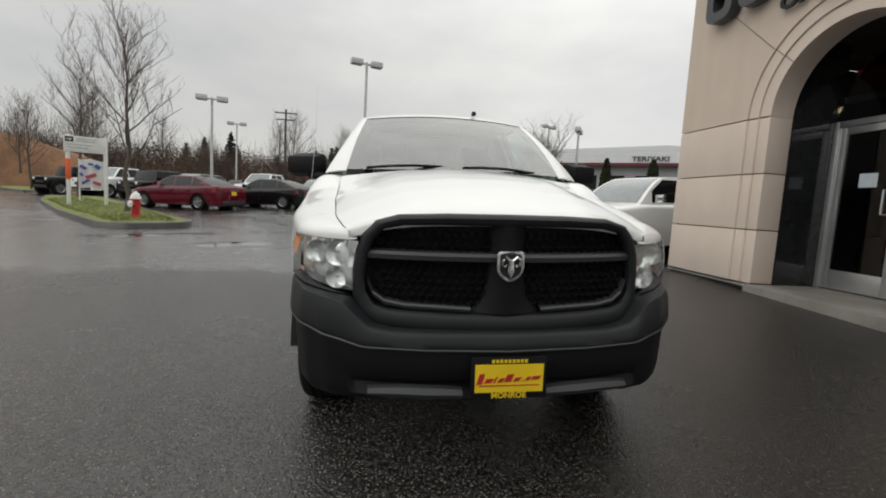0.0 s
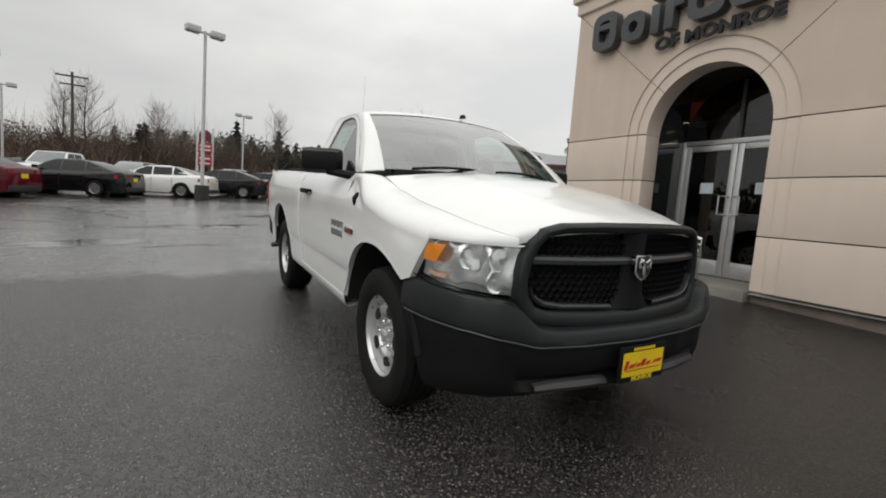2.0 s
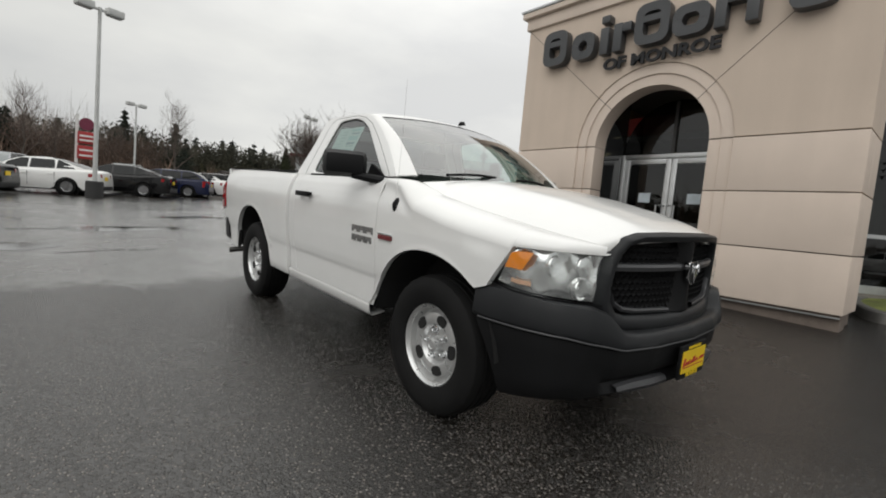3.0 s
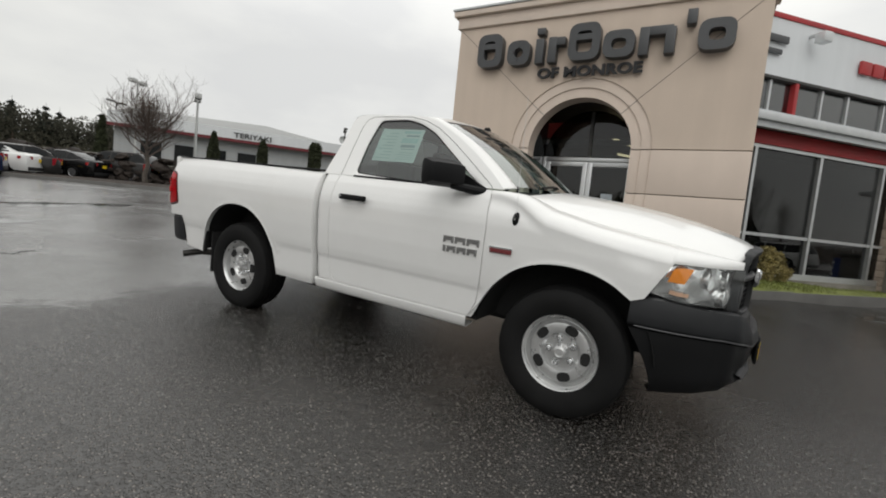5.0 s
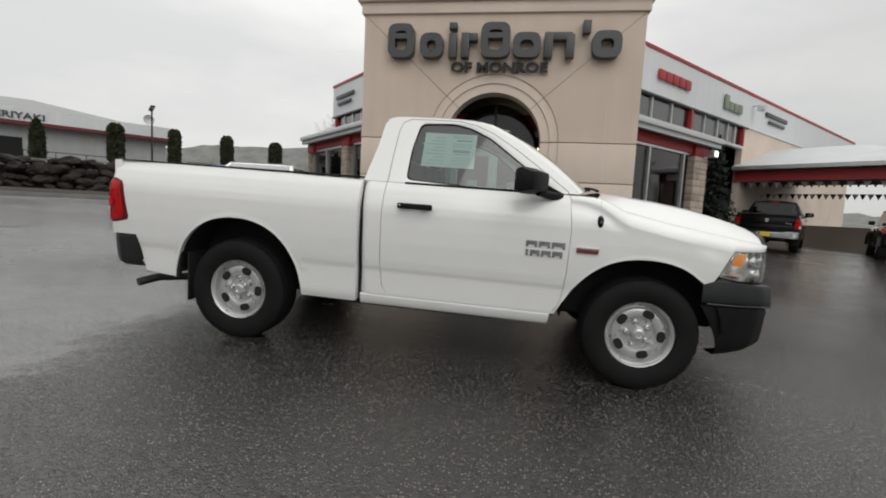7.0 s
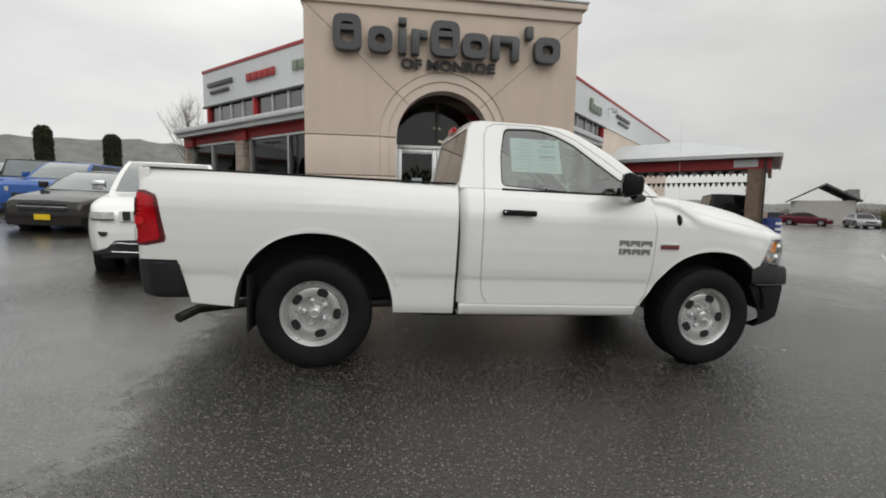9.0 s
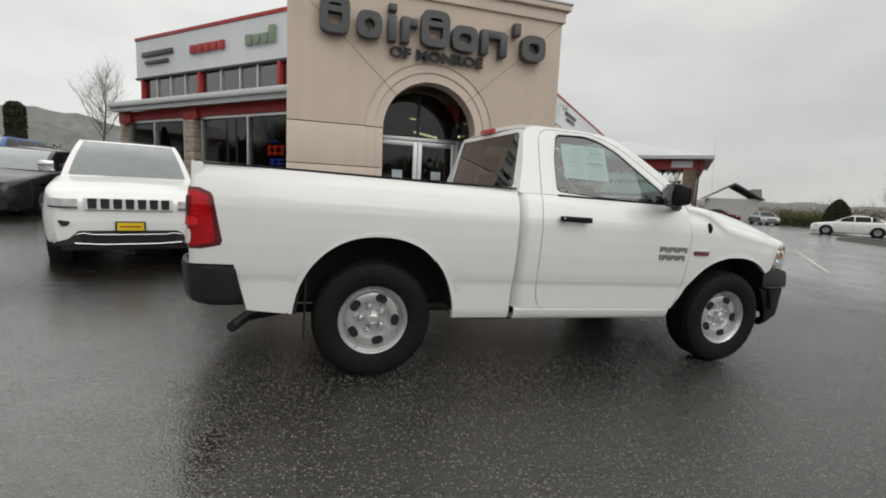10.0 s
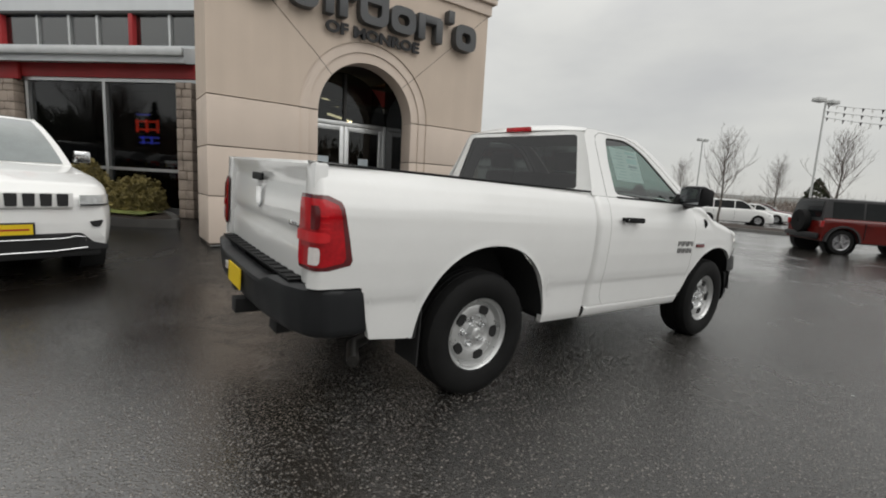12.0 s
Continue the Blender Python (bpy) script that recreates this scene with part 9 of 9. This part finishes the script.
def teriyaki():
    root = thing("restaurant_building", "low white metal restaurant with grey roof and dark red fascia", "building", kind="structure")
    a, b = Vector((16.0, 44.4)), Vector((32.2, 31.5))
    d = (b - a).normalized()
    nrm = Vector((d.y, -d.x))       # towards the lot
    if nrm.dot(Vector((-20, -35))) < 0:
        nrm = -nrm
    m = Matrix.Identity(4)
    m.col[0][:3], m.col[1][:3], m.col[3][:3] = (d.x, d.y, 0), (-nrm.x, -nrm.y, 0), (a.x, a.y, 0)
    L = (b - a).length
    def put(name, bm, mt, label="", **k):
        bmesh.ops.transform(bm, matrix=m, verts=bm.verts)
        return part(name, bm, mt, root, label, **k)
    wallm = mat("pale_block_wall", (0.42, 0.43, 0.43), 0.7, var=0.12, scale=0.5, bump=0.2, streak=0.4)
    put("front_wall", boxes((0, L, 0, 0.3, 2.6, 6.2)), wallm)
    put("end_wall", boxes((L - 0.3, L, 0.301, 14, 2.6, 6.2)), wallm)
    put("back_wall", boxes((0, L, 14, 14.3, 2.6, 6.2)), wallm)
    for k in range(5):
        put("wall_rib", boxes((0, L, -0.03, 0.0, 3.3 + k * 0.55, 3.36 + k * 0.55)), M_INK)
    put("fascia", boxes((-0.3, L + 0.5, -0.9, -0.7, 6.05, 6.95)), M_WHITEPANEL, "white fascia panel")
    put("red_band", boxes((-0.3, L + 0.5, -0.93, -0.701, 5.78, 6.045)), mat("maroon_band", (0.13, 0.015, 0.02), 0.6, var=0.15), "maroon band")
    put("soffit", boxes((-0.3, L + 0.5, -0.7, 0.0, 5.9, 6.0)), M_INK)
    put("end_fascia", boxes((L + 0.502, L + 0.7, -0.93, 14, 5.78, 6.95)), M_WHITEPANEL)
    rows = [[(-0.3, -0.8, 6.96), (L * 0.58, -0.8, 6.96), (L + 0.6, -0.8, 6.96)], [(-0.3, 5.0, 8.15), (L * 0.58, 6.0, 8.6), (L + 0.6, 5.0, 7.3)], [(-0.3, 14.5, 6.96), (L * 0.58, 14.5, 6.96), (L + 0.6, 14.5, 6.96)]]
    put("roof", thick(sheet(rows), 0.1), mat("weathered_grey_roof", (0.27, 0.275, 0.27), 0.6, var=0.1, scale=0.4, bump=0.1), "shallow grey metal roof", smooth=False)
    for k in range(4):
        put("window", boxes((2 + k * 2.6, 3.6 + k * 2.6, -0.04, -0.01, 3.3, 4.9)), M_CARWIN)
    put("railing", boxes((L * 0.55, L, -1.6, -1.56, 3.9, 3.96), (L * 0.55, L, -1.6, -1.56, 3.5, 3.54)), M_DPOLE)
    for k in range(6):
        put("rail_post", boxes((L * 0.55 + k * 1.8, L * 0.55 + k * 1.8 + 0.05, -1.62, -1.56, 3.0, 3.95)), M_DPOLE)
    sg = tagged(new("restaurant_sign"), "dark lettered restaurant sign on the white fascia", "sign")
    t = text_part("letters", "TERIYAKI", 0.63, 0.06, M_LETTER, sg, None, squeeze=1.25, heavy=0.012)
    c = a + d * (L * 0.535)
    mm = Matrix.Identity(4)
    mm.col[0][:3], mm.col[1][:3], mm.col[2][:3], mm.col[3][:3] = (d.x, d.y, 0), (0, 0, 1), (nrm.x, nrm.y, 0), (c.x + nrm.x * 0.94, c.y + nrm.y * 0.94, 6.2)
    t.matrix_local = mm
    # dish and vent on the roof
    v = thing("satellite_dish", "pale satellite dish on the restaurant roof", "dish", m=m @ pose(L - 1.2, 0.6, 7.1))
    part("mast", tube([(0, 0, -0.4), (0, 0, 0.5)], 0.03, 8), M_POLE, v)
    part("bowl", lathe([(0.0, 0.0), (0.25, -0.05), (0.42, -0.16)], 18, "y", centre=(0, -0.1, 0.5)), M_POLE, v)
    return root


teriyaki()

# fuel station canopy and pylon sign
fs = thing("fuel_station", "fuel station canopy with red edge and pale columns", "building", kind="structure")
part("canopy", boxes((25.2, 31.8, 50, 57, 4.45, 5.15), bevel=0.05), M_RED, fs, "red canopy edge")
part("canopy_underside", boxes((25.3, 31.7, 50.1, 56.9, 4.35, 4.445)), M_WHITEPANEL, fs)
for x, y in ((26.2, 51.5), (30.8, 51.5), (26.2, 55.5), (30.8, 55.5)):
    part("column", boxes((x - 0.25, x + 0.25, y - 0.25, y + 0.25, 1.3, 4.34)), M_WHITEPANEL, fs)
part("kiosk", boxes((26, 33, 59, 65, 1.3, 4.2)), M_WHITEPANEL, fs)
py = thing("pylon_sign", "red and white pylon sign on white posts", "sign")
for x in (-1.45, -0.05):
    part("post", boxes((x - 0.12, x + 0.12, 52.6, 52.85, 0.8, 7.4)), M_HYDWH, py)
part("red_panel", boxes((-1.4, -0.1, 52.45, 52.9, 3.4, 4.6), bevel=0.03), M_RED, py)
part("red_panel", boxes((-1.4, -0.1, 52.45, 52.9, 4.8, 5.9), bevel=0.03), M_RED, py)
part("disc", lathe([(0.58, 0.0), (0.56, -0.14), (0.0, -0.15)], 24, "y", centre=(-0.75, 52.6, 6.6)), mat("dark_red_disc", (0.16, 0.02, 0.05), 0.5), py)
for k, z in enumerate((3.7, 4.2, 5.1, 5.5)):
    part("sign_bar", boxes((-1.25, -0.25, 52.42, 52.448, z - 0.08, z + 0.08)), M_HYDWH, py)

# utility poles
for x, y, h, z in ((-12.4, 56, 10.8, 0.7),):
    up = thing("utility_pole", "dark wooden utility pole with cross arms", "utility pole", "", pose(x, y, z))
    part("pole", lathe([(0.17, -0.3), (0.11, h)], 10, "z"), M_BARK, up)
    part("cross_arm", boxes((-1.3, 1.3, -0.06, 0.06, h - 0.5, h - 0.36)), M_BARK, up)
    part("cross_arm", boxes((-1.0, 1.0, -0.06, 0.06, h - 1.3, h - 1.16)), M_BARK, up)
    for k in (-1.1, -0.4, 0.4, 1.1):
        part("insulator", lathe([(0.05, h - 0.36), (0.06, h - 0.28), (0.03, h - 0.2), (0, h - 0.2)], 8, "z", centre=(k, 0, 0)), M_INK, up)
# small brown house in the north brush
nh = thing("house", "low brown house half hidden by brush", "house", m=pose(-12.5, 71, 0.7))
part("wall", boxes((-5, 5, 0, 6, 0, 3.6)), mat("brown_siding", (0.11, 0.085, 0.065), 0.8, var=0.2), nh)
part("roof", prism([(-0.8, 3.5), (3, 5.6), (6.8, 3.5), (6.8, 3.3), (3, 5.3), (-0.8, 3.3)], 11, "x", -5.5), mat("dark_roof_felt", (0.045, 0.042, 0.040), 0.85, var=0.25), nh)
part("window", boxes((-3, -1.4, -0.06, 0.02, 1.2, 2.5)), M_CARWIN, nh)


def hills():
    """Far ridges all round, higher to the east."""
    for name, dist, prof, zoff, seed in (("far_ridge", 900, [(-180, 24), (-120, 14), (-75, 18), (-40, 26), (0, 70), (20, 102), (40, 94), (60, 55), (90, 32), (130, 30), (180, 24)], -4, 1), ("near_ridge", 420, [(-180, 8), (-100, 5), (-60, 6), (-20, 14), (10, 44), (22, 57), (34, 59), (46, 48), (54, 30), (70, 17), (110, 14), (180, 8)], -3, 5)):
        rows = []
        N = 360
        for k in range(4):
            row = []
            for i in range(N):
                az = -180 + 360 * i / N
                h = curve1(prof, az)
                a = radians(az)
                n1 = noise.noise(Vector((math.cos(a) * 5, math.sin(a) * 5, seed)))
                n2 = noise.noise(Vector((math.cos(a) * 90, math.sin(a) * 90, seed)))
                hh = h * (1 + 0.18 * n1) + 0.035 * dist * 0.12 * n2
                d = dist + k * dist * 0.10
                row.append((d * math.cos(a), d * math.sin(a), zoff + hh * (0, 0.55, 0.95, 0.6)[k] + (1.6 * n2 if k == 2 else 0)))
            rows.append(row)
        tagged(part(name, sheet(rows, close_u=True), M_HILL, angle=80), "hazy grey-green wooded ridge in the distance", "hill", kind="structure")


hills()


# house to the south-east
hs = thing("house", "pale two-gable house with grey roof beyond the lot", "house", m=pose(48.5, -57.3, -0.2, 0, 0, 136))
wm = mat("pale_siding", (0.46, 0.45, 0.42), 0.8, var=0.08)
rf = mat("grey_shingles", (0.12, 0.12, 0.12), 0.85, var=0.25, scale=2, fine=18, bump=0.4)
part("wall", boxes((-4.6, 4.6, -3.0, 3.0, 0, 3.0)), wm, hs)
part("roof", prism([(-3.6, 2.85), (0, 4.95), (3.6, 2.85), (3.6, 3.05), (0, 5.2), (-3.6, 3.05)], 10.2, "x", -5.1), rf, hs)
for x in (-3.0, -0.6):
    part("gable", prism([(x - 1.1, 0.0), (x + 1.1, 0.0), (x + 1.1, 3.1), (x, 4.2), (x - 1.1, 3.1)], 0.6, "y", 3.0), wm, hs)
    part("gable_roof", prism([(x - 1.4, 2.95), (x, 4.35), (x + 1.4, 2.95), (x + 1.4, 3.15), (x, 4.6), (x - 1.4, 3.15)], 1.2, "y", 2.7), rf, hs)
    part("window", boxes((x - 0.4, x + 0.4, 3.6, 3.64, 1.2, 2.4)), M_CARWIN, hs)
for x in (1.5, 3.2):
    part("window", boxes((x - 0.5, x + 0.5, 3.0, 3.05, 1.2, 2.3)), M_CARWIN, hs)


# ---- service canopy off the south wing ----
def service_canopy():
    root = thing("service_canopy", "drive-through service canopy with pale hip roof and red fascia", "canopy", kind="structure")
    ap, s = 7.0, -1
    u0, u1, v0, v1 = 14.05, 20.8, -0.2, 6.75
    def P(u, v, z):
        p = Vector((ap, 1.35, 0)) + Vector((R2, -R2, 0)) * u + Vector((-R2, -R2, 0)) * v
        return (p.x, p.y, z)
    ze, zr = 3.62, 4.72
    o = 0.35
    eave = [P(u0 - o, v0, ze), P(u0 - o, v1 + o, ze), P(u1 + o, v1 + o, ze), P(u1 + o, v0, ze)]
    r0, r1 = P((u0 + u1) / 2, v0, zr), P((u0 + u1) / 2, v1 - 3.5, zr)
    bm = bmesh.new()
    E = [bm.verts.new(p) for p in eave]
    A, Bv = bm.verts.new(r0), bm.verts.new(r1)
    bm.faces.new((E[0], E[1], Bv, A)), bm.faces.new((E[1], E[2], Bv)), bm.faces.new((E[2], E[3], A, Bv))
    part("roof", thick(bm, 0.12), M_GREYROOF, root, "pale grey hip roof", smooth=False)
    part("gutter", wbm(s, ap, [(u0 - o - 0.06, u0 - o, v0, v1 + o + 0.06, ze - 0.16, ze - 0.02), (u0 - o, u1 + o, v1 + o, v1 + o + 0.06, ze - 0.16, ze - 0.02)]), M_ALU, root)
    part("fascia", wbm(s, ap, [(u0 - 0.05, u0 + 0.1, v0, v1, 3.02, 3.44)]), M_RED, root, "red fascia")
    part("fascia", wbm(s, ap, [(u0 + 0.101, u1, v1 - 0.1, v1 + 0.05, 3.02, 3.44)]), M_RED, root, "red fascia")
    part("fascia_sign", wbm(s, ap, [(u0 - 0.075, u0 - 0.052, v1 - 1.25, v1 - 0.4, 3.1, 3.4)]), M_WHITEPANEL, root, "white sign panel")
    part("ceiling", wbm(s, ap, [(u0 + 0.11, u1 - 0.05, v0, v1 - 0.12, 3.30, 3.36)]), M_DARKIN, root)
    for u in (u0 + 0.25, u1 - 0.5):
        col = part("column", wbm(s, ap, [(u - 0.28, u + 0.28, v1 - 0.75, v1 - 0.19, gz(12, -13) - 0.3, 3.02)]), mat("brown_brick_column", (0.21, 0.15, 0.115), 0.8, var=0.2, scale=4, fine=40, bump=0.4), root, "brown masonry column")
    part("downpipe", wbm(s, ap, [(u0 - 0.12, u0 - 0.04, v1 - 0.18, v1 - 0.10, 0.2, 3.4)]), M_DPOLE, root)
    # scalloped pennants under the fascia
    for row, zz in ((0, 2.98), (1, 2.62)):
        for k in range(26):
            v = lerp(v0 + 0.3, v1 - 0.9, k / 25)
            bmp = prism([(v - 0.11, zz), (v + 0.11, zz), (v, zz - 0.24)], 0.006, "x", -(u0 + 0.4 + 2.0 * row))
            bmesh.ops.transform(bmp, matrix=wing_m(s, ap), verts=bmp.verts)
            part("pennant", bmp, M_HYDWH if (k + row) % 2 else M_DPOLE, root)
    part("back_wall", wbm(s, ap, [(u1, u1 + 0.2, v0, v1, 0.0, 1.3)]), M_STUCCO, root)
    return root


service_canopy()
drum = thing("blue_drum", "blue lettered drum beside the canopy column", "drum", m=pose(11.4, -12.9, gz(11.4, -12.9)))
part("shell", lathe([(0.0, 0.0), (0.30, 0.0), (0.30, 0.28), (0.315, 0.30), (0.30, 0.32), (0.30, 0.58), (0.315, 0.60), (0.30, 0.62), (0.30, 0.88), (0.0, 0.88)], 24, "z"), mat("blue_drum_paint", (0.03, 0.06, 0.22), 0.5, var=0.1), drum)
for k in range(3):
    part("label_bar", boxes((-0.312, -0.302, -0.14, 0.14, 0.2 + k * 0.22, 0.29 + k * 0.22)), M_HYDWH, drum)

# lines and cracks
def ground_strip(name, label, pts, w, m, cat="marking", dz=0.006):
    v = [Vector(p) for p in pts]
    rows = []
    for i, p in enumerate(v):
        d = (v[min(i + 1, len(v) - 1)] - v[max(i - 1, 0)]).normalized()
        nn = Vector((-d.y, d.x)) * w / 2 * (1 if 0 < i < len(v) - 1 else 0.6)
        rows.append([(q.x, q.y, gz(q.x, q.y) + dz) for q in (p - nn, p, p + nn)])
    return tagged(part(name, sheet(rows), m), label, cat, kind="structure")


def wander(a, b, n, amp, seed):
    r = random.Random(seed)
    a, b = Vector(a), Vector(b)
    d = b - a
    nn = Vector((-d.y, d.x)).normalized()
    return [tuple(a + d * t + nn * (r.uniform(-amp, amp) if 0 < t < 1 else 0)) for t in [i / n for i in range(n + 1)]]


ground_strip("parking_line", "worn white parking line", [(3.4, -8.2), (5.0, -10.0), (6.9, -12.2)], 0.10, M_LINE)
ground_strip("parking_line", "worn white parking line", [(9.0, -9.5), (12.0, -12.6)], 0.10, M_LINE)
for k, (a, b, w) in enumerate((((-3.9, 9.05), (-2.0, 9.3), 0.10), ((-6.3, 10.9), (-4.4, 9.9), 0.06), ((-5.2, 14.0), (-3.2, 11.2), 0.10), ((-7.5, 15.5), (-4.9, 14.2), 0.09), ((-1.0, 14.5), (1.2, 16.2), 0.07), ((-2.6, 6.2), (-1.3, 6.5), 0.05), ((1.5, 11.0), (3.5, 10.2), 0.06), ((-2.6, 18.6), (0.5, 19.0), 0.10))):
    ground_strip("asphalt_crack", "dark sealed crack in the asphalt", wander(a, b, 9, 0.10, k), w, M_TAR, "crack", 0.004)

# string of pennants from the south lamp
for row in range(3):
    line = thing("pennant_line", "sagging line of small pale pennants by the lamp", "pennant line", "pennant lines")
    a, b = Vector((8.5, -38.6, 8.9 - row * 0.45)), Vector((-6.0, -26.0, 6.9 - row * 0.5))
    pts = [a.lerp(b, t) - Vector((0, 0, 0.9 * math.sin(math.pi * t))) for t in [i / 24 for i in range(25)]]
    part("cord", tube(pts, 0.012, 4), M_DPOLE, line)
    for i in range(24):
        p = pts[i].lerp(pts[i + 1], 0.5)
        d = (pts[i + 1] - pts[i]).normalized()
        bm = bmesh.new()
        vs = [bm.verts.new(p + d * -0.13), bm.verts.new(p + d * 0.13), bm.verts.new(p + Vector((0.02, 0.03, -0.30)))]
        bm.faces.new(vs)
        part("pennant", thick(bm, 0.004), M_HYDWH if i % 2 else M_DPOLE, line)

# maker shapes on the white parapets, drawn plain
def parapet_mark(side, ap, u, z, w, h, m, label, kind):
    root = thing("parapet_sign", label, "sign", "parapet signs")
    if kind == "letters":
        n = 5
        for k in range(n):
            a = u - w / 2 + k * w / n
            part("raised_bar", wbm(side, ap, [(a + 0.02, a + w / n - 0.04, 0.03, 0.10, z - h / 2, z + h / 2)], bevel=0.02), m, root)
    elif kind == "wing":
        part("wing_bar", wbm(side, ap, [(u - w / 2, u + w / 2, 0.03, 0.09, z + h * 0.1, z + h * 0.45)], bevel=0.03), m, root)
        part("swoosh", wbm(side, ap, [(u - w * 0.36, u + w * 0.40, 0.03, 0.09, z - h * 0.45, z - h * 0.2)], bevel=0.03), m, root)
    else:
        for k, hh in enumerate((1.0, 0.62, 0.62, 0.66)):
            a = u - w / 2 + k * w / 4
            part("raised_bar", wbm(side, ap, [(a + 0.02, a + w / 4 - 0.04, 0.03, 0.10, z - h / 2, z - h / 2 + h * hh)], bevel=0.03), m, root)


M_SIGNGR = mat("sage_sign_paint", (0.20, 0.25, 0.18), 0.5, var=0.1)
parapet_mark(1, 8.5, 10.35, 5.95, 1.9, 0.5, M_LETTER, "dark winged maker mark on the white parapet", "wing")
parapet_mark(1, 8.5, 7.5, 5.98, 1.85, 0.28, M_RED, "red raised maker letters on the white parapet", "letters")
parapet_mark(1, 8.5, 4.9, 6.05, 1.4, 0.5, M_SIGNGR, "sage green maker letters on the white parapet", "mark")
parapet_mark(-1, 7.0, 3.6, 6.0, 1.6, 0.5, M_LETTER, "dark winged maker mark on the south parapet", "wing")
parapet_mark(-1, 7.0, 7.9, 5.95, 2.2, 0.32, M_RED, "red raised maker letters on the south parapet", "letters")
parapet_mark(-1, 7.0, 12.6, 5.95, 1.7, 0.55, M_SIGNGR, "sage green maker letters on the south parapet", "mark")
parapet_mark(-1, 7.0, 17.3, 6.0, 2.6, 0.5, M_LETTER, "dark maker mark on the south parapet", "wing")
# neon sign in the shop window, strokes only
ns = thing("neon_sign", "red and blue neon strokes in the shop window", "neon sign")
dvn = 3.25 * R2
for k, (ua, ub, z0, z1, m) in enumerate(((4.0, 4.45, 2.36, 2.40, "r"), (4.0, 4.45, 2.20, 2.24, "r"), (3.95, 4.0, 2.16, 2.42, "r"), (4.2, 4.25, 2.16, 2.42, "r"), (4.42, 4.47, 2.16, 2.42, "r"), (3.95, 4.4, 2.04, 2.08, "b"), (3.95, 4.4, 1.94, 1.97, "b"), (4.1, 4.14, 1.92, 2.08, "b"), (4.3, 4.34, 1.92, 2.08, "b"), (4.15, 4.45, 2.5, 2.53, "b"))):
    part("tube", wbm(1, 5.25, [(ua, ub, -0.20, -0.17, z0, z1)]), glow("neon_red", (0.9, 0.06, 0.03), 1.2) if m == "r" else glow("neon_blue", (0.12, 0.14, 0.9), 0.9), ns)
# low block and planter stone by the south pier
blk = thing("concrete_planter", "low grey concrete block beside the stone pier", "planter")
part("block", wbm(-1, 4.6, [(7.7, 8.75, 0.125, 0.62, 0.05, 1.12)], bevel=0.02), M_CONCRETE, blk)
part("cap", wbm(-1, 4.6, [(7.65, 8.8, 0.125, 0.66, 1.122, 1.2)], bevel=0.015), M_KERB, blk)
# potted conifer on the canopy roof, wall lamps
conifer(12.7, -3.6, 4.1, 0.85, 0.26, 81, "small potted conifer on the south canopy roof", tiers=9, group="roof conifers")
for u, side, ap, z in ((5.1, -1, 7.0, 6.35), (14.6, -1, 7.0, 6.2)):
    wl_ = thing("wall_lamp", "small grey lamp bracket on the parapet", "lamp", "parapet lamps")
    part("bracket", wbm(side, ap, [(u - 0.03, u + 0.03, 0.004, 0.30, z, z + 0.06)]), M_ALU, wl_)
    part("hood", wbm(side, ap, [(u - 0.13, u + 0.13, 0.22, 0.48, z - 0.22, z + 0.02)], bevel=0.03), M_ALU, wl_)
for u in (8.15,):
    fl = thing("flood_lamp", "lit round flood lamps at the canopy corner", "lamp")
    part("housing", wbm(-1, 4.6, [(u + 0.15, u + 0.4, 0.2, 0.4, 3.1, 3.32)], bevel=0.03), M_ALU, fl)
    part("lit_lens", wbm(-1, 4.6, [(u + 0.19, u + 0.36, 0.401, 0.415, 3.14, 3.28)], bevel=0.004), glow("lit_lens_glow", (1.0, 0.95, 0.85), 3.0), fl)
